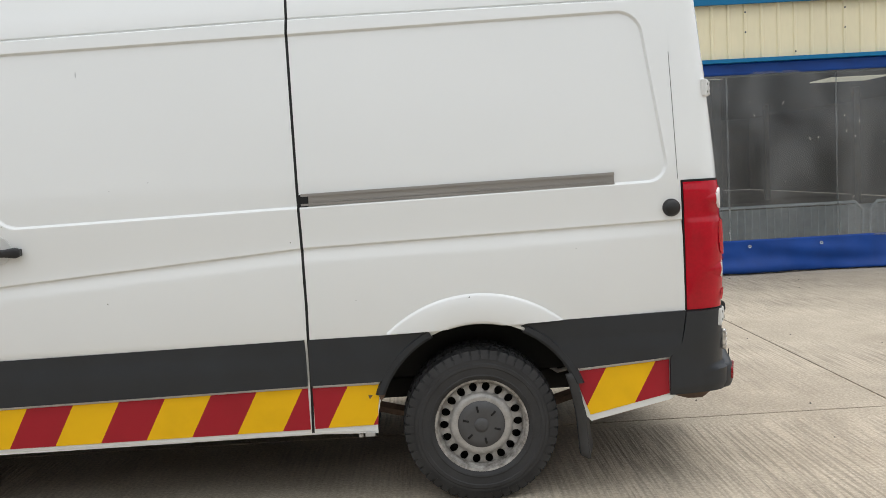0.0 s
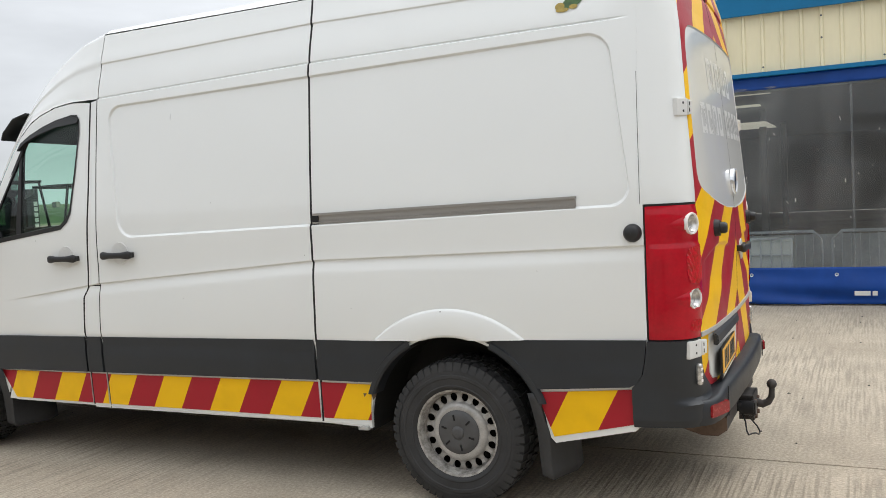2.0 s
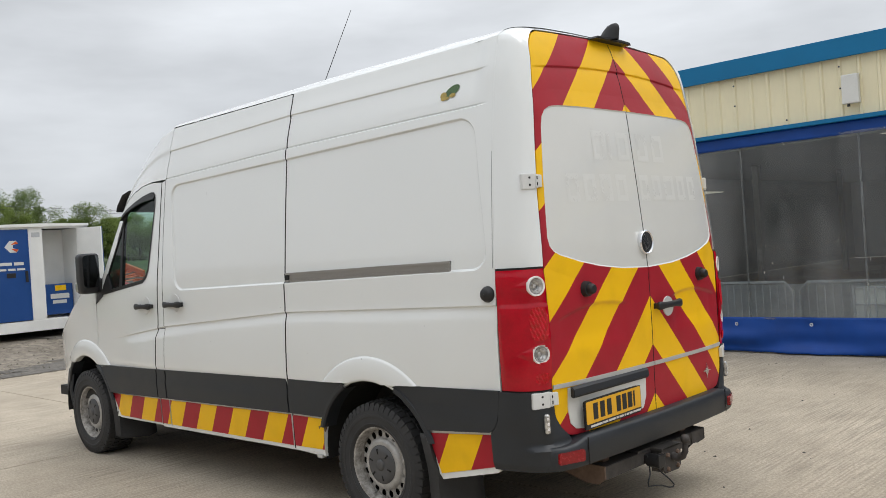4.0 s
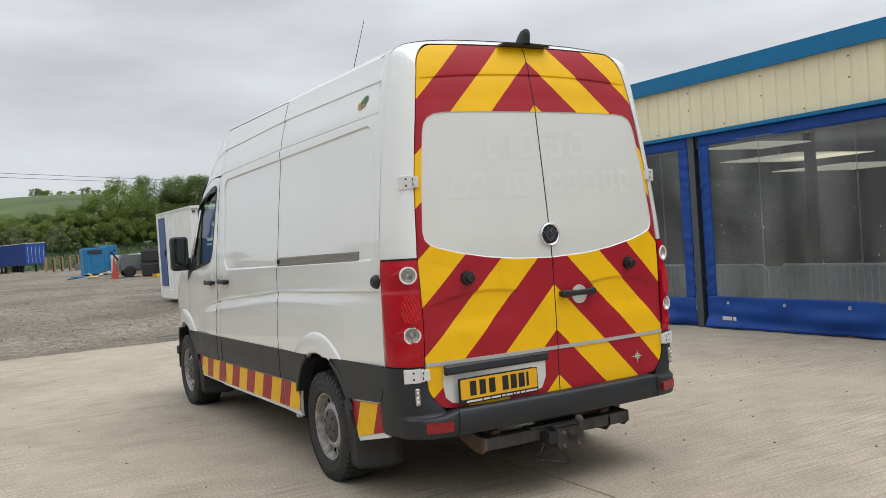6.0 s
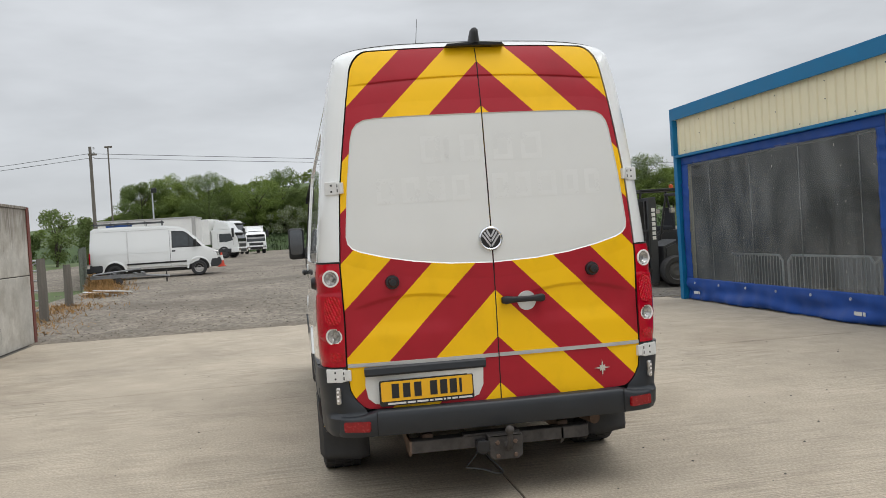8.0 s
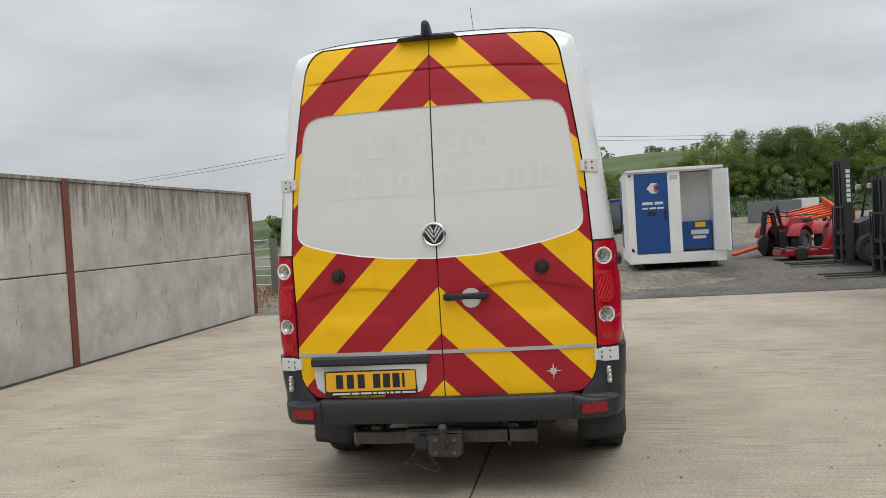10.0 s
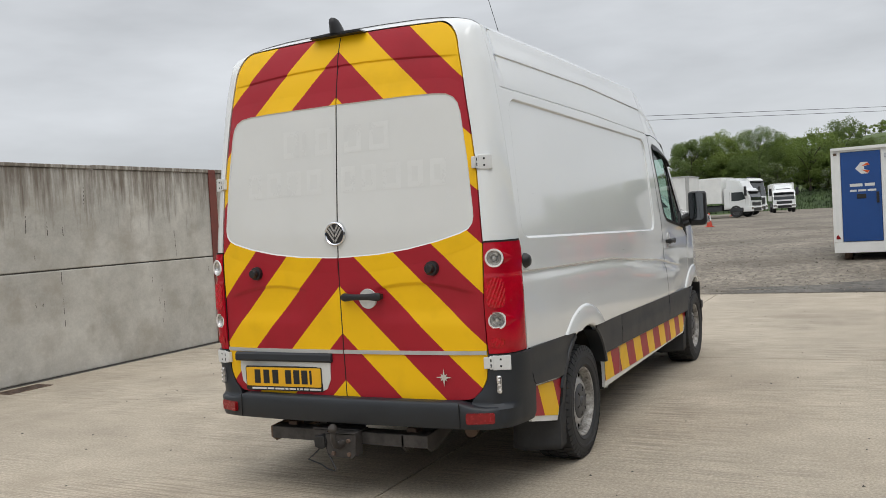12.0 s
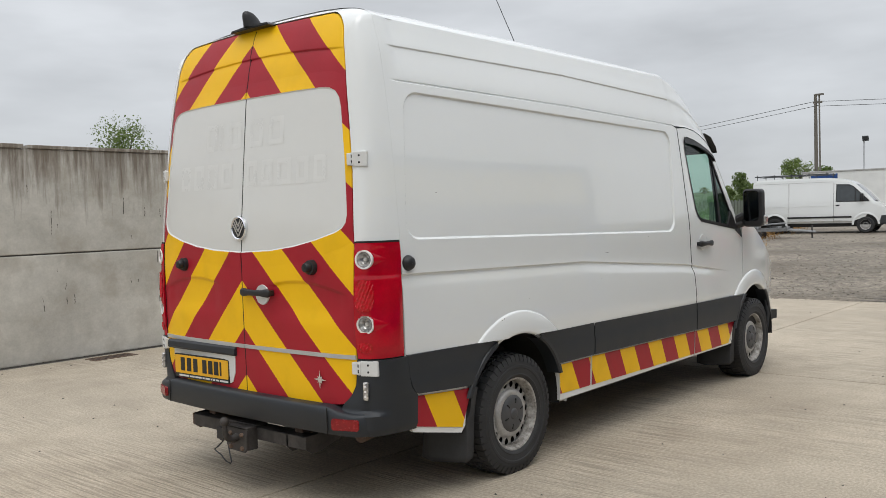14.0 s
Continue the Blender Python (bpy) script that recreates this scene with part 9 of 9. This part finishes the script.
for k in range(12):
    bm = bmesh.new()
    box(bm, (-0.3, -0.05, -0.02), (0.3, 0.05, 0.03), 0.01, 1, pose(rs.uniform(-0.3, 0.3), rs.uniform(-0.8, 0.7), 0.05 + 0.02 * k, rs.uniform(-12, 12), rs.uniform(-12, 12), rs.uniform(0, 360)))
    part("scrap_piece", bm, M[("galv", "rust", "white_dull", "yellow", "cyan_bin")[k % 5]], th)
th = thing("grey_container", (-50, 12.2, gz(-50, 12)), "grey open-topped container behind the machines", "container")
part("shell", boxes(((-1.2, -1.6, 0.0), (1.2, 1.0, 1.25)), bevel=0.03), M["grey_box"], th)
part("end_panel", boxes(((-1.1, 1.02, 0.0), (1.1, 2.0, 1.3)), bevel=0.03), M["white_dull"], th)

# ---- machines beside the workshop ----
def forklift(at, turn, mast_h, body="truck_grey"):
    """A counterbalance fork truck; forks towards local +x."""
    th = thing("forklift", at, "dark grey forklift with its forks on the ground", "forklift", "forklifts", turn=turn)
    for s in (-1, 1):
        part("mast_rail", boxes(((-0.16, s * 0.30 - 0.05, 0.06), (0.02, s * 0.30 + 0.05, mast_h)), bevel=0.008), M["truck_grey"], th)
        part("inner_rail", boxes(((-0.10, s * 0.20 - 0.03, 0.10), (0.05, s * 0.20 + 0.03, mast_h - 0.06)), bevel=0.006), M["black"], th)
        part("fork", boxes(((0.06, s * 0.26 - 0.05, 0.02), (1.12, s * 0.26 + 0.05, 0.055)), ((0.05, s * 0.26 - 0.05, 0.02), (0.09, s * 0.26 + 0.05, 0.75)), bevel=0.005), M["iron"], th)
        simple_wheel(th, -0.45, s * 0.52, 0.32, 0.32, 0.24, "cap")
        simple_wheel(th, -1.75, s * 0.46, 0.25, 0.25, 0.20, "cap")
        bm = bmesh.new()
        tube(bm, [(-0.55, s * 0.45, 0.9), (-0.75, s * 0.45, 1.95), (-1.75, s * 0.45, 1.95), (-1.95, s * 0.45, 0.95)], 0.03, 6)
        part("guard_post", bm, M["black"], th)
        part("headlamp", boxes(((-0.55, s * 0.40 - 0.06, 1.55), (-0.45, s * 0.40 + 0.06, 1.66)), bevel=0.02), M["clear"], th)
    for z in (0.16, 0.75, mast_h - 0.04):
        part("mast_tie", boxes(((-0.18, -0.30, z - 0.05), (-0.10, 0.30, z + 0.05)), bevel=0.006), M["truck_grey"], th)
    part("carriage", boxes(((0.03, -0.45, 0.30), (0.065, 0.45, 0.38)), ((0.03, -0.45, 0.62), (0.065, 0.45, 0.70)), bevel=0.004), M["black"], th)
    for k in range(7):
        part("backrest_bar", boxes(((0.035, -0.43 + k * 0.14, 0.70), (0.055, -0.41 + k * 0.14, 1.20))), M["black"], th)
    part("backrest_top", boxes(((0.03, -0.45, 1.18), (0.06, 0.45, 1.22))), M["black"], th)
    part("ram", tube(bmesh.new(), [(-0.06, 0, 0.2), (-0.06, 0, mast_h - 0.1)], 0.035, 8), M["black"], th)
    bm = bmesh.new()
    prism(bm, [(-0.25, 0.30), (-0.25, 0.85), (-0.60, 0.98), (-1.0, 0.92), (-1.25, 1.02), (-2.05, 1.02), (-2.25, 0.80), (-2.25, 0.32)], -0.48, 0.48, axis="y", bevel=0.05)
    part("chassis", bm, M[body], th)
    part("counterweight", boxes(((-2.35, -0.50, 0.22), (-1.9, 0.50, 0.9)), bevel=0.08), M["truck_grey"], th)
    part("seat", boxes(((-1.60, -0.25, 1.0), (-1.15, 0.25, 1.12)), ((-1.66, -0.25, 1.05), (-1.55, 0.25, 1.55)), bevel=0.04), M["fabric"], th)
    part("guard_roof", boxes(((-1.80, -0.48, 1.94), (-0.72, 0.48, 1.99)), bevel=0.01), M["black"], th)
    part("beacon", lathe(bmesh.new(), [(0.05, 1.99), (0.05, 2.08), (0.001, 2.10)], n=12, axis="z", at=(-1.7, 0, 0)), M["orange"], th)
    # unlettered maker's marks down the mast
    for k in range(7):
        part("mast_mark", boxes(((-0.13, 0.3505, mast_h - 0.30 - k * 0.10), (-0.05, 0.3520, mast_h - 0.225 - k * 0.10))), M["white_dull"], th)
    return th


forklift((-15.0, 6.15, gz(-15, 6)), -90, 2.20)
forklift((-13.35, 6.42, gz(-13.3, 6.3)), -90, 1.90)


def quad(at, turn):
    th = thing("quad_bike", at, "red quad bike with knobbly tyres, parked on gravel", "quad bike", turn=turn)
    for x in (-0.62, 0.62):
        for s in (-1, 1):
            simple_wheel(th, x, s * 0.42, 0.31, 0.31, 0.26, "cap")
    for x0 in (-0.62, 0.62):
        bm = bmesh.new()
        for s in (-1, 1):
            o = arc(x0, 0.33, 0.44, 20, 160, 10) + arc(x0, 0.33, 0.39, 160, 20, 10)
            prism(bm, o, s * 0.25, s * 0.56, axis="y")
        part("mudguard", bm, M["quad_red"], th, "red plastic mudguards")
    bm = bmesh.new()
    prism(bm, [(-0.85, 0.65), (-0.5, 0.80), (-0.1, 0.74), (0.15, 0.88), (0.55, 0.92), (0.92, 0.74), (0.90, 0.55), (-0.85, 0.50)], -0.24, 0.24, axis="y", bevel=0.05)
    part("body", bm, M["quad_red"], th)
    part("seat", boxes(((-0.62, -0.15, 0.78), (0.10, 0.15, 0.90)), bevel=0.05), M["black"], th)
    part("engine", boxes(((-0.35, -0.22, 0.28), (0.35, 0.22, 0.62)), bevel=0.04), M["under"], th)
    bm = bmesh.new()
    tube(bm, [(0.30, -0.38, 1.12), (0.38, -0.1, 1.05), (0.38, 0.1, 1.05), (0.30, 0.38, 1.12)], 0.016, 6)
    tube(bm, [(0.55, 0, 0.75), (0.38, 0, 1.05)], 0.02, 6)
    part("handlebar", bm, M["black"], th)
    for x0, x1 in ((0.45, 1.0), (-1.0, -0.5)):
        bm = bmesh.new()
        for s in (-0.36, -0.12, 0.12, 0.36):
            tube(bm, [(x0, s, 0.96), (x1, s, 0.96)], 0.012, 5)
        for x in (x0, (x0 + x1) / 2, x1):
            tube(bm, [(x, -0.38, 0.96), (x, 0.38, 0.96)], 0.012, 5)
        part("load_rack", bm, M["black"], th)
    return th


quad((-18.4, 6.0, gz(-18.3, 6)), -38)

# red flail mower with a standing cover
mw = thing("flail_mower", (-16.4, 6.05, gz(-16.4, 6)), "red mower deck with a tall red cover", "mower", turn=-90)
part("deck", boxes(((-0.3, -0.45, 0.10), (0.95, 0.45, 0.24)), bevel=0.03), M["quad_red"], mw)
for k in range(5):
    part("deck_bar", boxes(((-0.2 + k * 0.26, -0.5, 0.24), (-0.14 + k * 0.26, 0.5, 0.29)), bevel=0.01), M["rust"], mw)
bm = bmesh.new()
prism(bm, [(-0.75, 0.25), (-0.10, 0.25), (-0.30, 0.75), (-0.45, 1.12), (-0.72, 1.12)], -0.30, 0.30, axis="y", bevel=0.04)
part("cover", bm, M["quad_red"], mw, "red moulded cover")
bm = bmesh.new()
tube(bm, [(-0.6, -0.1, 1.1), (-0.9, -0.1, 1.25), (-1.1, 0.0, 1.15)], 0.03, 6)
part("hydraulic_hose", bm, M["black"], mw)
for s in (-0.42, 0.42):
    bm = bmesh.new()
    lathe(bm, [(0.001, -0.06), (0.14, -0.05), (0.14, 0.05), (0.001, 0.06)], n=16, at=(0.5, s, 0.14))
    part("gauge_wheel", bm, M["tyre"], mw)

# orange tipping bed on a tall frame, slanting
tb = thing("tipping_bed", (-20.6, 6.75, gz(-20.6, 6)), "orange slatted loading bed, raised at one end", "machine", turn=-90)
tilt_m = Matrix.Translation((0, 0, 1.18)) @ pose(0, 0, 0, 0, 11, 0) @ pose(0, 0, 0, -14, 0, 0)
for k in range(6):
    bm = bmesh.new()
    box(bm, (-1.15, -0.75 + k * 0.28, -0.03), (1.15, -0.65 + k * 0.28, 0.05), 0.01, 1, tilt_m)
    part("bed_rail", bm, M["orange"], tb)
for x in (-1.1, -0.4, 0.4, 1.1):
    bm = bmesh.new()
    box(bm, (x - 0.05, -0.78, -0.09), (x + 0.05, 0.78, -0.03), 0.01, 1, tilt_m)
    part("bed_beam", bm, M["orange"], tb)
bm = bmesh.new()
box(bm, (-1.10, -0.76, -0.045), (1.14, 0.76, -0.031), 0.0, 1, tilt_m)
part("bed_floor", bm, M["orange"], tb)
bm = bmesh.new()
box(bm, (-1.17, -0.78, -0.10), (-1.09, 0.78, 0.28), 0.01, 1, tilt_m)
part("end_board", bm, M["orange"], tb)
for x in (-1.0, 0.9):
    for s in (-0.5, 0.5):
        part("leg", boxes(((x - 0.05, s - 0.05, 0.0), (x + 0.05, s + 0.05, 1.05 - 0.22 * (x)), )), M["rust"], tb)
tb.matrix_basis = Matrix.Translation((-20.6, 6.6, gz(-20.6, 6))) @ Matrix.Rotation(radians(-90), 4, "Z") @ Matrix.Scale(0.74, 4)
wr = part("hoop_wheel", lathe(bmesh.new(), [(0.42, -0.05), (0.50, -0.05), (0.50, 0.05), (0.42, 0.05), (0.42, -0.05)], n=28, at=(-0.95, -0.9, 0.62)), M["orange"], tb)

# black digger arm with orange feet at the quad's side
arm = thing("backhoe_arm", (-17.6, 5.15, gz(-17.6, 5.1)), "black hydraulic arm with a small bucket", "machine")
bm = bmesh.new()
tube(bm, [(0, 0.25, 0.3), (0, 0.15, 1.05), (0, -0.02, 1.10), (0, -0.10, 0.55)], 0.07, 6)
part("boom", bm, M["black"], arm)
bm = bmesh.new()
prism(bm, [(-0.12, 0.55), (0.02, 0.52), (-0.02, 0.25), (-0.10, 0.05), (-0.22, 0.20), (-0.22, 0.42)], -0.15, 0.15, axis="x", bevel=0.02)
part("bucket", bm, M["black"], arm)
part("frame", boxes(((-0.15, 0.25, 0.02), (0.15, 0.45, 0.65)), bevel=0.04), M["black"], arm)
for k in range(4):
    bm = bmesh.new()
    tube(bm, [(-0.1 + k * 0.06, 0.4, 0.5), (-0.12 + k * 0.07, 0.25, 1.12 + 0.05 * k), (-0.1 + k * 0.05, 0.02, 1.10), (-0.08 + k * 0.05, -0.06, 0.7)], 0.014, 6)
    part("hydraulic_hose", bm, M["black"], arm)
for k in range(2):
    bm = bmesh.new()
    tube(bm, [(-0.25 + k * 0.2, -0.15, 0.28), (-0.25 + k * 0.2, -0.80, 0.10)], 0.045, 8)
    part("orange_leg", bm, M["orange"], arm)

# ---- poles, wires, floodlight ----
def pole(name, x, y, h, r, m, label):
    th = thing(name, (x, y, gz(x, y)), label, "pole")
    part("shaft", tube(bmesh.new(), [(0, 0, -0.3), (0, 0, h)], [r, r * 0.7], 10), M[m], th)
    return th


p1 = pole("utility_pole", -48, -12.3, 7.0, 0.12, "wood", "wooden utility pole with wires")
part("cross_arm", boxes(((-0.06, -0.12, 6.5), (0.06, 0.35, 6.6))), M["wood"], p1)
for k in (6.55, 6.85):
    part("insulator", lathe(bmesh.new(), [(0.001, k), (0.05, k), (0.05, k + 0.12), (0.001, k + 0.14)], n=10, axis="z", at=(0, 0.2, 0)), M["galv"], p1)
p2 = pole("lamp_column", -41.6, -10.08, 6.3, 0.05, "wood", "slim weathered lamp column")
part("cap_arm", boxes(((-0.06, -0.16, 6.22), (0.06, 0.20, 6.30))), M["wood"], p2)
p3 = pole("floodlight_mast", -41.7, -8.1, 3.85, 0.05, "galv", "slim mast with a floodlight on top")
bm = bmesh.new()
box(bm, (-0.05, -0.14, 0.0), (0.05, 0.14, 0.25), 0.03, 2, Matrix.Translation((0.05, 0.1, 3.85)) @ pose(0, 0, 0, 0, 25, 0))
part("floodlight", bm, M["truck_grey"], p3)
pole("utility_pole", -78, -56, 6.8, 0.16, "wood", "distant wooden utility pole with wires")
pole("utility_pole", -92, 62.3, 6.9, 0.16, "wood", "distant wooden utility pole above the trees")
wires = thing("overhead_wires", (0, 0, 0), "pair of thin overhead wires", "wires")
for dz in (0.0, 0.26):
    for a_, b_ in (((-48, -12.1, 7.0), (-78, -56, 7.3)), ((-48, -12.1, 6.95), (-92, 62.3, 7.05))):
        pts = []
        for k in range(17):
            t = k / 16
            pts.append((a_[0] + (b_[0] - a_[0]) * t, a_[1] + (b_[1] - a_[1]) * t, a_[2] + (b_[2] - a_[2]) * t - 0.35 * math.sin(math.pi * t) + dz))
        part("wire", tube(bmesh.new(), pts, 0.017, 4), M["truck_grey"], wires)
for y, h in ((20, 14.4), (26, 15.6)):
    p6 = pole("utility_pole", -168, y, h - gz(-168, y), 0.14, "wood", "distant wooden utility pole above the trees")
    part("cross_arm", boxes(((-0.06, -0.8, h - gz(-168, y) - 0.3), (0.06, 0.8, h - gz(-168, y) - 0.15))), M["wood"], p6)

# ---- fence, weeds, frame trailer, gate ----
fence = thing("board_fence", (-23, -7.5, gz(-23, -7.5)), "old grey-green close-boarded timber fence", "fence")
dx, dy = -17.0, -3.6
ln = math.hypot(dx, dy)
for k in range(60):
    q = k / 60
    bm = boxes(((-0.13, -0.015 + 0.012 * (k % 2), 0.0), (0.13, 0.015 + 0.012 * (k % 2), 1.32 + 0.03 * math.sin(k * 2.3))), bevel=0.004)
    bmesh.ops.transform(bm, matrix=Matrix.Translation((dx * q, dy * q, gz(-23 + dx * q, 0) - gz(-23, 0) - 0.05)) @ Matrix.Rotation(math.atan2(dy, dx), 4, "Z"), verts=bm.verts)
    part("board", bm, M["board"], fence)
rs = random.Random(8)
verts, faces = [], []
for _ in range(5200):
    q = rs.random()
    x, y = -20 + dx * q * 1.1 + rs.gauss(0, 0.5), -6.6 + dy * q * 1.1 + abs(rs.gauss(0, 0.45))
    z = gz(x, y)
    h, w, a = rs.uniform(0.03, 0.20) * (1.6 if rs.random() < 0.1 else 1), rs.uniform(0.008, 0.02), rs.uniform(0, 6.3)
    i = len(verts)
    verts += [(x - w * math.cos(a), y - w * math.sin(a), z), (x + w * math.cos(a), y + w * math.sin(a), z), (x + rs.gauss(0, 0.1), y + rs.gauss(0, 0.1), z + h)]
    faces.append((i, i + 1, i + 2))
for _ in range(1500):
    x, y = rs.uniform(-17.5, -12.5), -6.6 + rs.gauss(0, 0.5)
    z = gz(x, y)
    h, w, a = rs.uniform(0.03, 0.13), rs.uniform(0.006, 0.015), rs.uniform(0, 6.3)
    i = len(verts)
    verts += [(x - w * math.cos(a), y - w * math.sin(a), z), (x + w * math.cos(a), y + w * math.sin(a), z), (x + rs.gauss(0, 0.08), y + rs.gauss(0, 0.08), z + h)]
    faces.append((i, i + 1, i + 2))
me = bpy.data.meshes.new("dry_weeds")
me.from_pydata(verts, [], faces)
me.materials.append(M["weeds"])
tagged(new("dry_weeds", me), "dry orange-brown weeds along the fence", "weeds", kind="stuff")

M["galv_old"] = mat("dull_old_galvanised", (0.26, 0.265, 0.27), 0.6, metal=0.3, var=0.3, scale=8)
ft = thing("frame_trailer", (-25.5, -6.75, gz(-25, -6)), "dismantled galvanised frame trailer lying on gravel", "trailer", turn=8)
for s in (-0.42, 0.42):
    part("side_beam", boxes(((s - 0.04, -0.95, 0.24), (s + 0.04, 0.75, 0.33)), ((s - 0.05, -0.97, 0.325), (s + 0.05, 0.77, 0.337)), bevel=0.006), M["galv_old"], ft)
for y in (-0.85, -0.2, 0.45, 0.7):
    part("cross_beam", boxes(((-0.52, y - 0.035, 0.34), (0.52, y + 0.035, 0.39)), bevel=0.006), M["galv_old"], ft)
part("axle", tube(bmesh.new(), [(-0.62, -0.1, 0.17), (0.62, -0.1, 0.17)], 0.04, 8), M["iron"], ft)
for s in (-0.62, 0.62):
    part("hub", lathe(bmesh.new(), [(0.001, -0.05), (0.09, -0.05), (0.11, -0.02), (0.11, 0.03), (0.001, 0.04)], n=16, axis="x", at=(s, -0.1, 0.13)), M["iron"], ft)
for s in (-0.36, 0.36):
    part("drawbar", tube(bmesh.new(), [(s, 0.75, 0.28), (s * 0.12, 1.55, 0.20)], 0.035, 6), M["galv_old"], ft)
part("jockey_leg", tube(bmesh.new(), [(0.06, 1.45, 0.42), (0.06, 1.45, 0.0)], 0.025, 8), M["iron"], ft)
bm = bmesh.new()
box(bm, (-0.16, -0.75, 0.0), (0.16, 0.75, 0.04), 0.006, 1, pose(-0.2, -0.1, 0.42, 4, 0, 12))
part("loose_ramp", bm, M["galv_old"], ft)
ft.matrix_basis = pose(-25.7, -6.85, gz(-25.7, -6.8), 0, 0, 14)
pk = thing("broken_planks", (-20.4, -6.3, gz(-20.4, -6.3)), "few broken boards lying by the fence", "planks")
for k in range(4):
    bm = bmesh.new()
    box(bm, (-0.5, -0.07, 0.0), (0.5, 0.07, 0.03), 0.004, 1, pose(0.15 * k, 0.2 * k - 0.3, 0.03 + 0.03 * k, 0, 6 * (k % 2), 40 + 25 * k))
    part("plank", bm, M["white_dull" if k % 2 else "pallet"], pk)

gate = thing("field_gate", (-14.6, -6.95, gz(-14.6, -6.9)), "galvanised field gate hung on a wooden post", "gate", turn=78)
for k in range(6):
    z = 0.22 + k * 0.205
    part("bar", tube(bmesh.new(), [(-2.2, 0, z), (0.62, 0, z)], 0.02, 6), M["galv"], gate)
for x in (-2.2, -1.2, -0.2, 0.62):
    part("upright", tube(bmesh.new(), [(x, 0, 0.20), (x, 0, 1.26)], 0.02, 6), M["galv"], gate)
part("brace", tube(bmesh.new(), [(-1.2, 0.02, 0.24), (0.6, 0.02, 1.22)], 0.016, 6), M["galv"], gate)
for x, y, h in ((-14.45, -6.28, 1.30), (-17.4, -6.5, 1.0)):
    th = thing("gate_post", (x, y, gz(x, y)), "rough weathered wooden gate post", "post", "gate posts")
    bm = bmesh.new()
    tube(bm, [(0, 0, -0.2), (0.01, 0.01, h * 0.5), (0.0, 0.0, h)], [0.10, 0.095, 0.085], 9)
    part("timber", bm, M["wood"], th)
# twigs and crumbs on the slab
rs = random.Random(5)
twig = thing("twig", (1.35, -2.0, 0.0), "small broken twig lying on the concrete", "twig")
part("stem", tube(bmesh.new(), [(-0.12, 0.0, 0.008), (0.0, 0.02, 0.01), (0.14, -0.02, 0.008)], 0.005, 5), M["wood"], twig)
part("fork", tube(bmesh.new(), [(0.0, 0.02, 0.01), (-0.10, -0.03, 0.008)], 0.004, 5), M["wood"], twig)
bm = bmesh.new()
for _ in range(420):
    x, y, r = rs.uniform(-11, 4), rs.choice((rs.uniform(-5.4, -1.2), rs.uniform(1.2, 5.8), rs.uniform(-5.5, 5.8))), rs.uniform(0.004, 0.012)
    a = rs.uniform(0, 6.3)
    p = [bm.verts.new((x + r * math.cos(a + k * 2.1) * rs.uniform(0.7, 1.6), y + r * math.sin(a + k * 2.1), 0.0005)) for k in range(3)]
    t = bm.verts.new((x, y, r * 0.8))
    for k in range(3):
        bm.faces.new((p[k], p[(k + 1) % 3], t))
crumbs = part("crumbs", bm, M["joint"])
tagged(crumbs, "scattered dark crumbs and grit on the concrete", "grit", kind="stuff")
